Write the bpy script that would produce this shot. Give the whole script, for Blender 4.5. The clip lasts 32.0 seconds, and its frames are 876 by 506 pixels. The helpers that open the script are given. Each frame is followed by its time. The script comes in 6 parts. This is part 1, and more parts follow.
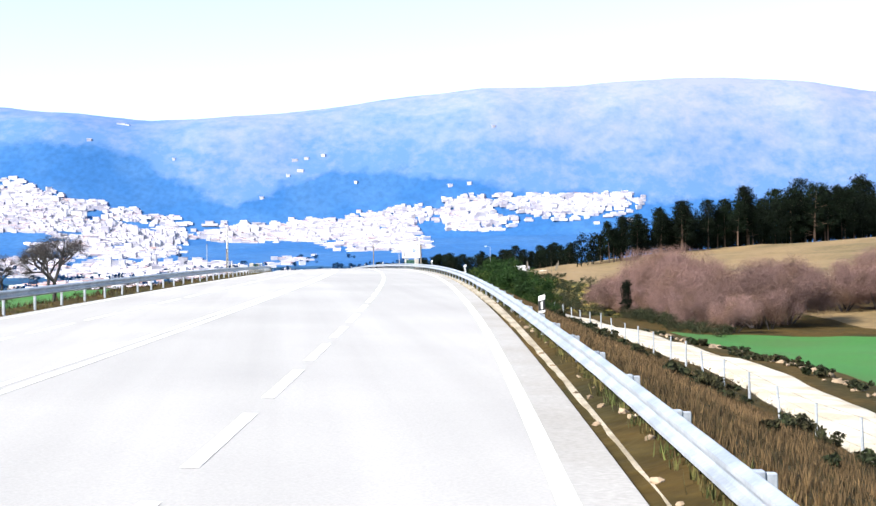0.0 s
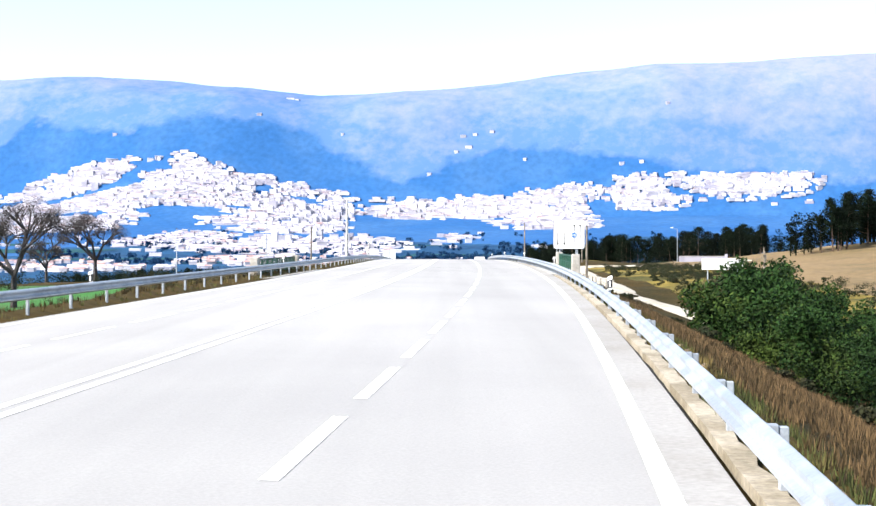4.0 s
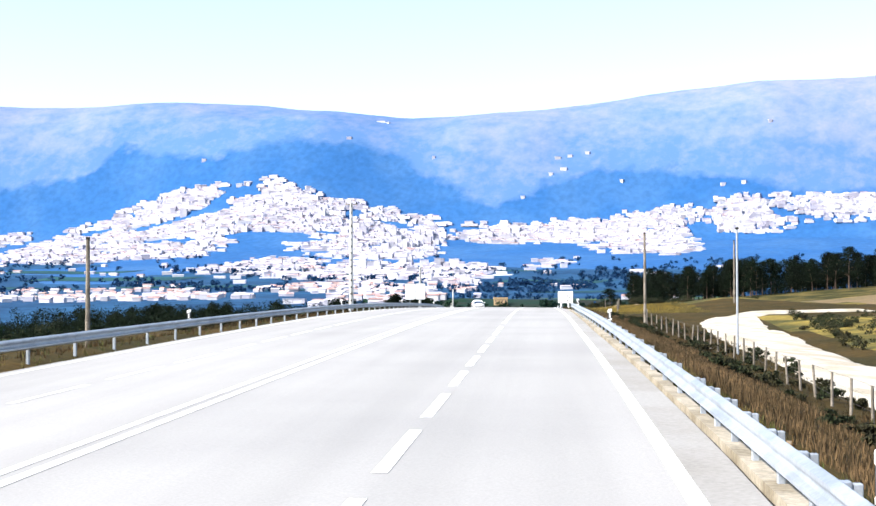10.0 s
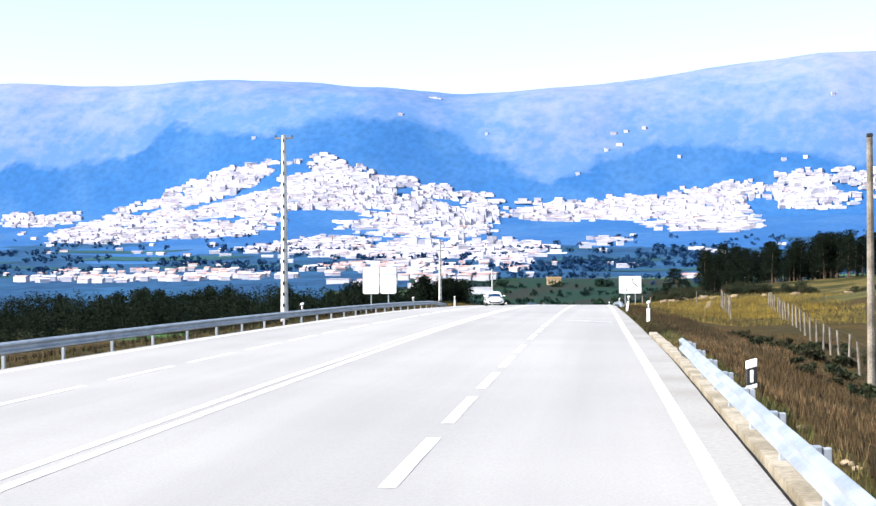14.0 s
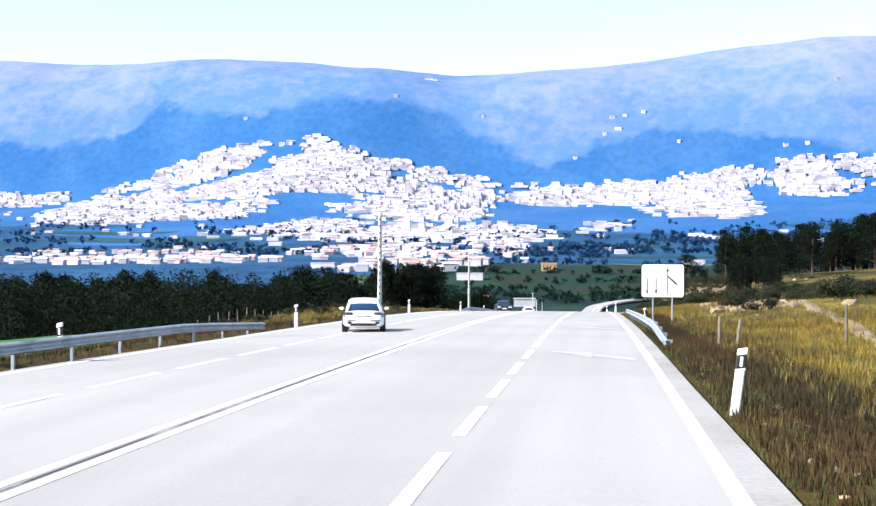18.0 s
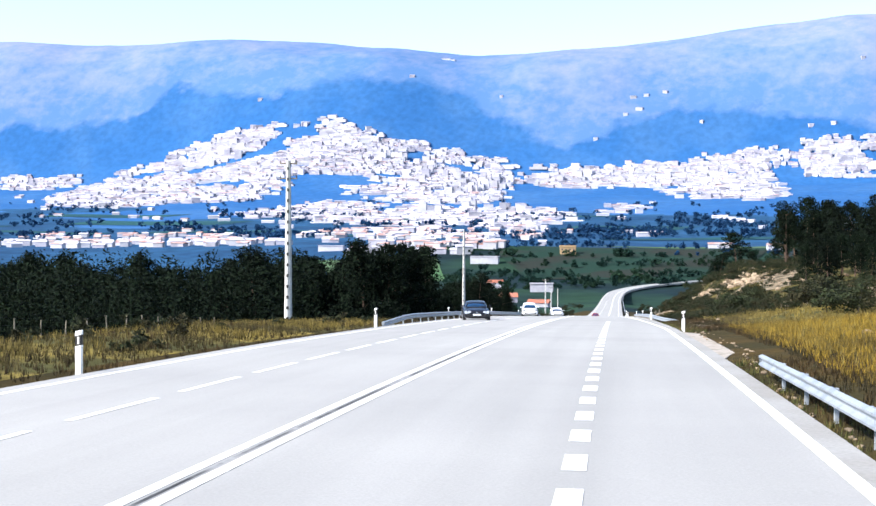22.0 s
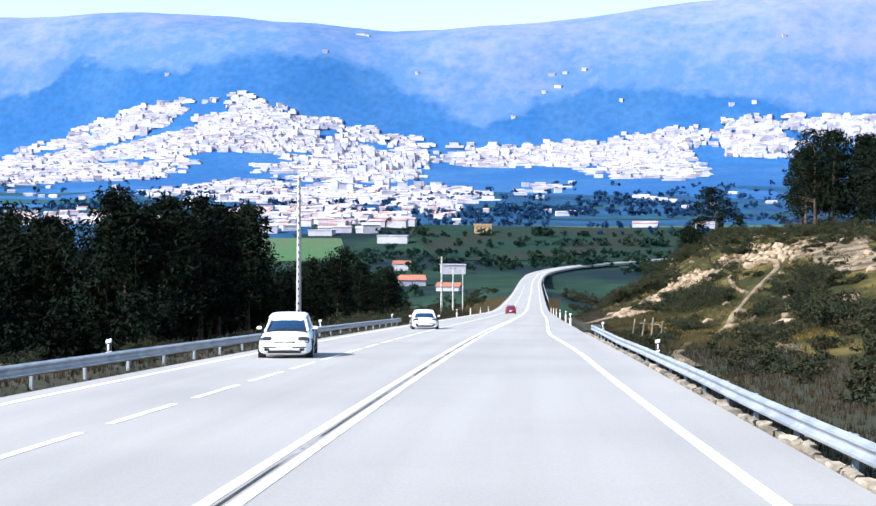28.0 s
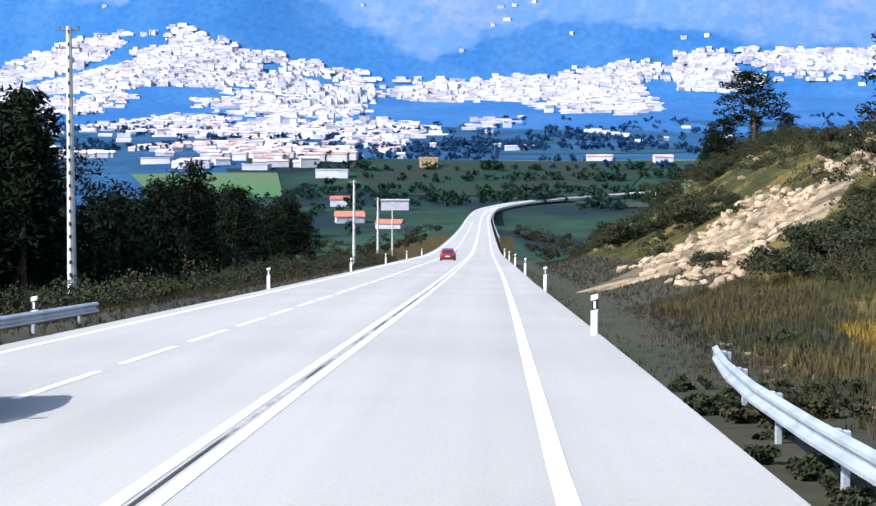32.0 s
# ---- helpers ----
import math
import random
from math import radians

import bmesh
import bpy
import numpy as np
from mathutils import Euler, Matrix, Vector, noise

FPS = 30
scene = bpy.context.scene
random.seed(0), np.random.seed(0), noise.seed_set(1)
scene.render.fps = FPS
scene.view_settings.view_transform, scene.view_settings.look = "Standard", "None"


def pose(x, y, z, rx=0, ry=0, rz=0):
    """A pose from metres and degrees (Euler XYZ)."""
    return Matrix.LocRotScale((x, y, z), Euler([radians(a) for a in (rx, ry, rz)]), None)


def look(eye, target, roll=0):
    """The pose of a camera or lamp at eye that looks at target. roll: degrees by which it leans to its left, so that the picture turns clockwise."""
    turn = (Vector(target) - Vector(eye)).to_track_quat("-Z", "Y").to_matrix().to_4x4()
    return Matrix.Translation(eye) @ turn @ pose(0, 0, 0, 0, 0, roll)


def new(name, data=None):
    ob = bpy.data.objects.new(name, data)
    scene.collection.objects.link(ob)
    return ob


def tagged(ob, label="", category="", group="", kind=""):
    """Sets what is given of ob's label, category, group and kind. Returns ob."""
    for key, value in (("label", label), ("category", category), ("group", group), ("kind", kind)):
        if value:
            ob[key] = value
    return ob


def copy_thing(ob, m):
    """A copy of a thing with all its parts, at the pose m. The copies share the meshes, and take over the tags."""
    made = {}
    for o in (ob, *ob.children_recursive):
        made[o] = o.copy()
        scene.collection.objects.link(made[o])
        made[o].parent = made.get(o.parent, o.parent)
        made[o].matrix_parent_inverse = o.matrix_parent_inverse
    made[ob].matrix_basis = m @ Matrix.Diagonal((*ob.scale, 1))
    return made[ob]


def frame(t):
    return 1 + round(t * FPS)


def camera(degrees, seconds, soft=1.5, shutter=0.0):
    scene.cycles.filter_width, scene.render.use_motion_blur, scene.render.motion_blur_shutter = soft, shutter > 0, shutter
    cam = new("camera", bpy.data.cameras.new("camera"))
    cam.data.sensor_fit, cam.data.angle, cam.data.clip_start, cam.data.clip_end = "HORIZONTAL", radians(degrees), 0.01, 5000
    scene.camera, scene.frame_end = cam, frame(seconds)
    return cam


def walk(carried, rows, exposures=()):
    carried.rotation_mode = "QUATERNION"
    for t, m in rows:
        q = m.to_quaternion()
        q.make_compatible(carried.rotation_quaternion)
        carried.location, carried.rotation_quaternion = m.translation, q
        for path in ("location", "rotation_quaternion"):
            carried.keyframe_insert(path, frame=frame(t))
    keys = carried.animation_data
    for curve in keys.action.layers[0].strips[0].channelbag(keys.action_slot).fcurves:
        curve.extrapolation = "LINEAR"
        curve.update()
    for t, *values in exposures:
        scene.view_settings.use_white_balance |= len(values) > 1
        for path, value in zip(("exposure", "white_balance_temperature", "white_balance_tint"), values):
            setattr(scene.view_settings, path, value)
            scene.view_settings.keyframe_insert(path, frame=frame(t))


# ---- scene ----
cam = camera(32.9, 32.0, soft=1.45)

# the drive: seconds, place, heading (left +), pitch and lean in degrees
PATH = [
    (0.0, 6.31, -0.00, 1.98, 0.789, 1.312, -0.87),
    (0.5, 6.27, 10.10, 2.30, 1.319, 1.241, -0.68),
    (1.0, 6.19, 20.20, 2.63, 1.901, 0.828, -0.51),
    (1.5, 6.06, 30.29, 2.95, 3.137, 0.339, -0.37),
    (2.0, 5.89, 40.38, 3.27, 3.946, 0.006, -0.22),
    (2.5, 5.66, 50.46, 3.59, 5.070, -0.233, -0.09),
    (3.0, 5.37, 60.54, 3.89, 5.817, 0.100, -0.02),
    (3.5, 5.03, 70.61, 4.19, 6.583, 0.381, 0.06),
    (4.0, 4.61, 80.67, 4.46, 7.314, 0.508, 0.16),
    (4.5, 4.09, 90.71, 4.72, 8.488, 0.598, 0.08),
    (5.0, 3.51, 100.72, 4.96, 8.802, 0.775, 0.06),
    (5.5, 2.85, 110.68, 5.19, 9.082, 0.958, 0.05),
    (6.0, 2.13, 120.61, 5.40, 9.349, 1.139, 0.04),
    (6.5, 1.35, 130.50, 5.60, 9.629, 1.312, 0.03),
    (7.0, 0.51, 140.35, 5.80, 10.033, 1.301, 0.06),
    (7.5, -0.40, 150.15, 5.99, 10.277, 1.334, 0.14),
    (8.0, -1.36, 159.92, 6.16, 10.553, 1.336, 0.08),
    (8.5, -2.37, 169.65, 6.33, 10.798, 1.225, 0.09),
    (9.0, -3.41, 179.33, 6.48, 10.671, 1.550, 0.07),
    (9.5, -4.43, 188.99, 6.63, 10.843, 1.448, -0.04),
    (10.0, -5.47, 198.61, 6.77, 11.026, 1.479, -0.16),
    (10.5, -6.54, 208.20, 6.91, 11.240, 1.567, -0.25),
    (11.0, -7.64, 217.75, 7.03, 11.599, 1.443, -0.40),
    (11.5, -8.75, 227.27, 7.14, 11.914, 1.295, -0.30),
    (12.0, -9.87, 236.75, 7.24, 12.203, 1.121, -0.25),
    (12.5, -11.02, 246.21, 7.33, 12.780, 0.955, -0.25),
    (13.0, -12.18, 255.68, 7.40, 12.821, 0.892, -0.29),
    (13.5, -13.37, 265.16, 7.46, 12.961, 0.650, -0.30),
    (14.0, -14.58, 274.63, 7.50, 13.162, 0.657, -0.31),
    (14.5, -15.78, 284.11, 7.52, 13.231, 0.200, -0.16),
    (15.0, -16.99, 293.59, 7.53, 13.197, 0.144, -0.12),
    (15.5, -18.19, 303.08, 7.51, 13.159, 0.104, -0.08),
    (16.0, -19.39, 312.58, 7.48, 13.119, 0.070, -0.04),
    (16.5, -20.59, 322.06, 7.44, 13.081, 0.033, 0.01),
    (17.0, -21.77, 331.48, 7.38, 13.058, 0.003, 0.13),
    (17.5, -23.03, 340.83, 7.31, 13.053, 0.056, 0.16),
    (18.0, -24.29, 350.12, 7.23, 13.050, 0.069, 0.22),
    (18.5, -25.54, 359.36, 7.13, 13.152, -0.002, 0.33),
    (19.0, -26.78, 368.55, 7.03, 13.219, -0.167, 0.33),
    (19.5, -28.06, 377.67, 6.92, 13.356, -0.205, 0.03),
    (20.0, -29.33, 386.74, 6.79, 13.446, -0.237, -0.01),
    (20.5, -30.61, 395.79, 6.64, 13.518, -0.366, -0.02),
    (21.0, -31.90, 404.86, 6.48, 13.627, -0.374, 0.02),
    (21.5, -33.21, 413.95, 6.30, 13.744, -0.477, 0.15),
    (22.0, -34.53, 423.05, 6.10, 13.810, -0.568, 0.16),
    (22.5, -35.85, 432.18, 5.88, 13.812, -0.478, 0.10),
    (23.0, -37.17, 441.32, 5.65, 13.825, -0.479, 0.08),
    (23.5, -38.44, 450.49, 5.39, 13.816, -0.607, 0.13),
    (24.0, -39.69, 459.69, 5.12, 13.427, -1.187, 0.12),
    (24.5, -40.94, 468.90, 4.82, 12.995, -1.580, 0.23),
    (25.0, -42.17, 478.14, 4.50, 12.283, -1.557, 0.20),
    (25.5, -43.37, 487.40, 4.16, 11.765, -1.538, 0.27),
    (26.0, -44.55, 496.69, 3.81, 11.470, -1.450, 0.29),
    (26.5, -45.74, 506.00, 3.44, 11.182, -1.357, 0.31),
    (27.0, -46.92, 515.33, 3.05, 10.902, -1.267, 0.33),
    (27.5, -48.10, 524.68, 2.64, 10.631, -1.182, 0.35),
    (28.0, -49.28, 534.06, 2.23, 10.644, -1.254, 0.29),
    (28.5, -50.40, 543.47, 1.79, 10.367, -1.574, 0.24),
    (29.0, -51.51, 552.95, 1.35, 9.992, -1.954, 0.25),
    (29.5, -52.63, 562.47, 0.89, 9.627, -2.515, 0.23),
    (30.0, -53.75, 572.05, 0.42, 9.253, -2.635, 0.14),
    (30.5, -54.93, 581.68, -0.06, 9.209, -2.760, 0.14),
    (31.0, -56.11, 591.37, -0.55, 8.899, -3.042, 0.27),
    (31.5, -57.29, 601.10, -1.05, 8.842, -3.209, 0.16),
    (32.0, -58.46, 610.89, -1.56, 8.667, -3.650, 0.20),
]


def ride(x, y, z, yaw, pitch, lean):
    a, b = radians(yaw), radians(pitch)
    eye = Vector((x, y, z))
    return look(eye, eye + 10 * Vector((-math.sin(a) * math.cos(b), math.cos(a) * math.cos(b), math.sin(b))), lean)


walk(cam, [(row[0], ride(*row[1:])) for row in PATH],
     exposures=[(0.0, 1.30, 6500, 10), (8.0, 1.26, 6480, 10), (14.0, 1.22, 6450, 10), (20.0, 1.17, 6300, 10), (25.0, 1.10, 6100, 10), (32.0, 1.08, 6050, 10)])

# ---- light ----
SUN_AZ, SUN_EL = radians(235.0), radians(40.0)
world = bpy.data.worlds.new("sky")
scene.world = world
world.use_nodes = True
wn = world.node_tree.nodes
sky = wn.new("ShaderNodeTexSky")
sky.sky_type, sky.sun_disc = "NISHITA", False
sky.sun_elevation, sky.sun_rotation = SUN_EL, SUN_AZ
sky.air_density, sky.dust_density, sky.ozone_density = 1.0, 1.5, 0.6
wn["Background"].inputs[1].default_value = 0.14
world.node_tree.links.new(sky.outputs[0], wn["Background"].inputs[0])
sun = new("sun", bpy.data.lights.new("sun", "SUN"))
sun.data.energy, sun.data.angle, sun.data.color = 5.0, radians(0.5), (1.0, 0.95, 0.88)
to_sun = Vector((math.sin(SUN_AZ) * math.cos(SUN_EL), math.cos(SUN_AZ) * math.cos(SUN_EL), math.sin(SUN_EL)))
sun.matrix_world = look((0, 0, 400), Vector((0, 0, 400)) - to_sun)


# ---- materials ----
def mat(name, color, rough=0.8, metal=0.0, vary=0.25, scale=3.0, fine=40.0, second=None, mix=(0.45, 0.6), bump=0.0,
        spread=0.0, island=0.0, coord="Object", detail=6.0, spec=0.3):
    """Two scales of variation round a base colour; second is a stain colour; spread varies from object to object."""
    m = bpy.data.materials.new(name)
    m.use_nodes = True
    nt = m.node_tree
    n, l = nt.nodes, nt.links
    b = n["Principled BSDF"]
    b.inputs["Roughness"].default_value, b.inputs["Metallic"].default_value = rough, metal
    b.inputs["Specular IOR Level"].default_value = spec
    tc = n.new("ShaderNodeTexCoord")
    if coord == "World":
        geo = n.new("ShaderNodeNewGeometry")
        where = geo.outputs["Position"]
    else:
        where = tc.outputs["Object"]
    big = n.new("ShaderNodeTexNoise")
    big.inputs["Scale"].default_value, big.inputs["Detail"].default_value = scale, detail
    small = n.new("ShaderNodeTexNoise")
    small.inputs["Scale"].default_value, small.inputs["Detail"].default_value = fine, 3
    for t in (big, small):
        l.new(where, t.inputs["Vector"])
    ramp = n.new("ShaderNodeValToRGB")
    ramp.color_ramp.elements[0].position, ramp.color_ramp.elements[1].position = mix
    ramp.color_ramp.elements[0].color = (*color, 1)
    ramp.color_ramp.elements[1].color = (*(second or [c * (1 - vary) for c in color]), 1)
    l.new(big.outputs["Fac"], ramp.inputs["Fac"])
    hsv = n.new("ShaderNodeHueSaturation")
    rng = n.new("ShaderNodeMapRange")
    rng.inputs["To Min"].default_value, rng.inputs["To Max"].default_value = 1 - vary, 1 + vary
    rng.inputs["From Min"].default_value, rng.inputs["From Max"].default_value = 0.3, 0.7
    l.new(small.outputs["Fac"], rng.inputs["Value"])
    value = rng.outputs[0]
    for amount, node, socket in ((spread, "ShaderNodeObjectInfo", "Random"), (island, "ShaderNodeNewGeometry", "Random Per Island")):
        if amount:
            src = n.new(node)
            r2 = n.new("ShaderNodeMapRange")
            r2.inputs["To Min"].default_value, r2.inputs["To Max"].default_value = 1 - amount, 1 + amount
            l.new(src.outputs[socket], r2.inputs["Value"])
            mul = n.new("ShaderNodeMath")
            mul.operation = "MULTIPLY"
            l.new(value, mul.inputs[0])
            l.new(r2.outputs[0], mul.inputs[1])
            value = mul.outputs[0]
    l.new(value, hsv.inputs["Value"])
    l.new(ramp.outputs[0], hsv.inputs["Color"])
    l.new(hsv.outputs[0], b.inputs["Base Color"])
    if bump:
        bp = n.new("ShaderNodeBump")
        bp.inputs["Strength"].default_value, bp.inputs["Distance"].default_value = 0.6, bump
        l.new(small.outputs["Fac"], bp.inputs["Height"])
        l.new(bp.outputs[0], b.inputs["Normal"])
    return m


M_ROAD = mat("asphalt", (0.284, 0.279, 0.270), 0.85, vary=0.08, scale=0.12, fine=30, second=(0.252, 0.248, 0.242), mix=(0.4, 0.65), bump=0.004, coord="World")


def tyre_worn(m, turn, amount):
    """Long faint streaks along the road: polished tracks and oil drip between them."""
    nt = m.node_tree
    n, l = nt.nodes, nt.links
    b = n["Principled BSDF"]
    old = b.inputs["Base Color"].links[0].from_socket
    geo, rot, mp, nz, rg, mx = n.new("ShaderNodeNewGeometry"), n.new("ShaderNodeMapping"), n.new("ShaderNodeMapping"), n.new("ShaderNodeTexNoise"), n.new("ShaderNodeMapRange"), n.new("ShaderNodeHueSaturation")
    rot.inputs["Rotation"].default_value = (0, 0, radians(-turn))
    mp.inputs["Scale"].default_value = (0.9, 0.02, 0.0)
    nz.inputs["Scale"].default_value, nz.inputs["Detail"].default_value = 1.0, 5
    rg.inputs["From Min"].default_value, rg.inputs["From Max"].default_value = 0.35, 0.68
    rg.inputs["To Min"].default_value, rg.inputs["To Max"].default_value = 1.0 + amount * 0.4, 1.0 - amount
    l.new(geo.outputs["Position"], rot.inputs["Vector"])
    l.new(rot.outputs[0], mp.inputs["Vector"])
    l.new(mp.outputs[0], nz.inputs["Vector"])
    l.new(nz.outputs["Fac"], rg.inputs["Value"])
    l.new(rg.outputs[0], mx.inputs["Value"])
    l.new(old, mx.inputs["Color"])
    l.new(mx.outputs[0], b.inputs["Base Color"])


tyre_worn(M_ROAD, 6.9, 0.09)
M_LINE = mat("road_paint", (0.66, 0.66, 0.65), 0.6, vary=0.10, scale=0.9, fine=14, second=(0.40, 0.40, 0.39), mix=(0.50, 0.72), coord="World")
M_WASHOUT = mat("overexposed_paint", (0.325, 0.325, 0.32), 0.7, vary=0.12, scale=0.9, fine=12, second=(0.29, 0.29, 0.285), coord="World")
M_SEAM = mat("bitumen", (0.012, 0.012, 0.012), 0.6, vary=0.2, coord="World")
M_SHOULDER = mat("worn_shoulder", (0.262, 0.256, 0.246), 0.9, vary=0.12, scale=0.3, fine=14, second=(0.215, 0.205, 0.19), mix=(0.42, 0.66), bump=0.006, coord="World")
M_KERB = mat("concrete_gutter", (0.31, 0.275, 0.215), 0.9, vary=0.25, scale=0.8, fine=12, second=(0.20, 0.17, 0.12), bump=0.01, coord="World")
M_KERBSTONE = mat("kerb_stone", (0.25, 0.215, 0.165), 0.95, vary=0.25, scale=0.9, fine=10, second=(0.11, 0.095, 0.07), bump=0.02, coord="World", spread=0.3)
M_CONC = mat("concrete", (0.36, 0.345, 0.315), 0.9, vary=0.15, scale=0.7, fine=9, second=(0.26, 0.24, 0.21), bump=0.006, coord="World", spread=0.08)
M_POLE = mat("white_concrete", (0.52, 0.52, 0.51), 0.9, vary=0.12, scale=0.8, fine=9, second=(0.42, 0.41, 0.39), bump=0.006, coord="World", spread=0.06)
M_ZINC = mat("galvanised_steel", (0.37, 0.40, 0.44), 0.42, metal=0.45, vary=0.10, scale=1.2, fine=18, second=(0.27, 0.30, 0.345), coord="World", spread=0.06)
M_POST = mat("post_steel", (0.33, 0.36, 0.40), 0.5, metal=0.3, vary=0.12, scale=2, fine=25, coord="World", spread=0.1)
M_GREEN = mat("green_paint", (0.006, 0.055, 0.030), 0.5, vary=0.2, scale=1.5, fine=20, second=(0.008, 0.035, 0.022), coord="World")
M_WHITE = mat("white_plastic", (0.80, 0.80, 0.79), 0.45, vary=0.05, scale=3, fine=30, second=(0.68, 0.67, 0.63))
M_BLACK = mat("black_film", (0.02, 0.02, 0.02), 0.5, vary=0.1)
M_BLUE = mat("blue_film", (0.02, 0.13, 0.42), 0.45, vary=0.05)
M_SIGN = mat("sign_sheet", (0.78, 0.79, 0.80), 0.4, vary=0.03, scale=1, fine=10, second=(0.72, 0.73, 0.74))
M_SIGNBACK = mat("sign_aluminium", (0.74, 0.76, 0.80), 0.42, metal=0.3, vary=0.05, scale=1, fine=10)
M_WOODPOLE = mat("weathered_pole", (0.19, 0.165, 0.135), 0.9, vary=0.3, scale=1.5, fine=20, second=(0.11, 0.095, 0.075), coord="World", spread=0.15)
M_BARK = mat("pine_bark", (0.10, 0.065, 0.045), 0.95, vary=0.35, scale=2, fine=14, second=(0.05, 0.035, 0.028), bump=0.02)
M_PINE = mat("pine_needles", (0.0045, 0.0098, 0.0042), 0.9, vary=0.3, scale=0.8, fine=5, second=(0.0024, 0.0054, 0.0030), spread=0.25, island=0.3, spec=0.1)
M_LEAF = mat("shrub_leaves", (0.009, 0.026, 0.0042), 0.8, vary=0.3, scale=0.35, fine=6, second=(0.028, 0.046, 0.007), mix=(0.45, 0.6), spread=0.2, island=0.5, spec=0.15)
M_TWIG = mat("bare_twigs", (0.150, 0.092, 0.082), 0.95, vary=0.3, scale=0.35, fine=6, second=(0.105, 0.062, 0.042), spread=0.28, island=0.45)
M_OAK = mat("bare_oak_bark", (0.052, 0.045, 0.045), 0.95, vary=0.3, scale=2, fine=10, spread=0.1, island=0.2)
M_DRY = mat("dry_grass", (0.046, 0.027, 0.009), 0.95, vary=0.3, scale=0.12, fine=3, second=(0.022, 0.018, 0.007), mix=(0.40, 0.60), island=0.5, coord="World")
M_TAN = mat("tan_grass", (0.105, 0.066, 0.030), 0.95, vary=0.3, scale=0.15, fine=3, second=(0.055, 0.036, 0.015), mix=(0.40, 0.62), island=0.45, coord="World")
M_SCRUB = mat("low_scrub", (0.013, 0.019, 0.006), 0.95, vary=0.3, scale=0.6, fine=6, second=(0.024, 0.022, 0.008), island=0.4, spread=0.25)
M_JOINT = mat("worn_seam", (0.025, 0.025, 0.025), 0.8, vary=0.4, scale=0.35, fine=3, second=(0.26, 0.26, 0.26), mix=(0.45, 0.6), coord="World")
M_PATH = mat("trodden_earth", (0.20, 0.155, 0.10), 0.95, vary=0.2, scale=0.5, fine=6, second=(0.12, 0.09, 0.055), bump=0.02, coord="World")
M_GRAVEL = mat("verge_gravel", (0.31, 0.275, 0.235), 0.95, vary=0.25, scale=1.2, fine=9, second=(0.15, 0.12, 0.085), mix=(0.5, 0.7), bump=0.02, coord="World")
M_TRACK = mat("pale_gravel", (0.42, 0.385, 0.32), 0.95, vary=0.15, scale=0.5, fine=8, second=(0.32, 0.28, 0.21), bump=0.02, coord="World")
M_ROCK = mat("pale_rock", (0.27, 0.205, 0.14), 0.95, vary=0.25, scale=0.5, fine=4, second=(0.13, 0.095, 0.06), bump=0.05, spread=0.2, coord="World")
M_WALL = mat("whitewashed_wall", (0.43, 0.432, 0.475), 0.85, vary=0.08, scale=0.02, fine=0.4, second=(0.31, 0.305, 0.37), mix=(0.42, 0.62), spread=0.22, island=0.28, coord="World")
M_ROOF = mat("clay_roof", (0.27, 0.165, 0.15), 0.9, vary=0.15, scale=0.1, fine=0.8, second=(0.34, 0.28, 0.28), spread=0.2, island=0.3, coord="World")
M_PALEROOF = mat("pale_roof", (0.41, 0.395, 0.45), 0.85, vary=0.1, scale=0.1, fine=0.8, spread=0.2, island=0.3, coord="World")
M_TILE = mat("red_clay_tiles", (0.30, 0.105, 0.065), 0.9, vary=0.2, scale=0.3, fine=2, second=(0.22, 0.10, 0.075), spread=0.2, island=0.2, coord="World")
M_YELLOW = mat("ochre_wall", (0.42, 0.29, 0.16), 0.85, vary=0.08, scale=0.3, fine=2, coord="World")

# ---- the line of the road ----
SG = np.arange(-500.0, 1900.0, 2.0)
PSI = [(-108, -1.46), (0, -0.01), (54, 1.45), (108, 3.45), (162, 5.55), (216, 6.79), (270, 7.28), (324, 7.11), (378, 6.97), (432, 7.18),
       (486, 6.94), (540, 6.84), (594, 6.56), (648, 6.3), (720, 6.8), (1300, 6.9), (1480, 5.0), (1560, -10.0), (1640, -35.0), (1900, -50.0)]
SLOPE = [(-108, 0.0304), (0, 0.0319), (54, 0.0305), (108, 0.0211), (162, 0.0168), (216, 0.0134), (270, 0.0047), (324, -0.0059),
         (378, -0.013), (432, -0.024), (486, -0.0365), (540, -0.0457), (594, -0.0506), (648, -0.0563), (820, -0.056), (925, -0.036),
         (1260, -0.022), (1480, 0.0), (1560, 0.03), (1900, 0.04)]
# how much more the opposite lanes fall away from the crown of the road
CROWN = [(-500, 0.040), (215, 0.040), (280, 0.012), (365, 0.012), (400, 0.022), (468, 0.010), (563, 0.010), (620, 0.022), (760, 0.015), (1900, 0.0)]
BANK = [(0, -0.0296), (162, -0.0065), (324, -0.0099), (486, -0.0052), (648, -0.004), (810, -0.0032)]


def along(table, s):
    return np.interp(s, [a for a, _ in table], [b for _, b in table])


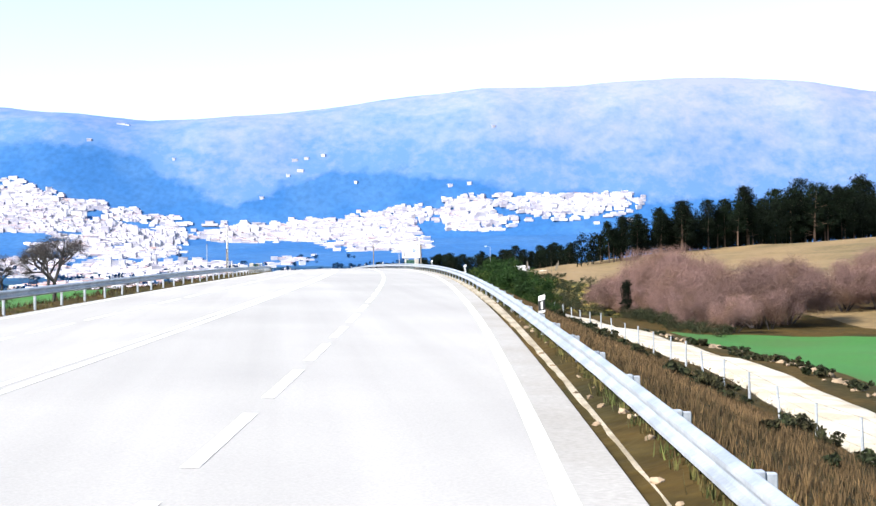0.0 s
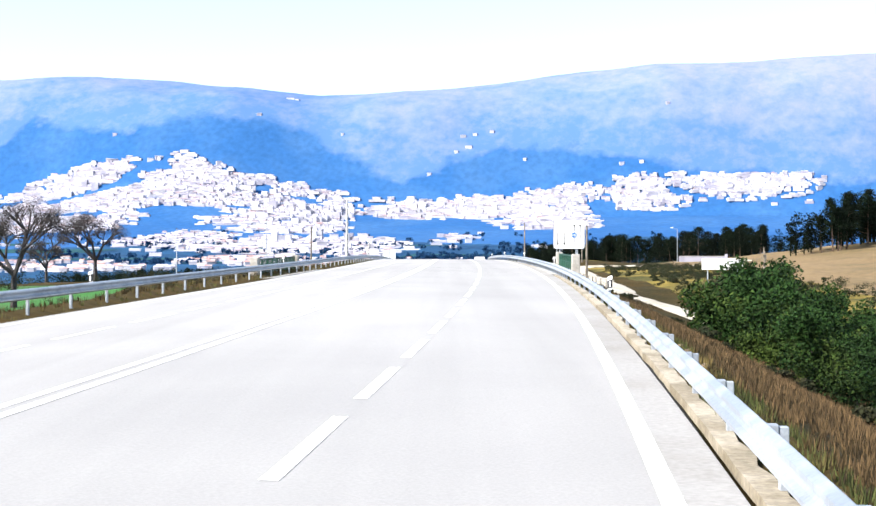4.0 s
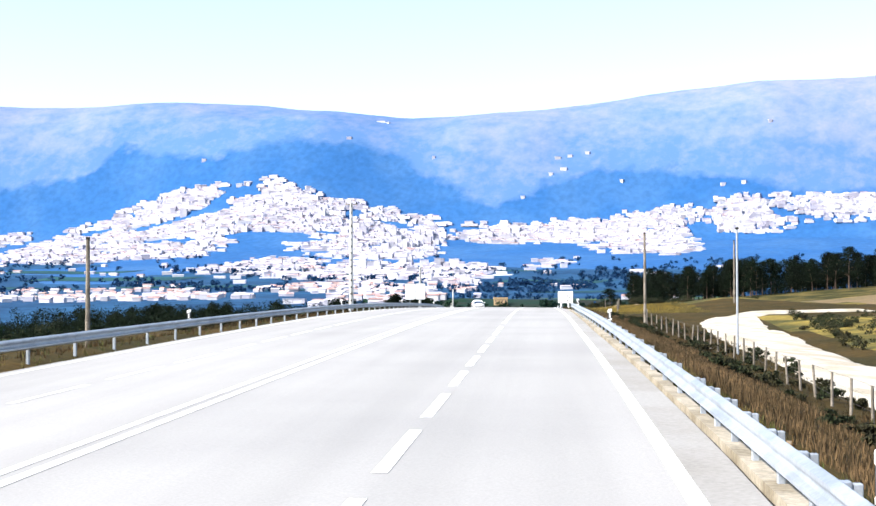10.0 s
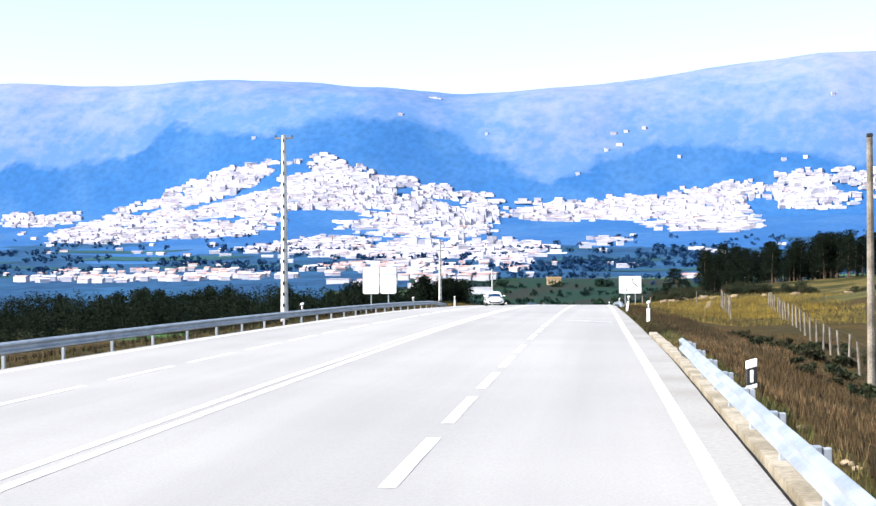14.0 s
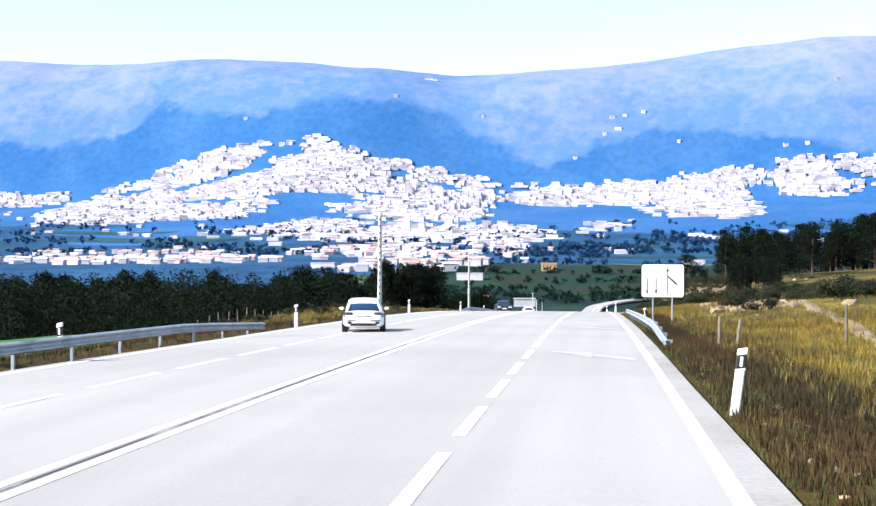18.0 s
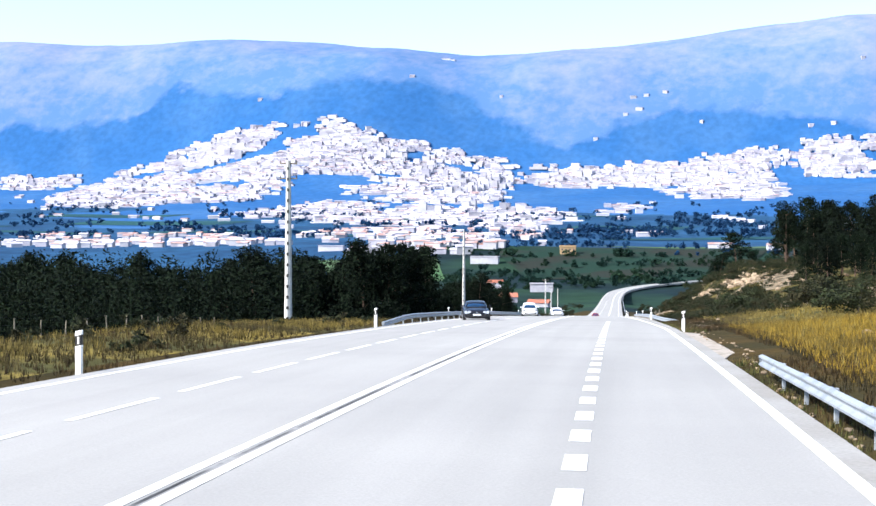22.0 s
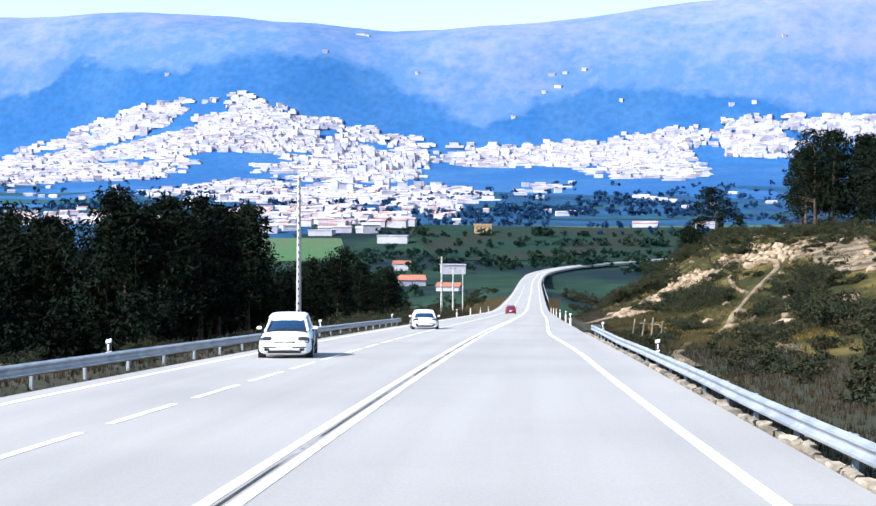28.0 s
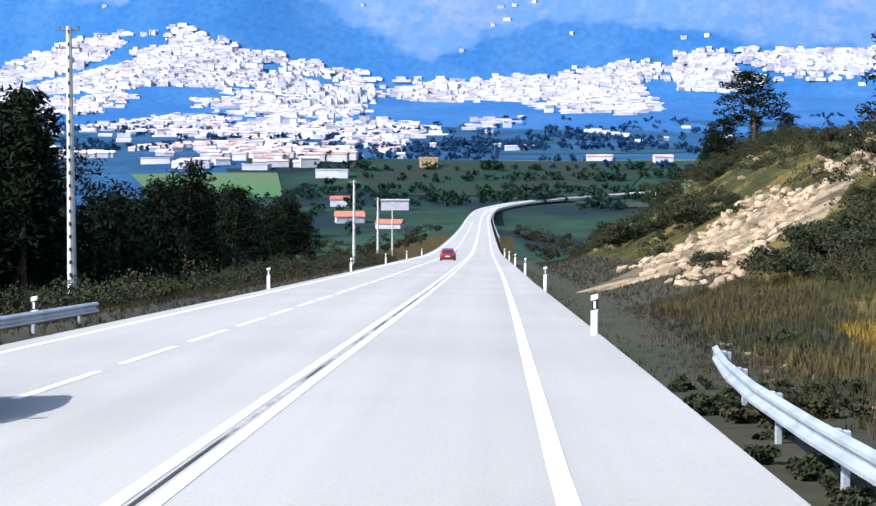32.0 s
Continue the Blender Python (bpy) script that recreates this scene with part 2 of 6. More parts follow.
_k = np.hanning(31)
_k /= _k.sum()
_psi = np.convolve(np.pad(np.radians(along(PSI, SG)), 15, "edge"), _k, "valid")
_slope = np.convolve(np.pad(along(SLOPE, SG), 15, "edge"), _k, "valid")
_x, _y, _z = -np.cumsum(np.sin(_psi)) * 2, np.cumsum(np.cos(_psi)) * 2, np.cumsum(_slope) * 2
_o = int(np.searchsorted(SG, 0))
_x, _y, _z = _x - _x[_o], _y - _y[_o], _z - _z[_o]
_bank = along(BANK, SG)
_crown = along(CROWN, SG)


def road_z(s, u=0.0):
    return np.interp(s, SG, _z) + np.clip(u, -14, 14) * np.interp(s, SG, _bank) - np.clip(-u, 0, 14) * np.interp(s, SG, _crown)


def heading(s):
    return float(np.interp(s, SG, _psi))


def at(s, u=0.0, h=0.0):
    """The place u metres right of the road's centre line, s metres along it and h above its surface."""
    a = np.interp(s, SG, _psi)
    return Vector((float(np.interp(s, SG, _x) + u * np.cos(a)), float(np.interp(s, SG, _y) + u * np.sin(a)), float(road_z(s, u) + h)))


# ---- the lie of the land: height above the road, side by side ----
RIGHT = [
    (8.7, [(0, -0.12), (395, -0.12), (410, -0.35), (460, -0.35), (466, -0.05), (495, -0.05), (500, -0.12), (535, -0.15), (550, -0.35), (640, -0.35), (660, -0.12), (1900, -0.12)]),
    (14, [(0, -2.5), (150, -2.6), (220, -2.3), (300, -1.9), (330, -1.3), (400, -0.3), (450, 0.2), (520, 0.6), (600, 0.2), (636, -0.3), (670, 1.4), (760, 1.5), (800, -0.4), (900, -2)]),
    (18, [(0, -4.2), (80, -4.4), (110, -4.3), (150, -3.9), (220, -3.1), (320, -1.7), (380, -0.44), (440, 0.6), (520, 1.1), (600, 0.85), (636, 0.75), (670, 2.92), (720, 4.07), (770, 4.3), (805, 0.9), (840, -1.0), (900, -2.8)]),
    (24, [(0, -4.5), (90, -4.7), (115, -5.3), (150, -5.4), (240, -3.8), (320, -2.0), (380, -0.3), (440, 0.9), (520, 1.2), (600, 1.6), (636, 2.2), (670, 5.2), (720, 8), (770, 9), (805, 3), (840, -1), (900, -4)]),
    (30, [(0, -5.3), (110, -5.7), (150, -5.7), (240, -3.7), (320, -1.6), (380, 0.2), (440, 1.0), (520, 1.5), (600, 2.8), (640, 4.2), (680, 7.2), (720, 10), (760, 12.5), (785, 12.5), (815, 4), (850, -2), (900, -4)]),
    (45, [(0, -5.7), (110, -5.8), (150, -5.2), (250, -3.5), (320, -1), (400, 0.2), (460, 0.9), (540, 2.1), (620, 4.9), (690, 10.8), (740, 13), (780, 13), (820, 4), (850, -2), (900, -5)]),
    (90, [(0, -5.5), (150, -3.5), (300, 0), (400, 5.5), (500, 5.0), (600, 7), (690, 14.5), (780, 13), (830, 3), (870, -3), (950, -5)]),
    (220, [(0, 0), (200, 5), (400, 13), (600, 18), (690, 24), (780, 18), (850, 4), (1000, -5)]),
    (700, [(0, 10), (400, 18), (700, 18), (1000, -4)]),
]
LEFT = [
    (8.9, [(0, -0.12), (1900, -0.12)]),
    (14, [(0, -1.5), (160, -2.5), (300, -1), (415, -0.9), (433, -0.6), (455, 0.1), (480, 0.2), (540, -0.4), (640, -1.0), (800, -1)]),
    (30, [(0, -3), (160, -5), (300, -2.5), (420, -3.4), (470, -2.7), (505, -1.3), (560, -2.2), (700, -4), (900, -3)]),
    (80, [(0, -2), (160, -3.5), (300, -4), (450, -5.0), (560, -6), (700, -8), (900, -5)]),
    (250, [(0, -2), (200, -6), (450, -13), (700, -14), (900, -8)]),
    (700, [(0, -8), (400, -20), (700, -20), (1000, -10)]),
]
FLOOR = [(-500, -20), (600, -26), (1000, -36), (1400, -40), (1700, -27), (1900, -6), (2300, 0), (2800, 18), (3400, 55), (4000, 105), (4290, 147), (4420, 215), (4625, 372)]
# bearing from the middle of the drive (degrees, right +) and the height of the skyline there
RIDGE = [(-45, 660), (-29.4, 651), (-25.4, 625), (-21.1, 634), (-17.7, 614), (-14.6, 584), (-12.3, 560), (-9.6, 566), (-8.1, 568), (-4.9, 592), (-1.7, 624), (1.4, 643),
         (3.8, 648), (5.7, 659), (9.1, 673), (11.3, 675), (14.6, 655), (17.1, 615), (25, 600), (45, 640)]


def wobble(x, y, size, seed=0.0):
    return noise.noise(Vector((x / size, y / size, seed)))


def far_land(x, y):
    """The valley floor, the slope with the town and the mountain behind it."""
    z = along(FLOOR, y)
    z += 112 * math.exp(-((x + 1330) / 420) ** 2 - ((y - 4420) / 330) ** 2)
    b = math.degrees(math.atan2(x + 20, y - 300))
    top = along(RIDGE, b)
    if y > 4300:
        k = (min(y, 4850) - 4300) / 550
        k2 = k * k * (3 - 2 * k)
        z = z * (1 - k2) + top * k2
        z += 38 * wobble(x, y * 0.6, 420, 3.0) * math.sin(math.pi * min(1, k)) + 9 * wobble(x, y, 90, 7.0) * math.sin(math.pi * min(1, k))
        z += 4 * wobble(x, y, 160, 1.0) * k
    if y > 1500:
        z += 5 * wobble(x, y, 260, 5.0)
    return float(z)


def land(s, u):
    """The ground's height at s metres along the road and u metres to its right."""
    p = at(s, u)
    side = RIGHT if u > 0 else LEFT
    a = abs(u)
    us = [0.0, 7.0] + [c[0] for c in side]
    hs = [-0.5, -0.16 if u > 0 and 462 < s < 499 else -0.5] + [along(c[1], s) for c in side]
    h = float(np.interp(a, us, hs))
    if s > 760 and a < 16:
        h -= 0.5 * min(1, (s - 760) / 60)
    if a > 9:
        k = min(1, (a - 9) / 20) * (0.3 if u > 0 and 588 < s < 720 else 1.0)
        h += k * (0.5 * wobble(p.x, p.y, 14, 2.0) + 0.22 * wobble(p.x, p.y, 4, 4.0) + 1.2 * k * wobble(p.x, p.y, 60, 6.0))
    near = float(road_z(s, 0)) + h
    if s > 900 or a > 500:
        f = far_land(p.x, p.y)
        w1 = min(1, max(0, (a - 500) / 500))
        w2 = min(1, max(0, (s - 900) / 200)) * min(1, max(0, (a - 14) / 60))
        w = max(w1, w2)
        near = near * (1 - w) + f * w
    return near


def ground_at(s, u):
    p = at(s, u)
    return Vector((p.x, p.y, land(s, u)))

# ---- land cover, with distance haze painted into the far colours ----
M_VERGE = mat("verge_earth", (0.050, 0.033, 0.010), 0.95, spec=0.05, vary=0.3, scale=0.25, fine=2.5, second=(0.028, 0.024, 0.009), mix=(0.4, 0.62), bump=0.08, coord="World")
M_MEADOW = mat("hill_pasture", (0.155, 0.104, 0.046), 0.95, vary=0.25, scale=0.05, fine=0.9, second=(0.085, 0.062, 0.022), mix=(0.42, 0.66), bump=0.08, coord="World")
M_HEATH = mat("mossy_heath", (0.185, 0.140, 0.034), 0.95, spec=0.05, vary=0.3, scale=0.16, fine=1.6, second=(0.055, 0.052, 0.018), mix=(0.40, 0.56), bump=0.1, coord="World")
M_CROP = mat("young_crop", (0.022, 0.105, 0.012), 0.9, vary=0.12, scale=0.1, fine=3, second=(0.03, 0.09, 0.014), bump=0.04, coord="World")
M_WOODFLOOR = mat("wood_floor", (0.016, 0.019, 0.007), 0.95, vary=0.3, scale=0.2, fine=2, second=(0.024, 0.020, 0.008), bump=0.08, coord="World")
M_HILL = mat("scrubby_hillside", (0.092, 0.072, 0.024), 0.95, spec=0.05, vary=0.35, scale=0.14, fine=1.6, second=(0.026, 0.028, 0.010), mix=(0.40, 0.56), bump=0.1, coord="World")
M_PLAIN = mat("valley_fields", (0.017, 0.040, 0.024), 0.95, spec=0.05, vary=0.22, scale=0.006, fine=0.05, second=(0.008, 0.018, 0.022), mix=(0.42, 0.56), coord="World")
M_VALE = mat("haze_tinted_valley", (0.018, 0.062, 0.132), 0.95, spec=0.05, vary=0.25, scale=0.006, fine=0.05, second=(0.014, 0.046, 0.104), mix=(0.42, 0.58), coord="World")
M_FAR = mat("haze_tinted_mountainside", (0.022, 0.086, 0.228), 0.95, spec=0.05, vary=0.12, scale=0.005, fine=0.06, second=(0.034, 0.102, 0.240), mix=(0.44, 0.62), coord="World", detail=4)


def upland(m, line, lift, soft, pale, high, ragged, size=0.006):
    """Open upland above the wooded spurs, painted in haze blues: line gives the height of the wood's edge along x (west
    to east); far up the slope it grows paler.
    """
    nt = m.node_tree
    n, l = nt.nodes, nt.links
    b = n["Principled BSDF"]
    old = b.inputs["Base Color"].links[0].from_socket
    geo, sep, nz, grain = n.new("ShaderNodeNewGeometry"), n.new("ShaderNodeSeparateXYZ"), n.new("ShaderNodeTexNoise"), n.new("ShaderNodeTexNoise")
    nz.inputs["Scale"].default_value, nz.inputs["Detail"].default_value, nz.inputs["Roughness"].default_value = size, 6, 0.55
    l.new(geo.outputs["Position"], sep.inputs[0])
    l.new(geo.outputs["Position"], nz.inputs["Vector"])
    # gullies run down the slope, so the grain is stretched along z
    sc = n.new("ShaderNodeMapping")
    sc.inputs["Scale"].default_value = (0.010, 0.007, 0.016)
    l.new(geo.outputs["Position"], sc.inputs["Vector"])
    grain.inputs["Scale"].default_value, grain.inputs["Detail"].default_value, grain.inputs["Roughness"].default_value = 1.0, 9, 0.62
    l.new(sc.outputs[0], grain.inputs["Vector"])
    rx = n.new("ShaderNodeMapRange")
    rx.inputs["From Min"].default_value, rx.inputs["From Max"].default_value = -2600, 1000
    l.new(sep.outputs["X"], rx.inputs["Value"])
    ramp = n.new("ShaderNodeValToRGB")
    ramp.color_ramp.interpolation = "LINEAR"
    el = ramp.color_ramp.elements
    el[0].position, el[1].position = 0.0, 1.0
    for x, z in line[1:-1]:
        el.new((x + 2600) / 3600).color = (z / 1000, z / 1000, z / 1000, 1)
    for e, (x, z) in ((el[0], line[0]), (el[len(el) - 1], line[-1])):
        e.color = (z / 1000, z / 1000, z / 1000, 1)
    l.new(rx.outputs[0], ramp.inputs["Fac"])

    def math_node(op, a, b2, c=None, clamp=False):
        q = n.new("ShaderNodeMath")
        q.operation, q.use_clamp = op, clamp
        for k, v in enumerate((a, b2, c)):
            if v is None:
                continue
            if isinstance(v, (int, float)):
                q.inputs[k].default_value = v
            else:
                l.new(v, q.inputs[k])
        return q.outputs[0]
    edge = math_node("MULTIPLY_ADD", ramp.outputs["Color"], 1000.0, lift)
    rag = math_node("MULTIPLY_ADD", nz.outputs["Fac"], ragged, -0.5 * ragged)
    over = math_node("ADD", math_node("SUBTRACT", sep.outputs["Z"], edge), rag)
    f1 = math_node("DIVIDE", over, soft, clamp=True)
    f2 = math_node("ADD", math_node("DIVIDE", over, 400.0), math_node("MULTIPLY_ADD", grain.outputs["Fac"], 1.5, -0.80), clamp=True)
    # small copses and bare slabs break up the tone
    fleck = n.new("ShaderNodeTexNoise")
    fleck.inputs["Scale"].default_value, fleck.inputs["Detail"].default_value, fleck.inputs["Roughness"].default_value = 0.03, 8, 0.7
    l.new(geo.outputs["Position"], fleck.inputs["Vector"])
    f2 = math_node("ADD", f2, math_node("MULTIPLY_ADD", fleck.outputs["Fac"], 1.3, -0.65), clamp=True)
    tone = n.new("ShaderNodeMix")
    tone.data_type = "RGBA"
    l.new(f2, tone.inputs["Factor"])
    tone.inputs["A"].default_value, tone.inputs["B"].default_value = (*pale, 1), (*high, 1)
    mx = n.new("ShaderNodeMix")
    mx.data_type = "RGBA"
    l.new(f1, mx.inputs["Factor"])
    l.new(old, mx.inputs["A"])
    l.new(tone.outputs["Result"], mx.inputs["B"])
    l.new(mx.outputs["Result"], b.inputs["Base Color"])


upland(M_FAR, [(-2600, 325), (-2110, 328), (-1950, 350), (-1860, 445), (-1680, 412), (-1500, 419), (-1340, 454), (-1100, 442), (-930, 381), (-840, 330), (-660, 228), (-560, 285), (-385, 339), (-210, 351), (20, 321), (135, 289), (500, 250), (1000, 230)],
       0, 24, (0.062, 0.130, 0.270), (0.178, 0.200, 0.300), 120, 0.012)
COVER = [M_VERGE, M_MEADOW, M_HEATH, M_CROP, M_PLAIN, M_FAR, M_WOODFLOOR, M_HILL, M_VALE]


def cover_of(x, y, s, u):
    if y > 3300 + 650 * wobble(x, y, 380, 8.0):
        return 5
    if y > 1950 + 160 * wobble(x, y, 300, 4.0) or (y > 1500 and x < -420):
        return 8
    if y > 1100 or s is None:
        return 4
    if 0 < u < 12 and 540 < s < 850:
        return 6
    if u > 0:
        if s < 114 and 25.5 < u < 70:
            return 3
        if u > 46 and s < 470:
            return 1
        if u > 27 and 150 < s < 345:
            return 2
        if u > (9.8 if s > 630 else 12) and s > 385:
            return 4 if s > 850 else (2 if s < 535 else 7)
        return 0
    if -26 <= u < 0 and 520 <= s < 860:
        return 6
    if -26 <= u < -9 and 405 < s < 520:
        return 2
    if u < -30 and 405 < s < 525:
        return 3
    if u < -26:
        if s < 260:
            return 3 if u < -34 else 0
        if s < 470:
            return 3 if u < -60 and s > 300 else 0
        return 2 if s < 660 else (6 if s < 860 else 4)
    return 0


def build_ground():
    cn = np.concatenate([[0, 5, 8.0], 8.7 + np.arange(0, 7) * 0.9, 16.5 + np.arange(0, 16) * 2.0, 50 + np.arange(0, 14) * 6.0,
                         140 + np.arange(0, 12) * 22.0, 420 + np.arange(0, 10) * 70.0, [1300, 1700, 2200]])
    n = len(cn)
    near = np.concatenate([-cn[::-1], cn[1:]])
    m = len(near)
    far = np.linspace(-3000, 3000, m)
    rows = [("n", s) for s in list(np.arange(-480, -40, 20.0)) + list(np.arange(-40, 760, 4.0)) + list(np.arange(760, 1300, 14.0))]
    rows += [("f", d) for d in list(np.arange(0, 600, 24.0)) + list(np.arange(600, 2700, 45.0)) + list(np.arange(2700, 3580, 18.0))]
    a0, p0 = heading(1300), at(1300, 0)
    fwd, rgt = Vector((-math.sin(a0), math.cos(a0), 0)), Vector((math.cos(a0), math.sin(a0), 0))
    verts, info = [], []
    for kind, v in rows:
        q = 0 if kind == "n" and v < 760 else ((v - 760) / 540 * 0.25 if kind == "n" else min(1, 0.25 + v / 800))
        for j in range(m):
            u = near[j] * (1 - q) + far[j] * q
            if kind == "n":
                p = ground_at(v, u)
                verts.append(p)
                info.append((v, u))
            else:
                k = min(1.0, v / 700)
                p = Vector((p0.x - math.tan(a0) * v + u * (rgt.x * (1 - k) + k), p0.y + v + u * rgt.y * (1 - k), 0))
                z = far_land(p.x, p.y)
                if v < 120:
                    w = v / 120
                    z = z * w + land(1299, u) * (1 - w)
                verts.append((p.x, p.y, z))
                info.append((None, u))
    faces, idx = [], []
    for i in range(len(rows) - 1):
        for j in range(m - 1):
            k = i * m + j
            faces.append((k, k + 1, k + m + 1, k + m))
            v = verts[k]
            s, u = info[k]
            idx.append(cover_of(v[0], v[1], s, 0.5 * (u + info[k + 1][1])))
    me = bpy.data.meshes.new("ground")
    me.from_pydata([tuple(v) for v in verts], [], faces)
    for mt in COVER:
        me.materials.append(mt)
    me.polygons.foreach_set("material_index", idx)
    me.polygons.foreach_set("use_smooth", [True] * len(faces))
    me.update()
    return tagged(new("ground", me), "rolling land with verges, pastures, valley fields and mountains painted in blue haze", "ground", kind="structure")


ground = build_ground()


# ---- helpers for things ----
def part(name, bm, material, parent=None, label="", smooth=False):
    """Links a bmesh as one mesh object, under a thing or a part."""
    me = bpy.data.meshes.new(name)
    bm.to_mesh(me)
    bm.free()
    me.materials.append(material)
    if smooth:
        me.polygons.foreach_set("use_smooth", [True] * len(me.polygons))
    ob = new(name, me)
    ob.parent = parent
    return tagged(ob, label)


def mesh_part(name, verts, faces, material, parent=None, label="", smooth=False):
    me = bpy.data.meshes.new(name)
    me.from_pydata([tuple(v) for v in verts], [], faces)
    me.materials.append(material)
    if smooth:
        me.polygons.foreach_set("use_smooth", [True] * len(me.polygons))
    ob = new(name, me)
    ob.parent = parent
    return tagged(ob, label)


def share(name, me, parent, m):
    """One more part on a mesh that is already there."""
    ob = new(name, me)
    ob.parent = parent
    ob.matrix_basis = m
    return ob


def empty(name, m, label, category, group=""):
    ob = new(name)
    ob.matrix_world = m
    return tagged(ob, label, category, group)


def box(bm, x0, x1, y0, y1, z0, z1, bevel=0.0):
    r = bmesh.ops.create_cube(bm, size=1.0)
    bmesh.ops.scale(bm, vec=(x1 - x0, y1 - y0, z1 - z0), verts=r["verts"])
    bmesh.ops.translate(bm, vec=((x0 + x1) / 2, (y0 + y1) / 2, (z0 + z1) / 2), verts=r["verts"])
    if bevel:
        edges = list({e for v in r["verts"] for e in v.link_edges})
        bmesh.ops.bevel(bm, geom=edges, offset=bevel, segments=1, affect="EDGES")
    return bm


def tube(bm, p, q, r0, r1, n=8):
    """A tapered rod from p to q."""
    p, q = Vector(p), Vector(q)
    d = q - p
    r = bmesh.ops.create_cone(bm, cap_ends=True, segments=n, radius1=r0, radius2=r1, depth=d.length)
    m = Matrix.Translation((p + q) / 2) @ d.to_track_quat("Z", "Y").to_matrix().to_4x4()
    bmesh.ops.transform(bm, matrix=m, verts=r["verts"])
    return bm


def place(s, u, h=0.0, turn=0.0):
    """A pose at the road, facing along it; turn in degrees, left +."""
    p = at(s, u, h)
    return Matrix.Translation(p) @ Matrix.Rotation(heading(s) + radians(turn), 4, "Z")


def rest(s, u, h=0.0, turn=0.0):
    """The same on the open ground."""
    p = ground_at(s, u)
    p.z += h
    return Matrix.Translation(p) @ Matrix.Rotation(heading(s) + radians(turn), 4, "Z")


def strip(s0, s1, edge0, edge1, lift, step=2.0, skirt=0.0):
    """A band that follows the road between two lines (numbers or tables of u along s); skirt: how far its sides reach down."""
    n = max(2, int(round((s1 - s0) / step)) + 1)
    verts, faces = [], []
    f0 = (lambda s: along(edge0, s)) if isinstance(edge0, list) else (lambda s: edge0)
    f1 = (lambda s: along(edge1, s)) if isinstance(edge1, list) else (lambda s: edge1)
    w = 4 if skirt else 2
    for s in np.linspace(s0, s1, n):
        a, b = f0(s), f1(s)
        if skirt:
            verts += [at(s, a, lift - skirt), at(s, a, lift), at(s, b, lift), at(s, b, lift - skirt)]
        else:
            verts += [at(s, a, lift), at(s, b, lift)]
    for i in range(n - 1):
        for j in range(w - 1):
            k = i * w + j
            faces.append((k, k + 1, k + w + 1, k + w))
    return verts, faces


# ---- road ----
PAVE_L = [(-500, -7.1), (420, -7.0), (480, -7.3), (560, -7.3), (700, -7.4), (1900, -7.4)]
PAVE_R = [(-500, 7.9), (36, 7.88), (75, 7.77), (103, 7.76), (160, 7.75), (190, 7.6), (217, 7.7), (256, 7.5), (290, 7.62), (313, 7.72), (335, 7.65), (380, 7.45), (500, 7.5), (552, 6.9), (588, 6.3), (626, 5.6), (690, 5.0), (1900, 5.0)]
EDGE_R = [(-500, 7.2), (0, 7.22), (38, 7.25), (60, 7.18), (105, 7.15), (175, 7.13), (200, 7.03), (256, 6.94), (290, 7.06), (330, 6.98), (500, 6.95), (552, 5.72), (560, 5.45), (576, 5.0), (588, 4.74), (594, 4.55), (602, 4.25), (614, 3.75), (626, 3.6), (680, 3.5), (1900, 3.5)]
EDGE_L = [(-500, -6.55), (480, -6.6), (1900, -6.7)]


def shifted(table, d):
    return [(s, u + d) for s, u in table]


def roadway(s0, s1, step):
    """The two sides of the road, falling from its crown, with sides that reach into the ground."""
    verts, faces = [], []
    n = int((s1 - s0) / step) + 1
    for s in np.linspace(s0, s1, n):
        a, b = along(PAVE_L, s), along(PAVE_R, s)
        verts += [at(s, a, -1.2), at(s, a), at(s, a * 0.5), at(s, 0), at(s, b * 0.5), at(s, b), at(s, b, -1.2)]
    for i in range(n - 1):
        for j in range(6):
            k = i * 7 + j
            faces.append((k, k + 1, k + 8, k + 7))
    return verts, faces


road = mesh_part("road", *roadway(-480, 1760, 2.0), M_ROAD)
tagged(road, "wide pale grey asphalt road with worn tyre tracks", "road", kind="structure")


def paint(name, strips, label):
    verts, faces = [], []
    for v, f in strips:
        k = len(verts)
        verts += v
        faces += [tuple(a + k for a in q) for q in f]
    return tagged(mesh_part(name, verts, faces, M_LINE), label, "road marking", kind="structure")


LIFT = 0.006
shoulder = mesh_part("shoulder", *strip(-300, 552, shifted(EDGE_R, 0.05), PAVE_R, 0.0045, 4), M_SHOULDER)
tagged(shoulder, "grey worn hard shoulder outside the edge line", "road shoulder", kind="structure")
MIDDLE = [(-480, 0.0), (420, 0.0), (480, 0.11), (1700, 0.11)]
paint("centre_line", [strip(-480, 1700, shifted(MIDDLE, -0.24), shifted(MIDDLE, -0.08), LIFT, 4), strip(-480, 1700, shifted(MIDDLE, 0.08), shifted(MIDDLE, 0.24), LIFT, 4)], "double solid white centre line on asphalt")
mesh_part("centre_seam", *strip(360, 1200, shifted(MIDDLE, -0.028), shifted(MIDDLE, 0.028), LIFT - 0.003, 4), M_JOINT)
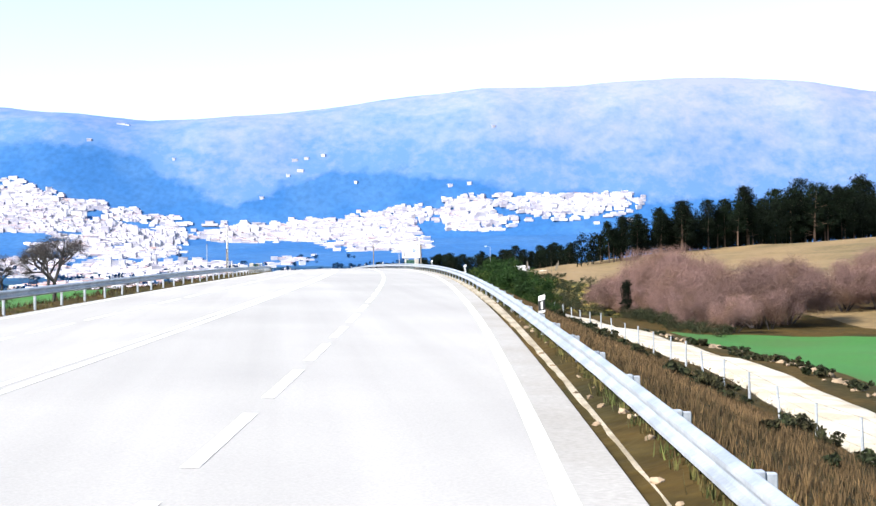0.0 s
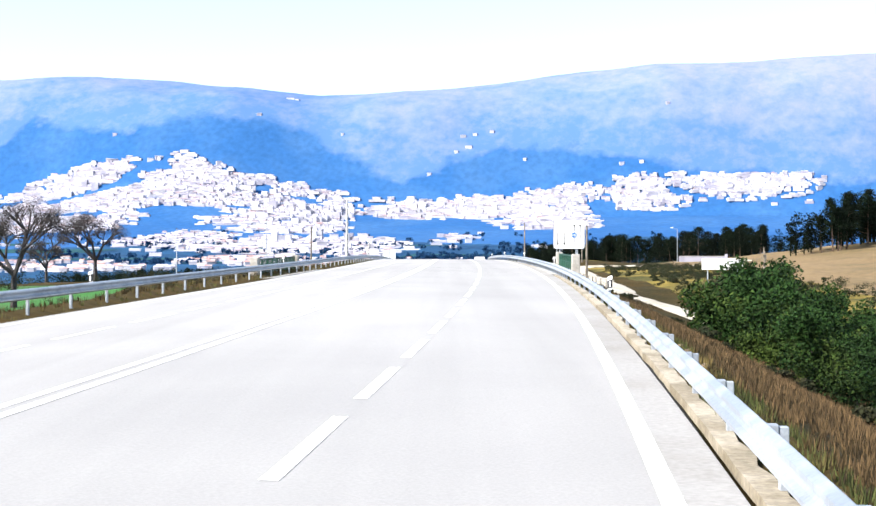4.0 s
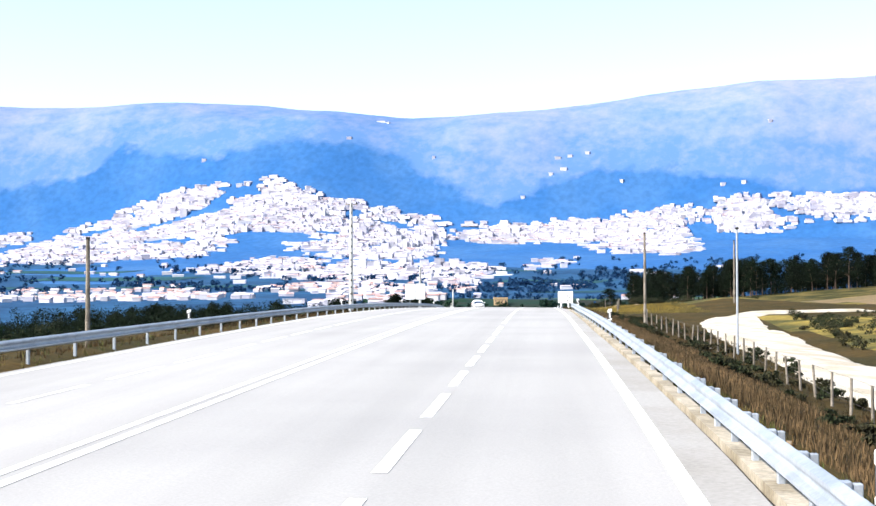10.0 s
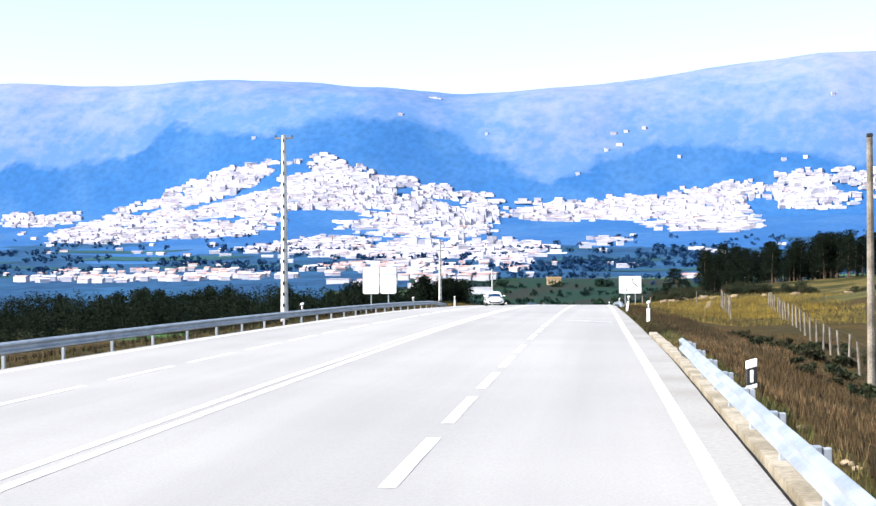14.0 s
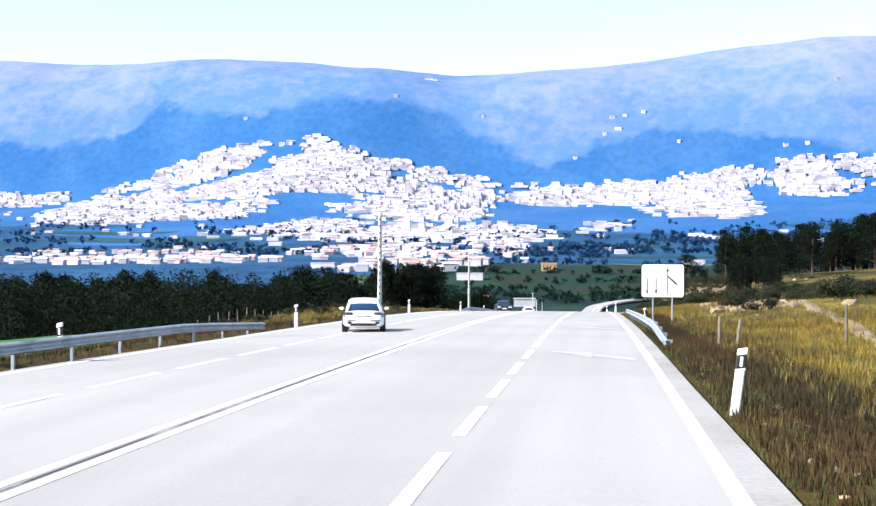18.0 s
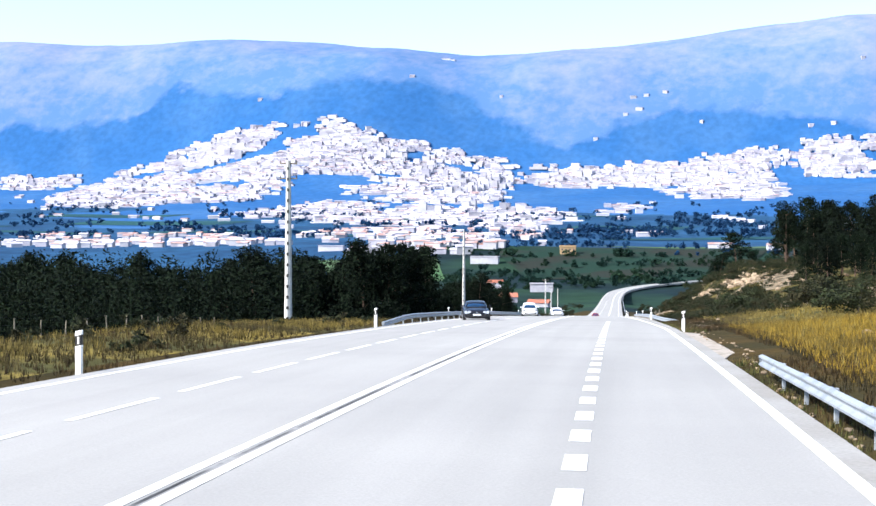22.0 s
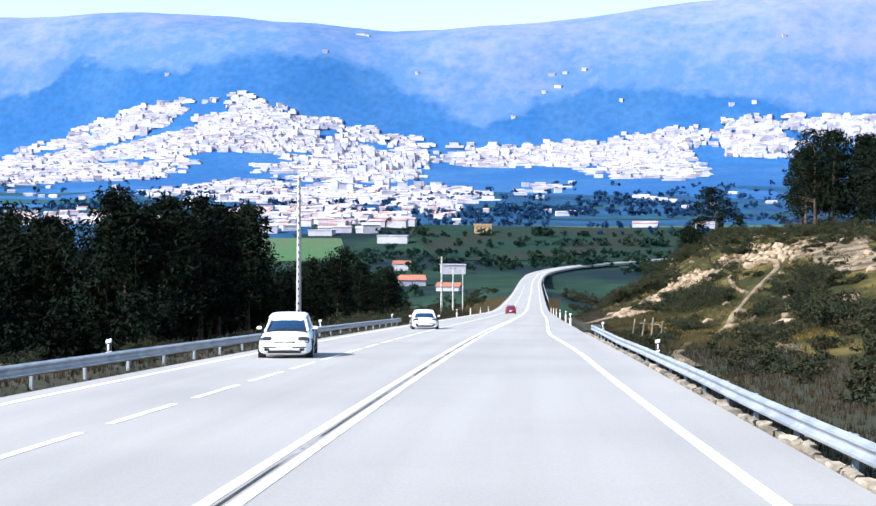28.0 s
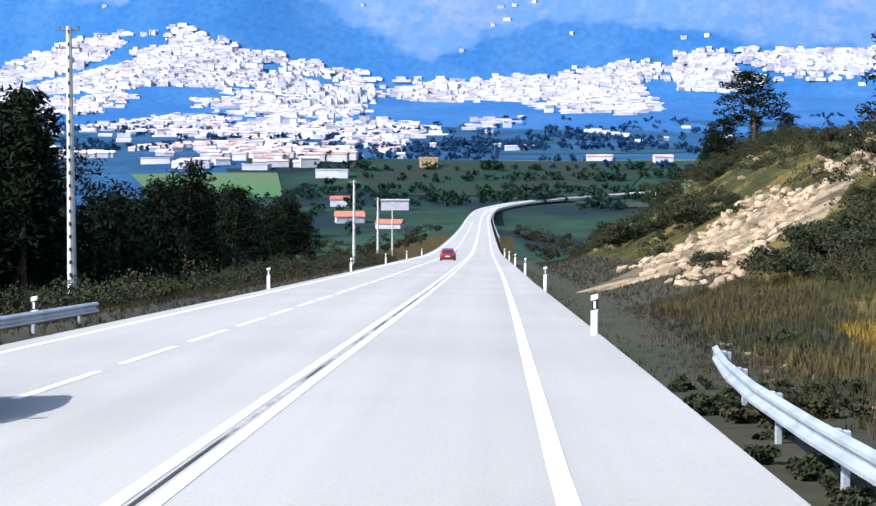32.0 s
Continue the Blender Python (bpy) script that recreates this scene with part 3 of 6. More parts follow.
tagged(bpy.data.objects["centre_seam"], "dark seam between the two centre lines", "road marking", kind="structure")
paint("edge_line_right", [strip(-480, 1700, shifted(EDGE_R, -0.10), shifted(EDGE_R, 0.10), LIFT, 4)], "solid white edge line along the shoulder")
paint("edge_line_left", [strip(-480, 1700, shifted(EDGE_L, -0.09), shifted(EDGE_L, 0.09), LIFT, 4)], "solid white edge line along the far shoulder")
paint("lane_line_right", [strip(s, s + 4.3, 3.74, 3.92, LIFT, 2.15) for a, b, c in ((-60.0, 262, 232.3 - 6.07 * 48), (262, 318, 289.2 - 6.07 * 4), (318, 432, 424.8 - 6.07 * 17)) for s in np.arange(c, b, 6.07)], "broken white lane line, long dashes")
paint("lane_line_left", [strip(s, s + 4.2, -3.58, -3.42, LIFT, 2.1) for s in np.arange(502.54 - 5.704 * 95, 1300, 5.704)], "broken white lane line of the opposite lanes")
paint("merge_line", [strip(s, s + 1.5, 3.82, 4.10, LIFT, 1.5) for s in np.arange(438.1, 522, 2.93)], "wide short white dashes where the lane ends")
# steel joints of the bridge
for s, w, skew in ((164.9, 0.13, -0.18), (179.75, 0.19, -0.15)):
    verts, faces = [], []
    us = np.linspace(-7.0, 7.3, 12)
    for u in us:
        verts += [at(s + skew * u, u, 0.008), at(s + w + skew * u, u, 0.008)]
    for k in range(len(us) - 1):
        faces.append((2 * k, 2 * k + 2, 2 * k + 3, 2 * k + 1))
    j = mesh_part("deck_joint", verts, faces, M_SEAM)
    tagged(j, "dark rubber joint across the bridge deck", "deck joint", "bridge joints")
# gutter between asphalt and crash barrier
GUT = random.Random(12)


def ragged(table, d, s0, s1, amount, step=0.8):
    """A line d metres beside a table's line, nibbled unevenly."""
    return [(s, float(along(table, s)) + d + GUT.gauss(0, amount)) for s in np.arange(s0, s1 + step, step)]


for s0, s1 in ((-300, 162.5), (181, 330)):
    gutter = mesh_part("gutter", *strip(s0, s1, ragged(PAVE_R, 0.17, s0, s1, 0.014), ragged(PAVE_R, 0.44, s0, s1, 0.045), -0.03, 0.8, skirt=0.3), M_KERB)
    tagged(gutter, "pale sandy concrete gutter beside the road", "gutter", kind="structure")
    channel = mesh_part("gutter_channel", *strip(s0, s1, shifted(PAVE_R, -0.02), shifted(PAVE_R, 0.18), -0.16, 4), M_SEAM)
    tagged(channel, "dark channel between asphalt and gutter", "gutter", kind="structure")
# broken kerb stones under the lower barrier
kerb_lower = new("kerb")
tagged(kerb_lower, "row of rough broken concrete kerb stones under the barrier", "kerb", kind="structure")
KB = random.Random(44)
stone_meshes = []
for k in range(6):
    bm = bmesh.new()
    box(bm, -0.085, 0.085, -0.25, 0.25, -0.3, 0.03, 0.03)
    for v in bm.verts:
        v.co += Vector((KB.gauss(0, 0.018), KB.gauss(0, 0.03), KB.gauss(0, 0.016)))
    ob = part("stone", bm, M_KERBSTONE, kerb_lower)
    stone_meshes.append(ob)
s, k = 540.0, 0
while s < 622:
    m = place(s, float(along(PAVE_R, s)) + 0.17 + KB.gauss(0, 0.03), KB.gauss(-0.02, 0.02), KB.gauss(0, 5))
    if k < 6:
        stone_meshes[k].matrix_basis = m
    else:
        share("stone", KB.choice(stone_meshes).data, kerb_lower, m)
    k += 1
    s += 0.48 + KB.random() * 0.08 + (0.5 if KB.random() < 0.03 else 0)



# ---- crash barriers ----
def rail_mesh(name, line, s0, s1, parent, label, side):
    """The pressed W beam: line is u along s; side -1 faces the road from the right."""
    prof = [(0.0, 0.45), (0.075, 0.49), (0.075, 0.53), (0.0, 0.575), (0.0, 0.635), (0.075, 0.68), (0.075, 0.72), (0.0, 0.76), (-0.012, 0.76), (0.062, 0.70), (-0.012, 0.605), (0.062, 0.51), (-0.012, 0.45)]
    n = int((s1 - s0) / 4) + 1
    verts, faces = [], []
    w = len(prof)
    for s in np.linspace(s0, s1, n):
        u, dz = line(s)
        for a, z in prof:
            verts.append(at(s, u + side * a, z + dz))
    for i in range(n - 1):
        for j in range(w):
            k, k2 = i * w + j, i * w + (j + 1) % w
            faces.append((k, k2, k2 + w, k + w))
    faces += [tuple(range(w)), tuple(range((n - 1) * w, n * w))]
    ob = mesh_part(name, verts, faces, M_ZINC, None, label)
    ob.parent = parent
    return ob


def crash_barrier(s0, s1, u_of, side, label, first=None, spacing=4.0, stations=None):
    """A run of barrier: beam, posts and spacer blocks; its ends dip to the ground where u_of says so."""
    root = empty("crash_barrier", Matrix.Identity(4), label, "crash barrier", "crash barriers")
    rail_mesh("beam", u_of, s0, s1, root, "", side)
    bm = bmesh.new()
    box(bm, -0.04, 0.04, -0.05, 0.05, -0.6, 0.70, 0.008)
    post = part("post", bm, M_POST, root)
    bm = bmesh.new()
    box(bm, 0.045, 0.175, -0.06, 0.06, 0.52, 0.72, 0.012)
    if side > 0:
        bmesh.ops.scale(bm, vec=(-1, 1, 1), verts=bm.verts)
        bmesh.ops.reverse_faces(bm, faces=bm.faces)
    bmesh.ops.translate(bm, vec=(side * 0.22 + (0 if side < 0 else 0), 0, 0), verts=bm.verts)
    spacer = part("spacer", bm, M_ZINC, root)
    start = True
    for s in stations or np.arange(s0 + 1.0 if first is None else first, s1 - 0.3, spacing):
        u, dz = u_of(s)
        m = place(s, u - side * 0.20, dz)
        m2 = place(s, u - side * 0.20, dz)
        if start:
            post.matrix_basis, spacer.matrix_basis = m, m2
            start = False
        else:
            share("post", post.data, root, m)
            share("spacer", spacer.data, root, m2)
    return root


def flare(base, s0, s1, near=0.0, far=0.0, drop0=0.0, drop1=0.0, length=12.0, side=1):
    """Barrier line: base u, bent outwards by near or far metres at its ends and dropped to the ground there."""
    def f(s):
        a, b = max(0, 1 - (s - s0) / length), max(0, 1 - (s1 - s) / length)
        u = along(base, s) if isinstance(base, list) else base
        return u + side * (near * a * a + far * b * b), -(drop0 * a + drop1 * b)
    return f


NEAR_LINE = [(-100, 8.5), (20, 8.36), (35, 8.25), (60, 8.08), (90, 7.97), (150, 7.95), (255, 7.74), (280, 7.72), (300, 7.8), (315, 7.95)]
FAR_DROP = [(-100, -0.05), (215, -0.05), (280, -0.28), (365, -0.28), (400, -0.22), (411, -0.5)]


def near_rail(s):
    b = max(0, 1 - (314.5 - s) / 5)
    return along(NEAR_LINE, s) + 0.25 * b * b, -0.19 - 0.4 * b * b


crash_barrier(-40, 314.5, near_rail, -1, "galvanised steel crash barrier on posts beside the gutter", stations=[33.2 + 3.75 * k for k in range(-19, 33)] + [155.1 + 1.9 * k for k in range(36)] + [225.5 + 3.33 * k for k in range(27)])
crash_barrier(402, 462, (lambda s: (8.05, -0.42 - 0.35 * max(0, 1 - (s - 402) / 12))), -1, "short galvanised crash barrier with its end sunk in the verge")
LOW_LINE = [(530, 8.0), (556, 7.36), (563, 7.18), (572, 7.08), (590, 6.78), (600, 6.55), (642, 6.25)]


def low_rail(s):
    a, b = max(0, 1 - (s - 536) / 14), max(0, 1 - (642 - s) / 14)
    return along(LOW_LINE, s) + 1.2 * a * a + 0.9 * b * b, -0.43 - 0.3 * a - 0.12 * b


crash_barrier(536, 642, low_rail, -1, "galvanised crash barrier flared away at its end")
crash_barrier(-60, 411, (lambda s: (-7.95, along(FAR_DROP, s))), 1, "long galvanised crash barrier of the opposite side")
crash_barrier(505, 655, (lambda s: (-8.2, -0.27 - 0.35 * max(0, 1 - (s - 505) / 10))), 1, "galvanised crash barrier of the opposite side beside pines")
crash_barrier(1000, 1700, flare(5.9, 1000, 1700), -1, "distant pale crash barrier round the bend", spacing=16)

# ---- bridge over the farm track ----
bridge_edge = mesh_part("bridge_edge_beam", *strip(162.3, 186, 7.58, 9.55, -0.01, 2, skirt=0.9), M_CONC)
tagged(bridge_edge, "pale concrete edge beam of the small bridge", "bridge", kind="structure")
bridge_edge_far = mesh_part("bridge_edge_beam_far", *strip(160, 186, -9.4, -7.1, -0.02, 2, skirt=0.9), M_CONC)
tagged(bridge_edge_far, "pale concrete edge beam across the road", "bridge", kind="structure")


def bridge_railing(s0, s1, u, label):
    root = empty("bridge_railing", place(s0, u, 0, 0), label, "railing", "bridge railings")
    L = s1 - s0
    grade = float(road_z(s1) - road_z(s0)) / L

    def put(name, bm, material=M_GREEN, lab=""):
        bmesh.ops.transform(bm, matrix=Matrix(((1, 0, 0, 0), (0, 1, 0, 0), (0, grade, 1, 0), (0, 0, 0, 1))), verts=bm.verts)
        return part(name, bm, material, root, lab)
    for z, t in ((0.98, 0.07), (0.58, 0.05), (0.20, 0.05)):
        put("rail", box(bmesh.new(), -0.04, 0.04, 0.5, L - 0.5, z - t / 2, z + t / 2, 0.01))
    n = 9
    for i in range(n):
        y = 0.7 + (L - 1.4) * i / (n - 1)
        put("upright", box(bmesh.new(), -0.05, 0.05, y - 0.06, y + 0.06, -0.02, 1.0, 0.01))
    for i in range(3 * (n - 1)):
        y = 0.7 + (L - 1.4) * (i + 0.5) / (3 * (n - 1))
        put("picket", box(bmesh.new(), -0.02, 0.02, y - 0.17, y + 0.17, 0.60, 0.95, 0.0))
        put("panel", box(bmesh.new(), -0.012, 0.012, y - 0.30, y + 0.30, 0.24, 0.55, 0.0))
    for y in (0.0, L):
        put("end_block", box(bmesh.new(), -0.22, 0.22, y - 0.42, y + 0.42, -0.1, 1.10, 0.03), M_CONC, "pale concrete end block")


bridge_railing(164.4, 182.6, 9.25, "dark green steel bridge railing with concrete end blocks")
bridge_railing(164.4, 182.6, -9.0, "green steel railing on the far bridge edge")


# ---- farm track ----
def ground_strip(points, half, lift, across=5, step=2.0):
    widths = half if isinstance(half, list) else [(0, half)]
    ss = [p[0] for p in points]
    us = [p[1] for p in points]
    d = [0.0]
    for i in range(1, len(ss)):
        d.append(d[-1] + math.hypot(ss[i] - ss[i - 1], us[i] - us[i - 1]))
    n = int(d[-1] / step) + 1
    cs, cu = np.interp(np.linspace(0, d[-1], n), d, ss), np.interp(np.linspace(0, d[-1], n), d, us)
    k = np.hanning(9) / np.hanning(9).sum()
    cs, cu = np.convolve(np.pad(cs, 4, "edge"), k, "valid"), np.convolve(np.pad(cu, 4, "edge"), k, "valid")
    sunk = 0.8 if max(w for _, w in widths) > 5 else 0.12
    verts, faces = [], []
    for i in range(n):
        a, b = max(0, i - 1), min(n - 1, i + 1)
        t = Vector((cs[b] - cs[a], cu[b] - cu[a])).normalized()
        for j in range(across):
            o = (j / (across - 1) * 2 - 1) * (along(widths, cs[i]) + 0.5 * wobble(cs[i], j * 3.0, 6, 9))
            s, u = cs[i] - t.y * o, cu[i] + t.x * o
            p = ground_at(s, u)
            p.z += lift if 0 < j < across - 1 and (0 < i < n - 1 or sunk < 0.5) else -sunk
            verts.append(p)
    for i in range(n - 1):
        for j in range(across - 1):
            k2 = i * across + j
            faces.append((k2, k2 + across, k2 + across + 1, k2 + 1))
    return verts, faces


track = mesh_part("farm_track", *ground_strip([(-60, 19.0), (40, 20.1), (66, 20.9), (90, 21.4), (110, 21.9), (130, 22.2), (150, 22.6), (185, 21.5), (210, 20), (235, 19), (255, 19.2), (290, 20.6), (315, 21.7), (343, 23.5), (353, 28), (362, 42), (372, 62)], [(40, 1.9), (150, 2.0), (200, 2.8), (235, 2.9), (300, 3.6), (340, 3.3), (353, 1.5), (372, 1.1)], 0.16, 7), M_TRACK, smooth=True)
tagged(track, "pale dusty gravel farm track below the embankment", "farm track", kind="structure")
path = mesh_part("footpath", *ground_strip([(395, 14.6), (403, 15.3), (421, 16.9), (437, 18.2), (452, 19.6), (468, 21.6)], 0.5, 0.13, 5, 1.0), M_PATH, smooth=True)
tagged(path, "narrow pale footpath over the mossy slope", "footpath", kind="structure")
HILL_PATH = [(586, 8.4), (597, 8.7), (608, 10.3), (620, 12.3), (631, 14.2), (648, 17.7), (656, 19.6), (667, 23.2), (680, 25.6), (693, 28.0), (700, 33)]
for points, lab in ((HILL_PATH, "pale trodden path up the scrubby hill"), ([(656, 19.5), (663, 19.5), (670, 19.8), (680, 20.9)], "short pale branch of the hill path")):
    p2 = mesh_part("hill_footpath", *ground_strip(points, 0.30, 0.08, 5, 1.0), M_PATH, smooth=True)
    tagged(p2, lab, "footpath", kind="structure")
bare = mesh_part("bare_verge", *strip(467, 495, shifted(PAVE_R, -0.01), [(467, 7.5), (470, 7.9), (474, 8.6), (478, 9.0), (483, 9.2), (488, 8.9), (491, 8.5), (495, 7.6)], -0.04, 0.5, skirt=0.12), M_GRAVEL)
tagged(bare, "pale bare gravel patch beside the asphalt", "gravel verge", kind="structure")


# ---- delineator posts ----
def delineator_head(root, z):
    """The slanted cap with its black field and white reflector, from z upwards."""
    def slab(x0, x1, y0, y1, lo, hi, tilt):
        v = [(x, y, (lo if k == 0 else hi) + (x * tilt)) for k in (0, 1) for x in (x0, x1) for y in (y0, y1)]
        bm = bmesh.new()
        vs = [bm.verts.new(q) for q in v]
        for f in ((0, 2, 3, 1), (4, 5, 7, 6), (0, 1, 5, 4), (2, 6, 7, 3), (0, 4, 6, 2), (1, 3, 7, 5)):
            bm.faces.new([vs[k] for k in f])
        bmesh.ops.bevel(bm, geom=list(bm.edges), offset=0.012, segments=1, affect="EDGES")
        return bm
    band = part("band", slab(-0.072, 0.072, -0.042, 0.042, z + 0.05, z + 0.30, 0.28), M_BLACK, root, "black field")
    part("reflector", slab(-0.028, 0.028, -0.050, 0.050, z + 0.085, z + 0.265, 0.0), M_WHITE, band, "white reflector")
    part("cap", slab(-0.075, 0.075, -0.045, 0.045, z + 0.285, z + 0.40, 0.28), M_WHITE, root)
    part("collar", slab(-0.075, 0.075, -0.045, 0.045, z, z + 0.065, 0.28), M_WHITE, root)


def delineator_post(m, first=[None]):
    """A post that stands in the verge."""
    if first[0] is None:
        root = empty("delineator_post", m, "white plastic delineator post with a black band", "delineator", "delineator posts")
        part("body", box(bmesh.new(), -0.072, 0.072, -0.045, 0.045, -0.25, 0.60, 0.02), M_WHITE, root)
        delineator_head(root, 0.57)
        first[0] = root
        return root
    return copy_thing(first[0], m)


def rail_delineator(m, first=[None]):
    """A short one clamped to the top of a barrier post."""
    if first[0] is None:
        root = empty("barrier_delineator", m, "short white delineator with black field on a barrier post", "delineator", "barrier delineators")
        part("bracket", box(bmesh.new(), -0.03, 0.03, -0.012, 0.012, -0.16, 0.02, 0.004), M_POST, root)
        delineator_head(root, -0.01)
        first[0] = root
        return root
    return copy_thing(first[0], m)


for s in (33.5, 78.7, 123.0, 166.2, 209.2, 252.2, 295.5):
    rail_delineator(place(s, near_rail(s)[0] + 0.20, near_rail(s)[1] + 0.71))
for s in (40, 83, 127, 170, 210, 255, 300, 345, 388):
    rail_delineator(place(s, -8.12, along(FAR_DROP, s) + 0.71))
for s in (585, 619):
    rail_delineator(place(s, low_rail(s)[0] + 0.20, low_rail(s)[1] + 0.71))
for s in (538, 576, 614, 650):
    rail_delineator(place(s, -8.37, 0.44))
rail_delineator(place(430, 8.25, 0.29))
for s, u, lean in ((344, 8.3, 0), (376.4, 7.95, 7), (497, 7.7, 0), (540, 7.1, 0), (648, 5.25, 0), (686, 5.4, 0), (724, 5.35, 0), (762, 5.35, 0), (800, 5.35, 0), (845, 5.35, 0),
                   (416, -7.6, 0), (457, -7.6, 0), (500, -7.8, 0), (684, -7.8, 0), (726, -7.8, 0), (765, -7.8, 0), (805, -7.8, 0), (850, -7.8, 0)):
    delineator_post(place(s, u, -0.05) @ pose(0, 0, 0, 0, lean, 0) @ Matrix.Diagonal((1.05, 1.05, 1.0, 1)))


# ---- signs ----
def arrow_mesh(bm, x, z0, z1, w=0.055, head=0.20, length=0.26, y=-0.026):
    """A flat upright arrow on a sign from z0 to its tip at z1."""
    d = 1 if z1 > z0 else -1
    zb = z1 - d * length
    for pts in ([(x - w / 2, z0), (x + w / 2, z0), (x + w / 2, zb + d * 0.06), (x - w / 2, zb + d * 0.06)], [(x - head / 2, zb), (x, zb + d * 0.07), (x + head / 2, zb), (x, z1)]):
        vs = [bm.verts.new((a, y, c)) for a, c in pts]
        f = bm.faces.new(vs)
        r = bmesh.ops.extrude_face_region(bm, geom=[f])
        bmesh.ops.translate(bm, vec=(0, 0.004, 0), verts=[v for v in r["geom"] if isinstance(v, bmesh.types.BMVert)])
    bmesh.ops.recalc_face_normals(bm, faces=bm.faces)
    return bm


def rounded_plate(w, z0, z1, r, y0, y1):
    bm = bmesh.new()
    pts = []
    for cx, cz, a0 in ((w / 2 - r, z1 - r, 0), (-w / 2 + r, z1 - r, 90), (-w / 2 + r, z0 + r, 180), (w / 2 - r, z0 + r, 270)):
        for k in range(5):
            a = radians(a0 + 22.5 * k)
            pts.append((cx + r * math.cos(a), cz + r * math.sin(a)))
    f = bm.faces.new([bm.verts.new((a, y0, c)) for a, c in pts])
    r2 = bmesh.ops.extrude_face_region(bm, geom=[f])
    bmesh.ops.translate(bm, vec=(0, y1 - y0, 0), verts=[v for v in r2["geom"] if isinstance(v, bmesh.types.BMVert)])
    bmesh.ops.recalc_face_normals(bm, faces=bm.faces)
    return bm


def lane_sign(m, w, z0, z1, legs, foot, label, turned=False):
    root = empty("lane_sign", m, label, "road sign", "lane signs")
    part("border", rounded_plate(w, z0, z1, 0.16, -0.016, 0.016), M_BLACK, root, "dark rim")
    part("panel", rounded_plate(w - 0.05, z0 + 0.025, z1 - 0.025, 0.14, -0.022, 0.020), M_SIGNBACK if turned else M_SIGN, root)
    for x in legs:
        bm = bmesh.new()
        tube(bm, (x, 0.07, foot), (x, 0.07, z1 - 0.15), 0.045, 0.045, 10)
        leg = part("leg", bm, M_POST, root)
    return root


def write(text, size, m, material, parent, name):
    cu = bpy.data.curves.new(name, "FONT")
    cu.body, cu.size, cu.align_x, cu.align_y, cu.extrude = text, size, "CENTER", "CENTER", 0.003
    tmp = bpy.data.objects.new(name, cu)
    scene.collection.objects.link(tmp)
    me = bpy.data.meshes.new_from_object(tmp.evaluated_get(bpy.context.evaluated_depsgraph_get()))
    bpy.data.objects.remove(tmp)
    me.materials.clear()
    me.materials.append(material)
    ob = new(name, me)
    ob.parent = parent
    ob.matrix_basis = m
    return ob


sign1 = lane_sign(place(196.2, 10.95, 0), 2.45, 1.3, 3.55, (-0.72, 0.55, 0.66), -2.2, "white lane sign with black arrows and a blue 60 disc")
for x, a, b in ((-0.88, 2.62, 1.55), (-0.37, 2.62, 1.55), (0.40, 1.52, 2.08), (0.86, 1.52, 3.28)):
    part("arrow", arrow_mesh(bmesh.new(), x, a, b, length=0.26 if a > b or b > 3 else 0.0001, head=0.22 if a > b or b > 3 else 0.056), M_BLACK, sign1)
part("arrow", arrow_mesh(bmesh.new(), 0.40, 2.66, 3.28, head=0.22), M_BLACK, sign1)
bm = bmesh.new()
tube(bm, (0.40, -0.034, 2.37), (0.40, -0.024, 2.37), 0.215, 0.215, 28)
disc = part("disc", bm, M_BLUE, sign1, "blue disc with white rim")
write("60", 0.30, pose(0.40, -0.038, 2.37, 90), M_WHITE, disc, "number")

sign2 = lane_sign(place(437.5, 9.55, 0), 2.45, 1.22, 3.15, (-0.55, 0.55), -0.4, "white lane sign with arrows showing a lane that merges")
for x, a, b in ((-0.88, 2.35, 1.42), (-0.38, 2.35, 1.42), (0.28, 1.38, 2.95)):
    part("arrow", arrow_mesh(bmesh.new(), x, a, b, head=0.22), M_BLACK, sign2)
bm = bmesh.new()
vs = [bm.verts.new((x, -0.026, z)) for x, z in ((0.30, 2.50), (0.84, 2.02), (0.84, 1.88), (0.30, 2.38))]
f = bm.faces.new(vs)
r = bmesh.ops.extrude_face_region(bm, geom=[f])
bmesh.ops.translate(bm, vec=(0, 0.004, 0), verts=[v for v in r["geom"] if isinstance(v, bmesh.types.BMVert)])
bmesh.ops.recalc_face_normals(bm, faces=bm.faces)
part("side_branch", bm, M_BLACK, sign2)

for u, lab in ((-10.85, "back of a pale aluminium road sign beside its twin"), (-9.55, "back of a pale aluminium road sign on one leg")):
    sg = lane_sign(place(384.5, u, 0), 1.27, 1.1, 3.15, (0.0,), -0.6, lab, turned=True)
    for z in (1.6, 2.6):
        part("rail", box(bmesh.new(), -0.60, 0.60, -0.05, -0.022, z - 0.03, z + 0.03, 0.006), M_SIGNBACK, sg)


# ---- arrows painted on the road ----
def painted(points, name, label):
    verts = [at(s, u, LIFT + 0.002) for s, u in points]
    ob = mesh_part(name, verts, [tuple(range(len(verts)))], M_WASHOUT)
    return tagged(ob, label, "road marking", kind="structure")


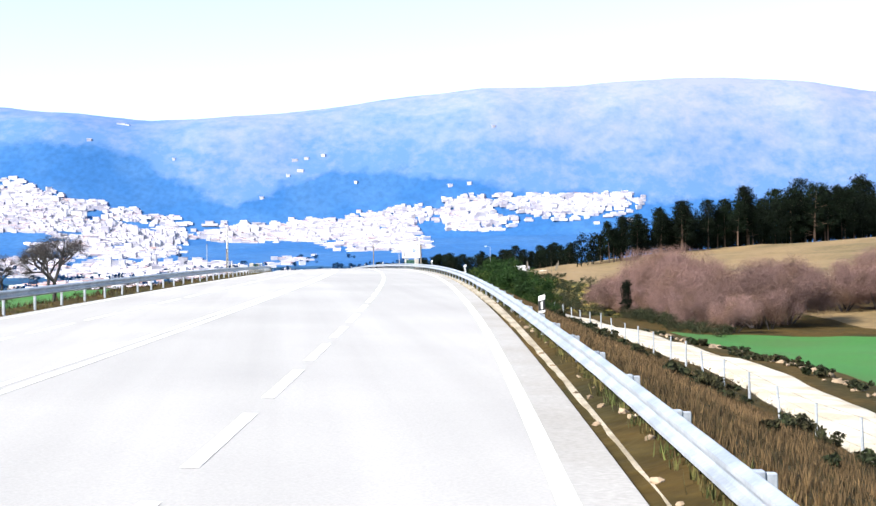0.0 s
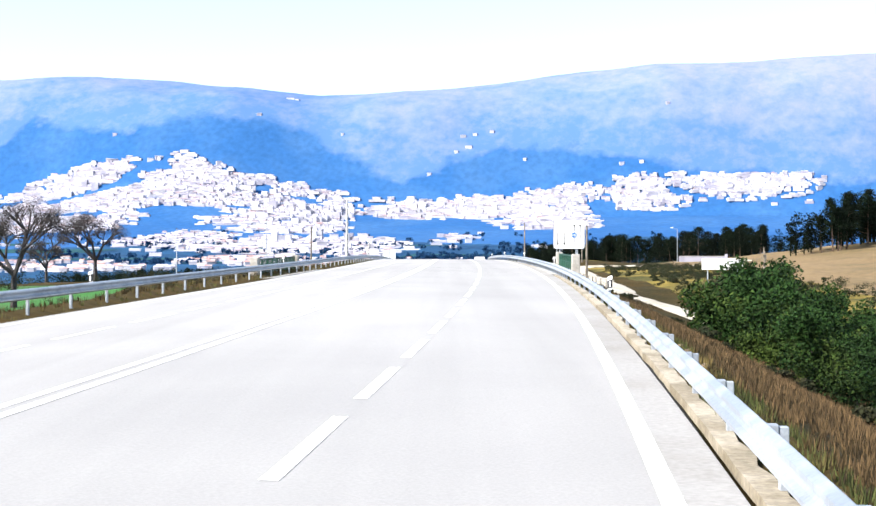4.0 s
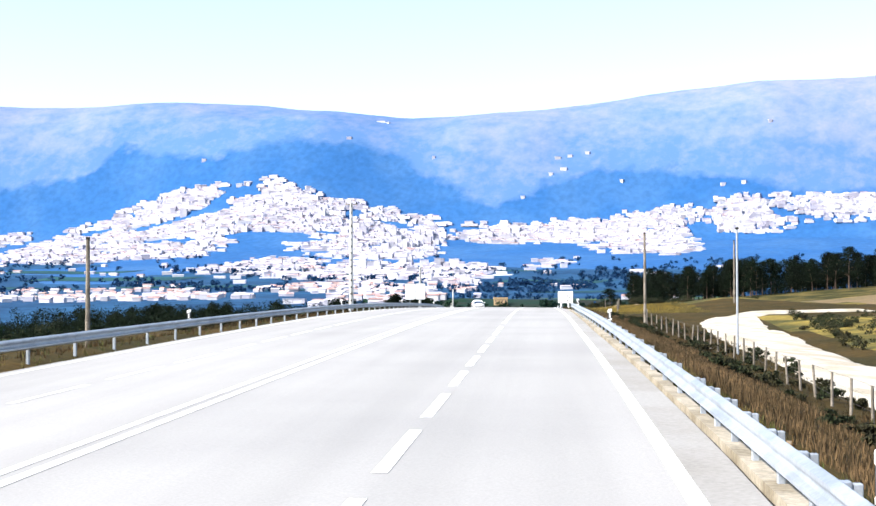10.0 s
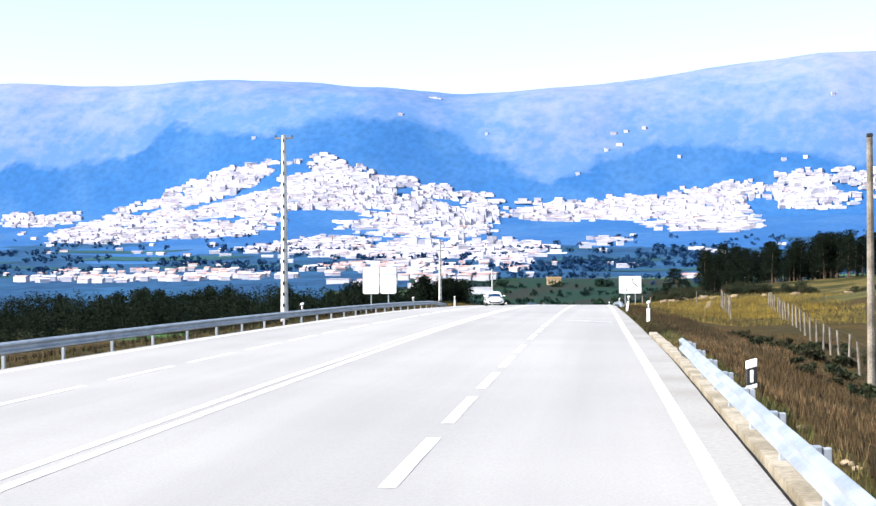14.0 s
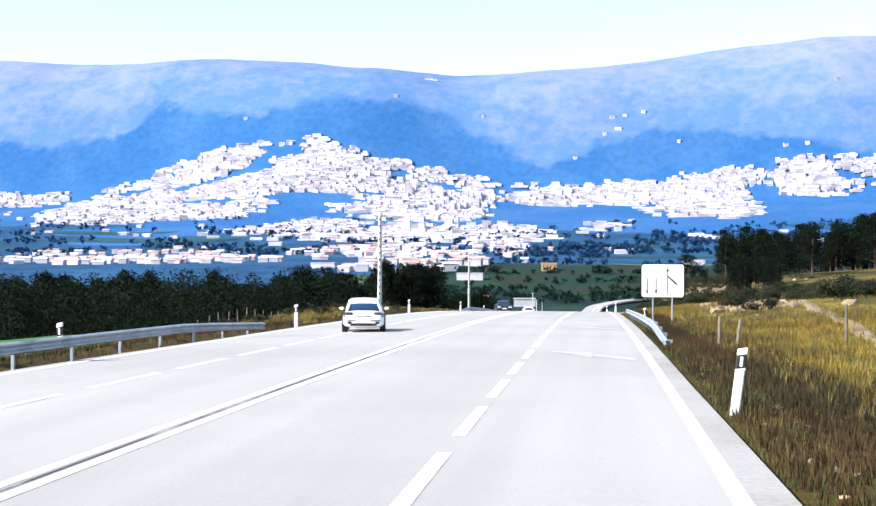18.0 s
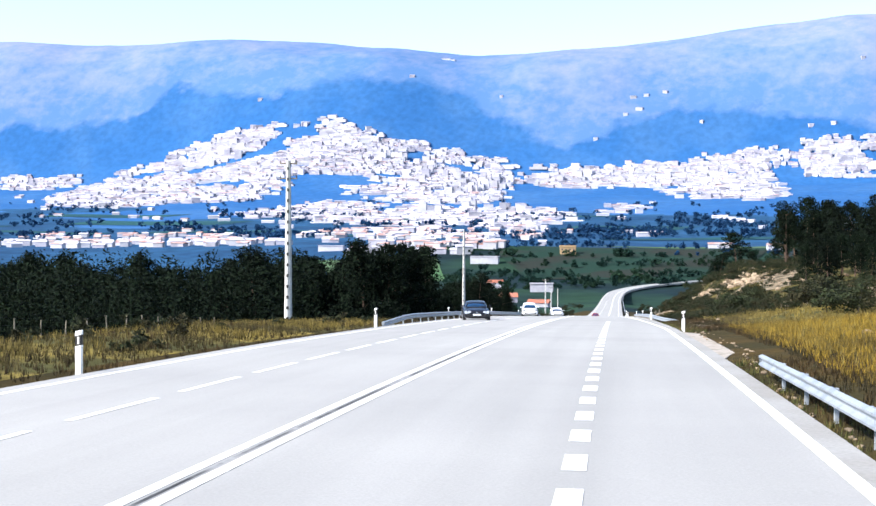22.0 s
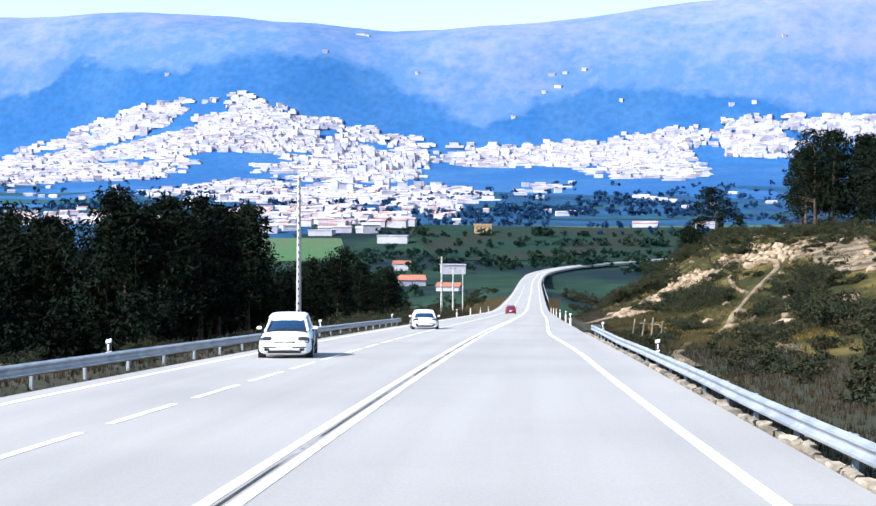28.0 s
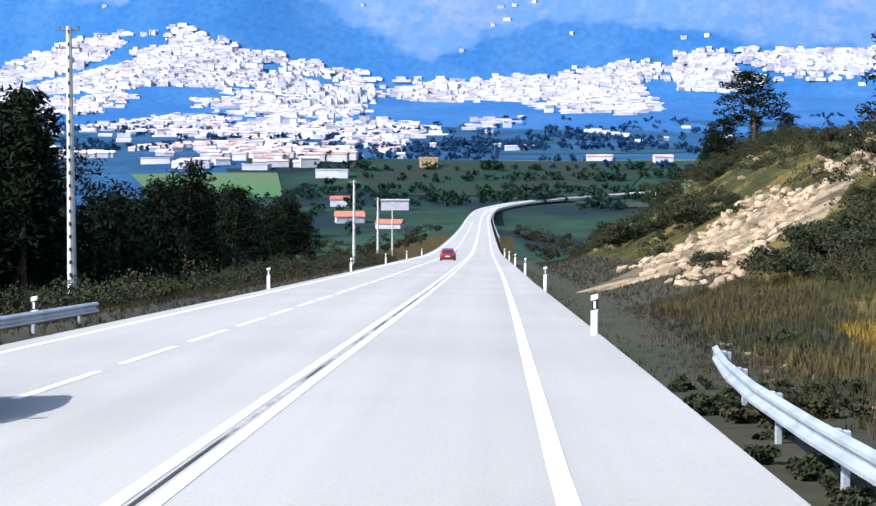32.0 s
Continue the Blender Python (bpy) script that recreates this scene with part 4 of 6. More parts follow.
for s0 in (341.0, 389.0, 413.0):
    painted([(s0 + 3.4, 4.25), (s0 + 0.3, 5.52), (s0 + 2.9, 5.56)], "arrow_head", "white merge arrow head on the closing lane")
    painted([(s0 + 1.0, 5.56), (s0 - 0.9, 6.62), (s0 + 0.5, 6.62), (s0 + 2.2, 5.56)], "arrow_shaft", "white merge arrow shaft on the closing lane")
for a, b, c, d2 in (((434.9, 4.6), (434.3, 6.35), (433.6, 6.05), (434.2, 5.0)), ((434.3, 6.35), (429.5, 5.46), (430.9, 5.46), (433.6, 6.05)), ((429.5, 5.46), (434.9, 4.6), (434.2, 5.0), (430.9, 5.46))):
    painted([a, b, c, d2], "give_way_triangle", "white outlined triangle painted on asphalt")


# ---- poles ----
M_TRIM = mat("black_trim", (0.02, 0.02, 0.022), 0.6, vary=0.1)


def concrete_pole(m, height, label, arms=2, r0=0.24):
    root = empty("power_pole", m, label, "power pole", "power poles")
    bm = bmesh.new()
    tube(bm, (0, 0, -1.2), (0, 0, height), r0, r0 * 0.55, 8)
    shaft = part("shaft", bm, M_POLE, root)
    n = int(height / 0.9)
    for i in range(n):
        z = 0.6 + i * 0.9
        w = r0 * (1 - 0.45 * z / height)
        bm = bmesh.new()
        box(bm, -w * 0.28, w * 0.28, -w - 0.006, -w + 0.05, z, z + 0.26, 0.0)
        part("hole_shade", bm, M_TRIM, shaft, "black plate for the shade in a hole")
    for k in range(arms):
        z = height - 0.25 - 1.25 * k
        bm = bmesh.new()
        box(bm, -0.75, 0.75, -0.06, 0.06, z - 0.06, z + 0.06, 0.015)
        arm = part("crossarm", bm, M_WOODPOLE, root)
        for x in (-0.68, 0.68):
            bm = bmesh.new()
            for q in range(3):
                tube(bm, (x, 0, z + 0.06 + q * 0.07), (x, 0, z + 0.11 + q * 0.07), 0.075, 0.06, 8)
            part("insulator", bm, M_BLACK, arm)
    return root


concrete_pole(rest(394.7, -19.6), 15.6, "tall white concrete power pole beside the road", 1, 0.34)
concrete_pole(rest(547, -23.0), 14.0, "tall ribbed concrete power pole before the pines", 2, 0.36)
concrete_pole(rest(718, -26.9), 20.0, "tall ribbed concrete power pole among pines", 2, 0.36)
concrete_pole(rest(815, -15.5), 12.0, "concrete power pole down the road", 1)
concrete_pole(rest(880, -17), 11.0, "concrete power pole further down the road", 1)
concrete_pole(rest(905, -16), 10.5, "thin concrete pole further down the road", 0, 0.16)
concrete_pole(rest(1560, 95), 14.0, "far power pole on a green field", 1)


def wooden_pole(m, height, label, lamp=False, metal=False):
    root = empty("lamp_post" if lamp else "utility_pole", m, label, "lamp post" if lamp else "utility pole", "roadside poles")
    bm = bmesh.new()
    tube(bm, (0, 0, -0.9), (0, 0, height), 0.13 if not metal else 0.07, 0.09 if not metal else 0.05, 10)
    part("shaft", bm, M_POST if metal else M_WOODPOLE, root)
    bm = bmesh.new()
    if lamp:
        tube(bm, (0, 0, height - 0.1), (-0.9, 0, height + 0.15), 0.03, 0.03, 6)
        arm = part("arm", bm, M_POST, root)
        part("lamp_head", box(bmesh.new(), -1.4, -0.8, -0.14, 0.14, height + 0.10, height + 0.26, 0.05), M_WHITE, arm)
    else:
        box(bm, -0.09, 0.09, -0.09, 0.09, height, height + 0.12, 0.02)
        part("cap", bm, M_BLACK, root)
    return root


wooden_pole(rest(280, 16.2), 6.8, "slim steel pole beside the wire fence", metal=True)
wooden_pole(rest(320.5, 14.1), 7.6, "weathered wooden utility pole beside the barrier")
wooden_pole(rest(392, 50), 7.0, "street lamp beside the low white wall", lamp=True, metal=True)
wooden_pole(rest(378, 28.7), 7.4, "thin utility pole on the brown pasture")
wooden_pole(rest(223, 14.7), 5.8, "thin wooden pole behind the bridge")
wooden_pole(rest(288, -36.5), 7.2, "grey utility pole beside the green field", metal=True)
wooden_pole(rest(238, -18), 6.2, "slender grey pole behind the barrier", metal=True)
wooden_pole(rest(267, -15.8), 5.4, "slender grey pole behind the barrier")
wooden_pole(rest(205, 28), 5.5, "thin post beside the farm track")


# ---- low white wall and sheds ----
def wall_thing(m, length, h, label):
    root = empty("garden_wall", m, label, "wall")
    part("wall", box(bmesh.new(), 0, length, -0.15, 0.15, -0.8, h, 0.02), M_WALL, root)
    part("coping", box(bmesh.new(), -0.05, length + 0.05, -0.2, 0.2, h, h + 0.08, 0.015), M_CONC, root)
    part("gate_pillar", box(bmesh.new(), length, length + 0.6, -0.3, 0.3, -0.8, h + 0.5, 0.03), M_WALL, root)


wall_thing(rest(393, 50.5, 0, -8), 9.5, 1.15, "low whitewashed wall with a gate pillar")
board = empty("billboard", place(251, 33, 0), "blank white billboard on two posts below the road", "billboard")
part("panel", box(bmesh.new(), -2.4, 2.4, -0.05, 0.05, -1.0, 0.3, 0.02), M_SIGN, board)
for x in (-1.7, 1.7):
    bm = bmesh.new()
    tube(bm, (x, 0.1, -6.5), (x, 0.1, 0.1), 0.07, 0.07, 8)
    part("post", bm, M_POST, board)


# ---- fences ----
def wire_fence(points, spacing, height, label, material=M_WOODPOLE, posts_lean=4.0):
    root = empty("wire_fence", Matrix.Identity(4), label, "fence", "wire fences")
    rnd = random.Random(int(points[0][0]) + 3)
    bm = bmesh.new()
    tube(bm, (0, 0, -0.3), (0, 0, height), 0.055, 0.045, 7)
    proto = None
    tops = []
    for (s0, u0), (s1, u1) in zip(points, points[1:]):
        n = max(1, int(math.hypot(s1 - s0, u1 - u0) / spacing))
        for i in range(n):
            s, u = s0 + (s1 - s0) * i / n, u0 + (u1 - u0) * i / n
            m = rest(s, u) @ pose(0, 0, 0, rnd.uniform(-1, 1) * posts_lean, rnd.uniform(-1, 1) * posts_lean, 0)
            if proto is None:
                proto = part("post", bm, material, root)
                proto.matrix_basis = m
            else:
                share("post", proto.data, root, m)
            tops.append(m)
    for z in (0.35, 0.7, 1.0):
        verts, faces = [], []
        for m in tops:
            c = m @ Vector((0, 0, z * height))
            verts += [c + Vector((0, 0, 0.004)), c - Vector((0.004, 0, 0.003)), c + Vector((0.004, 0, -0.003))]
        for i in range(len(tops) - 1):
            for j in range(3):
                a, b = i * 3 + j, i * 3 + (j + 1) % 3
                faces.append((a, b, b + 3, a + 3))
        mesh_part("wire", verts, faces, M_OAK, root)
    return root


wire_fence([(20, 17.2), (60, 17.9), (78, 19.0), (110, 19.3), (150, 19.6)], 5.0, 1.25, "wire fence on slim grey posts along the track", M_POST)
wire_fence([(212, 15.4), (235, 14.8), (265, 15.4), (296, 15.4), (322, 14.4), (350, 16.2), (392, 19.0)], 3.2, 1.15, "wire fence on weathered posts along the gravel track")
wire_fence([(372, 14.5), (398, 16.0), (412, 13.0)], 5.0, 1.4, "short wire fence on the mossy slope")
wire_fence([(455, -30), (505, -31), (560, -32)], 4.0, 1.5, "wire fence before the dark pine wood")
wire_fence([(300, 42), (352, 60), (420, 74)], 6.0, 1.4, "wire fence across the brown pasture")


def stakes(s, u, n, label, height=1.4):
    rnd = random.Random(int(s))
    root = empty("broken_fence", rest(s, u), label, "fence")
    for i in range(n):
        bm = bmesh.new()
        x, y = 0.55 * i, rnd.uniform(-0.3, 0.3)
        tube(bm, (x, y, -0.5), (x + rnd.uniform(-0.15, 0.25), y, height * rnd.uniform(0.8, 1.05)), 0.06, 0.05, 7)
        part("stake", bm, M_WOODPOLE, root)
    if n > 2:
        bm = bmesh.new()
        tube(bm, (0.5, 0, height * 0.72), (1.6, 0.1, height * 0.66), 0.045, 0.04, 6)
        tube(bm, (1.6, 0.1, height * 0.66), (2.2, 0, 0.1), 0.045, 0.04, 6)
        part("bar", bm, M_WOODPOLE, root)


stakes(401, 9.7, 2, "two weathered wooden stakes in the verge", 1.0)
stakes(622.5, 8.35, 4, "broken weathered wooden fence beside the barrier", 1.3)


# ---- trees ----
def leaf_cards(rnd, clumps, per, size, thin=1.0):
    """Many small leaf or twig cards, gathered in clumps (x, y, z, rx, rz)."""
    verts, faces = [], []
    for cx, cy, cz, rx, rz in clumps:
        for _ in range(per):
            d = Vector((rnd.gauss(0, 1), rnd.gauss(0, 1), rnd.gauss(0, 1))).normalized() * (rnd.random() ** 0.45)
            p = Vector((cx + d.x * rx, cy + d.y * rx, cz + d.z * rz))
            a = Vector((rnd.gauss(0, 1), rnd.gauss(0, 1), rnd.gauss(0, 1) * 0.8)).normalized()
            b = a.orthogonal().normalized()
            b.rotate(Matrix.Rotation(rnd.random() * 6.28, 3, a))
            q = size * rnd.uniform(0.6, 1.3)
            k = len(verts)
            verts += [p - a * q * 0.5 - b * q * 0.3 * thin, p - a * q * 0.4 + b * q * 0.35 * thin, p + a * q * 0.6]
            faces.append((k, k + 1, k + 2))
    return verts, faces


def pine_tree(seed, height, spread, low, label, per=62, clumps_n=52):
    rnd = random.Random(seed)
    root = empty("pine_tree", Matrix.Identity(4), label, "pine tree", "pine trees")
    bm = bmesh.new()
    p = Vector((0, 0, -0.6))
    bend = Vector((rnd.uniform(-0.05, 0.05), rnd.uniform(-0.05, 0.05), 0))
    joints = [p]
    for i in range(4):
        q = Vector((0, 0, height * 0.9 * (i + 1) / 4)) + bend * height * ((i + 1) / 4) ** 2 * 2
        tube(bm, p, q, 0.20 * (1 - i * 0.21) * height / 10, 0.20 * (1 - (i + 1) * 0.21) * height / 10, 7)
        p = q
        joints.append(q)
    clumps = []
    for i in range(clumps_n):
        f = low + (1 - low) * (i + 0.5) / clumps_n
        r = spread * (0.35 + 1.0 * (1 - ((f - low) / (1 - low))) ** 0.7) * rnd.uniform(0.25, 1.0)
        a = i * 2.4 + rnd.uniform(-0.5, 0.5)
        z = height * f + rnd.uniform(-0.3, 0.3)
        ax = Vector((bend.x, bend.y, 0)) * height * 2 * f * f
        c = Vector((ax.x + r * math.cos(a), ax.y + r * math.sin(a), z))
        rr = height * rnd.uniform(0.055, 0.095)
        clumps.append((c.x, c.y, c.z, rr * 1.25, rr * 0.8))
        if i % 3 == 0 and f < 0.9:
            tube(bm, (ax.x, ax.y, z - 0.5), c, 0.045 * height / 10, 0.02, 5)
    clumps.append((bend.x * height * 2, bend.y * height * 2, height * 0.96, height * 0.05, height * 0.07))
    part("trunk", bm, M_BARK, root)
    v, f = leaf_cards(rnd, clumps, per, height * 0.042, 0.55)
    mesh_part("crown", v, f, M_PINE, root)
    return root


def copy_at(ob, m):
    """A copy at the pose and size that m gives, whatever the size of the first one."""
    return copy_thing(ob, m @ Matrix.Diagonal((1 / ob.scale.x, 1 / ob.scale.y, 1 / ob.scale.z, 1)))


PINES = [pine_tree(11, 10.0, 2.0, 0.25, "dark green pine with a ragged crown"), pine_tree(12, 10.0, 1.7, 0.32, "slim dark green pine"), pine_tree(13, 10.0, 2.3, 0.2, "broad dark green pine with low limbs"),
         pine_tree(14, 10.0, 1.5, 0.4, "tall dark pine with a bare lower trunk"), pine_tree(15, 10.0, 2.6, 0.34, "broad dark pine with an open crown")]
GROVE = random.Random(5)
used = set()


def plant(kinds, s, u, height, sink=0.2, wide=1.0):
    k = GROVE.choice(kinds)
    sc = height / 10 * GROVE.uniform(0.85, 1.15)
    m = rest(s, u, -sink, GROVE.uniform(0, 360)) @ Matrix.Diagonal((sc * wide * GROVE.uniform(0.9, 1.15), sc * wide * GROVE.uniform(0.9, 1.15), sc, 1))
    if k not in used:
        used.add(k)
        PINES[k].matrix_basis = m
        return PINES[k]
    return copy_at(PINES[k], m)


# left wood: its tops keep to one level that sinks away from the road
def to_level(kinds, s, u, top, least=5.0, most=17.0):
    plant(kinds, s, u, max(least, min(most, top - land(s, u))))


for i in range(105):
    s = 690 + 85 * GROVE.random() ** 1.2
    u = -37 - 120 * GROVE.random() ** 1.3
    to_level((0, 1, 2, 3), s, u, 7.9 - 0.02 * max(0, -u - 50) + GROVE.uniform(-2.0, 0.8))
for i in range(60):
    s = GROVE.uniform(752, 880)
    u = -27 - (GROVE.random() ** 1.4) * 45
    plant((1, 2, 4), s, u, GROVE.uniform(8, 13))
# right hill: the wood behind the pasture and the pines on the cutting
for i in range(64):
    a, dep = GROVE.uniform(0, 1.5), GROVE.random() ** 1.4
    plant((0, 1, 2, 3), 378 + 42 * a + 60 * dep, 70 + 62 * a + 45 * dep, (9.5 + 8 * min(1, a)) * GROVE.uniform(0.75, 1.1))
for i in range(70):
    a = GROVE.random()
    s, u = GROVE.uniform(676, 752), 36 + 95 * a
    to_level((0, 1, 2, 4), s, u, 12.5 + 9.5 * a + GROVE.uniform(-2.5, 1.0), 6, 14)
for i in range(10):
    plant((0, 1, 2), GROVE.uniform(632, 660), GROVE.uniform(30, 40), GROVE.uniform(5, 8))
for s, u, h in ((719, 36, 11.5), (722, 49, 11.5), (731, 37, 10.5), (740, 40, 10), (748, 44, 8.5), (730, 47, 9.5), (779, 32, 4.6), (786, 27.5, 4.0), (771, 34, 4.2), (800, 24, 4.2), (806, 22, 3.2)):
    plant((2, 4), s, u, h)

plant((1,), 148, 29.4, 4.4)
plant((4,), 769, 30.2, 8.6, wide=1.5)
plant((2,), 771, 27.0, 4.6, wide=1.7)
plant((2,), 762, 25.0, 3.6, wide=1.7)


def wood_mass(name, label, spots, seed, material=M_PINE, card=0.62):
    """The close-set inside of a wood behind its outer trees: s, u, height."""
    rnd = random.Random(seed)
    verts, faces = [], []
    for s, u, h in spots:
        g = ground_at(s, u)
        cl = []
        for k in range(11):
            f = 0.12 + 0.84 * (k + 0.5) / 11
            r = 1.5 * (1.15 - f) * h / 9
            cl.append((g.x + rnd.gauss(0, r), g.y + rnd.gauss(0, r), g.z + h * f, 0.11 * h + 0.2, 0.09 * h))
        v, f = leaf_cards(rnd, cl, 30, card, 0.7)
        k = len(verts)
        verts += v
        faces += [tuple(a + k for a in q) for q in f]
        k = len(verts)
        verts += [g + Vector((-0.16, 0, -0.4)), g + Vector((0.16, 0, -0.4)), g + Vector((0, 0.16, -0.4)), g + Vector((0, 0, h * 0.8))]
        faces += [(k, k + 1, k + 3), (k + 1, k + 2, k + 3), (k + 2, k, k + 3)]
    return tagged(mesh_part(name, verts, faces, material), label, "trees", kind="stuff")


MASS = random.Random(17)


def level(s, u, top, least, most):
    return max(least, min(most, top - land(s, u)))


spots = []
for _ in range(700):
    s, u = MASS.uniform(694, 790), -40 - 190 * MASS.random()
    spots.append((s, u, level(s, u, 7.9 - 0.012 * max(0, -u - 50) + MASS.uniform(-2.5, 1.0), 5, 17)))
for _ in range(230):
    s = MASS.uniform(590, 692)
    u = -44 - 0.25 * (692 - s) - 90 * MASS.random()
    spots.append((s, u, level(s, u, 4.9 - 0.025 * max(0, -u - 45) + MASS.uniform(-1.8, 0.6), 4, 15)))
for _ in range(230):
    spots.append((MASS.uniform(752, 880), -29 - 55 * MASS.random(), MASS.uniform(7.5, 12.5)))
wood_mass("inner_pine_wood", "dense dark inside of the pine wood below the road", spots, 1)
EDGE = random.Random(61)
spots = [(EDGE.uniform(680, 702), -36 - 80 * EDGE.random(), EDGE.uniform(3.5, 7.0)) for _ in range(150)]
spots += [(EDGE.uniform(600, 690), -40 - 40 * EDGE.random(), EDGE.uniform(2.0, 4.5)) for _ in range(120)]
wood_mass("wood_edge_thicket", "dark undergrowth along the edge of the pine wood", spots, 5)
spots = []
for _ in range(420):
    a, dep = MASS.uniform(-0.05, 2.2), MASS.random()
    spots.append((384 + 42 * a + 60 * dep, 72 + 62 * a + 45 * dep, (9 + 7.5 * min(1, a)) * MASS.uniform(0.7, 1.0)))
for _ in range(150):
    a = MASS.random()
    s, u = MASS.uniform(684, 760), 40 + 120 * a
    spots.append((s, u, level(s, u, 12.0 + 9.5 * a + MASS.uniform(-2.5, 1.0), 6, 14)))
wood_mass("hill_pine_wood", "dense dark inside of the pine wood on the hill", spots, 2)


def shrub(seed, w, h, label, material, name, per=70, n=16, size=0.22, thin=1.0, stems=1):
    rnd = random.Random(seed)
    root = empty(name, Matrix.Identity(4), label, "shrub", name + "s")
    clumps = []
    for i in range(n):
        a, r = rnd.uniform(0, 6.28), w * 0.5 * math.sqrt(rnd.random())
        z = h * (0.25 + 0.6 * rnd.random() * (1 - 0.5 * (r / (w * 0.5)) ** 2))
        clumps.append((r * math.cos(a), r * math.sin(a), z, w * 0.17, h * 0.17))
        if i < stems:
            part("stem", tube(bmesh.new(), (0.1 * math.cos(a), 0.1 * math.sin(a), -0.3), (r * math.cos(a), r * math.sin(a), z), 0.05 * h / 3, 0.015, 5), M_OAK, root)
    v, f = leaf_cards(rnd, clumps, per, size, thin)
    mesh_part("foliage" if thin > 0.5 else "crown", v, f, material, root)
    return root


def scatter(proto, spots):
    """The first spot takes the shrub itself, the others copies: s, u, size."""
    for i, (s, u, k) in enumerate(spots):
        m = rest(s, u, -0.1, GROVE.uniform(0, 360)) @ Matrix.Diagonal((k * GROVE.uniform(0.85, 1.2), k * GROVE.uniform(0.85, 1.2), k, 1))
        if i == 0:
            proto.matrix_basis = m
        else:
            copy_at(proto, m)


scatter(shrub(31, 6.0, 5.2, "dense leafy green shrub on the embankment", M_LEAF, "leafy_shrub", per=420, n=20, size=0.19),
        [(108, 16.2, 0.28), (113, 16.1, 0.34), (118, 16.0, 0.42), (123, 16.1, 0.5), (128, 16.1, 0.58), (133, 16.2, 0.66), (138, 16.3, 0.76), (143, 16.4, 0.88), (148, 16.7, 1.0), (153, 17.1, 1.0), (140, 19.0, 0.7), (150, 19.5, 0.85), (158, 18.0, 0.8)])
bare_kinds = [shrub(41, 7.0, 6.0, "leafless pinkish-brown thicket beside the field", M_TWIG, "bare_thicket", per=620, n=52, size=0.55, thin=0.034, stems=5),
              shrub(42, 6.0, 5.0, "leafless reddish-brown thicket beside the field", M_TWIG, "bare_thicket", per=620, n=46, size=0.5, thin=0.034, stems=5)]
thickets = []
for _ in range(58):
    s, b = GROVE.uniform(116, 168), GROVE.random() ** 1.15
    u = 29.5 + 0.02 * (s - 116) + 38 * b
    thickets.append((s, u, GROVE.uniform(0.62, 1.2) * (0.8 if b < 0.12 or u < 33 else 1.0) * (1.12 if 36 < u < 48 else 0.95)))
scatter(bare_kinds[0], thickets[0::2])
scatter(bare_kinds[1], thickets[1::2])
scrub_kinds = [shrub(51, 2.2, 1.2, "low dark heath scrub", M_SCRUB, "heath_scrub", per=190, n=14, size=0.10), shrub(52, 3.0, 1.6, "low dark broom bush", M_SCRUB, "heath_scrub", per=200, n=18, size=0.11)]
spots = [(GROVE.uniform(440, 600), 15 + 30 * GROVE.random() ** 1.2, GROVE.uniform(0.5, 1.5)) for _ in range(80)]
spots += [(GROVE.uniform(600, 690), 12.5 + 26 * GROVE.random() ** 1.2, GROVE.uniform(0.5, 1.3)) for _ in range(70)]
spots += [(GROVE.uniform(690, 800), 14 + 34 * GROVE.random() ** 1.2, GROVE.uniform(0.7, 1.6)) for _ in range(60)]
spots += [(GROVE.uniform(430, 620), -GROVE.uniform(14, 30), GROVE.uniform(0.3, 0.8)) for _ in range(18)]


def clear(s, u):
    """No bush on the path, few on the yellow foot of the hill and on the rock face."""
    if abs(u - along(HILL_PATH, s)) < 1.6 and 600 < s < 700:
        return False
    if 600 < s < 655 and 0 < u < 16.5:
        return GROVE.random() < 0.12
    if 656 < s < 716 and 8 < u < 21 and abs(s - (680 + 2.2 * (u - 9.8))) < 19:
        return GROVE.random() < 0.12
    return True


spots = [q for q in spots if clear(q[0], q[1])]
scatter(scrub_kinds[0], spots[0::2])
scatter(scrub_kinds[1], spots[1::2])


def bush_mass(name, label, spots, seed, material=M_SCRUB, leaf=0.13):
    """Low bushes too many to tell apart: s, u, size."""
    rnd = random.Random(seed)
    cl = []
    for s, u, k in spots:
        g = ground_at(s, u)
        for _ in range(9):
            cl.append((g.x + rnd.gauss(0, 0.55 * k), g.y + rnd.gauss(0, 0.55 * k), g.z + k * rnd.uniform(0.1, 1.0), 0.42 * k, 0.28 * k))
    return tagged(mesh_part(name, *leaf_cards(rnd, cl, 44, leaf), material), label, "shrubs", kind="stuff")


spots = [(GROVE.uniform(180, 330), GROVE.uniform(29, 48), GROVE.uniform(0.5, 1.2)) for _ in range(150)]
spots += [(GROVE.uniform(10, 160), GROVE.uniform(12.8, 18.4), GROVE.uniform(0.12, 0.45)) for _ in range(170)]
spots += [(GROVE.uniform(114, 168), GROVE.uniform(28.6, 32), GROVE.uniform(0.5, 1.1)) for _ in range(70)]
spots += [(GROVE.uniform(40, 112), GROVE.uniform(23.6, 25.4), GROVE.uniform(0.15, 0.4)) for _ in range(60)]
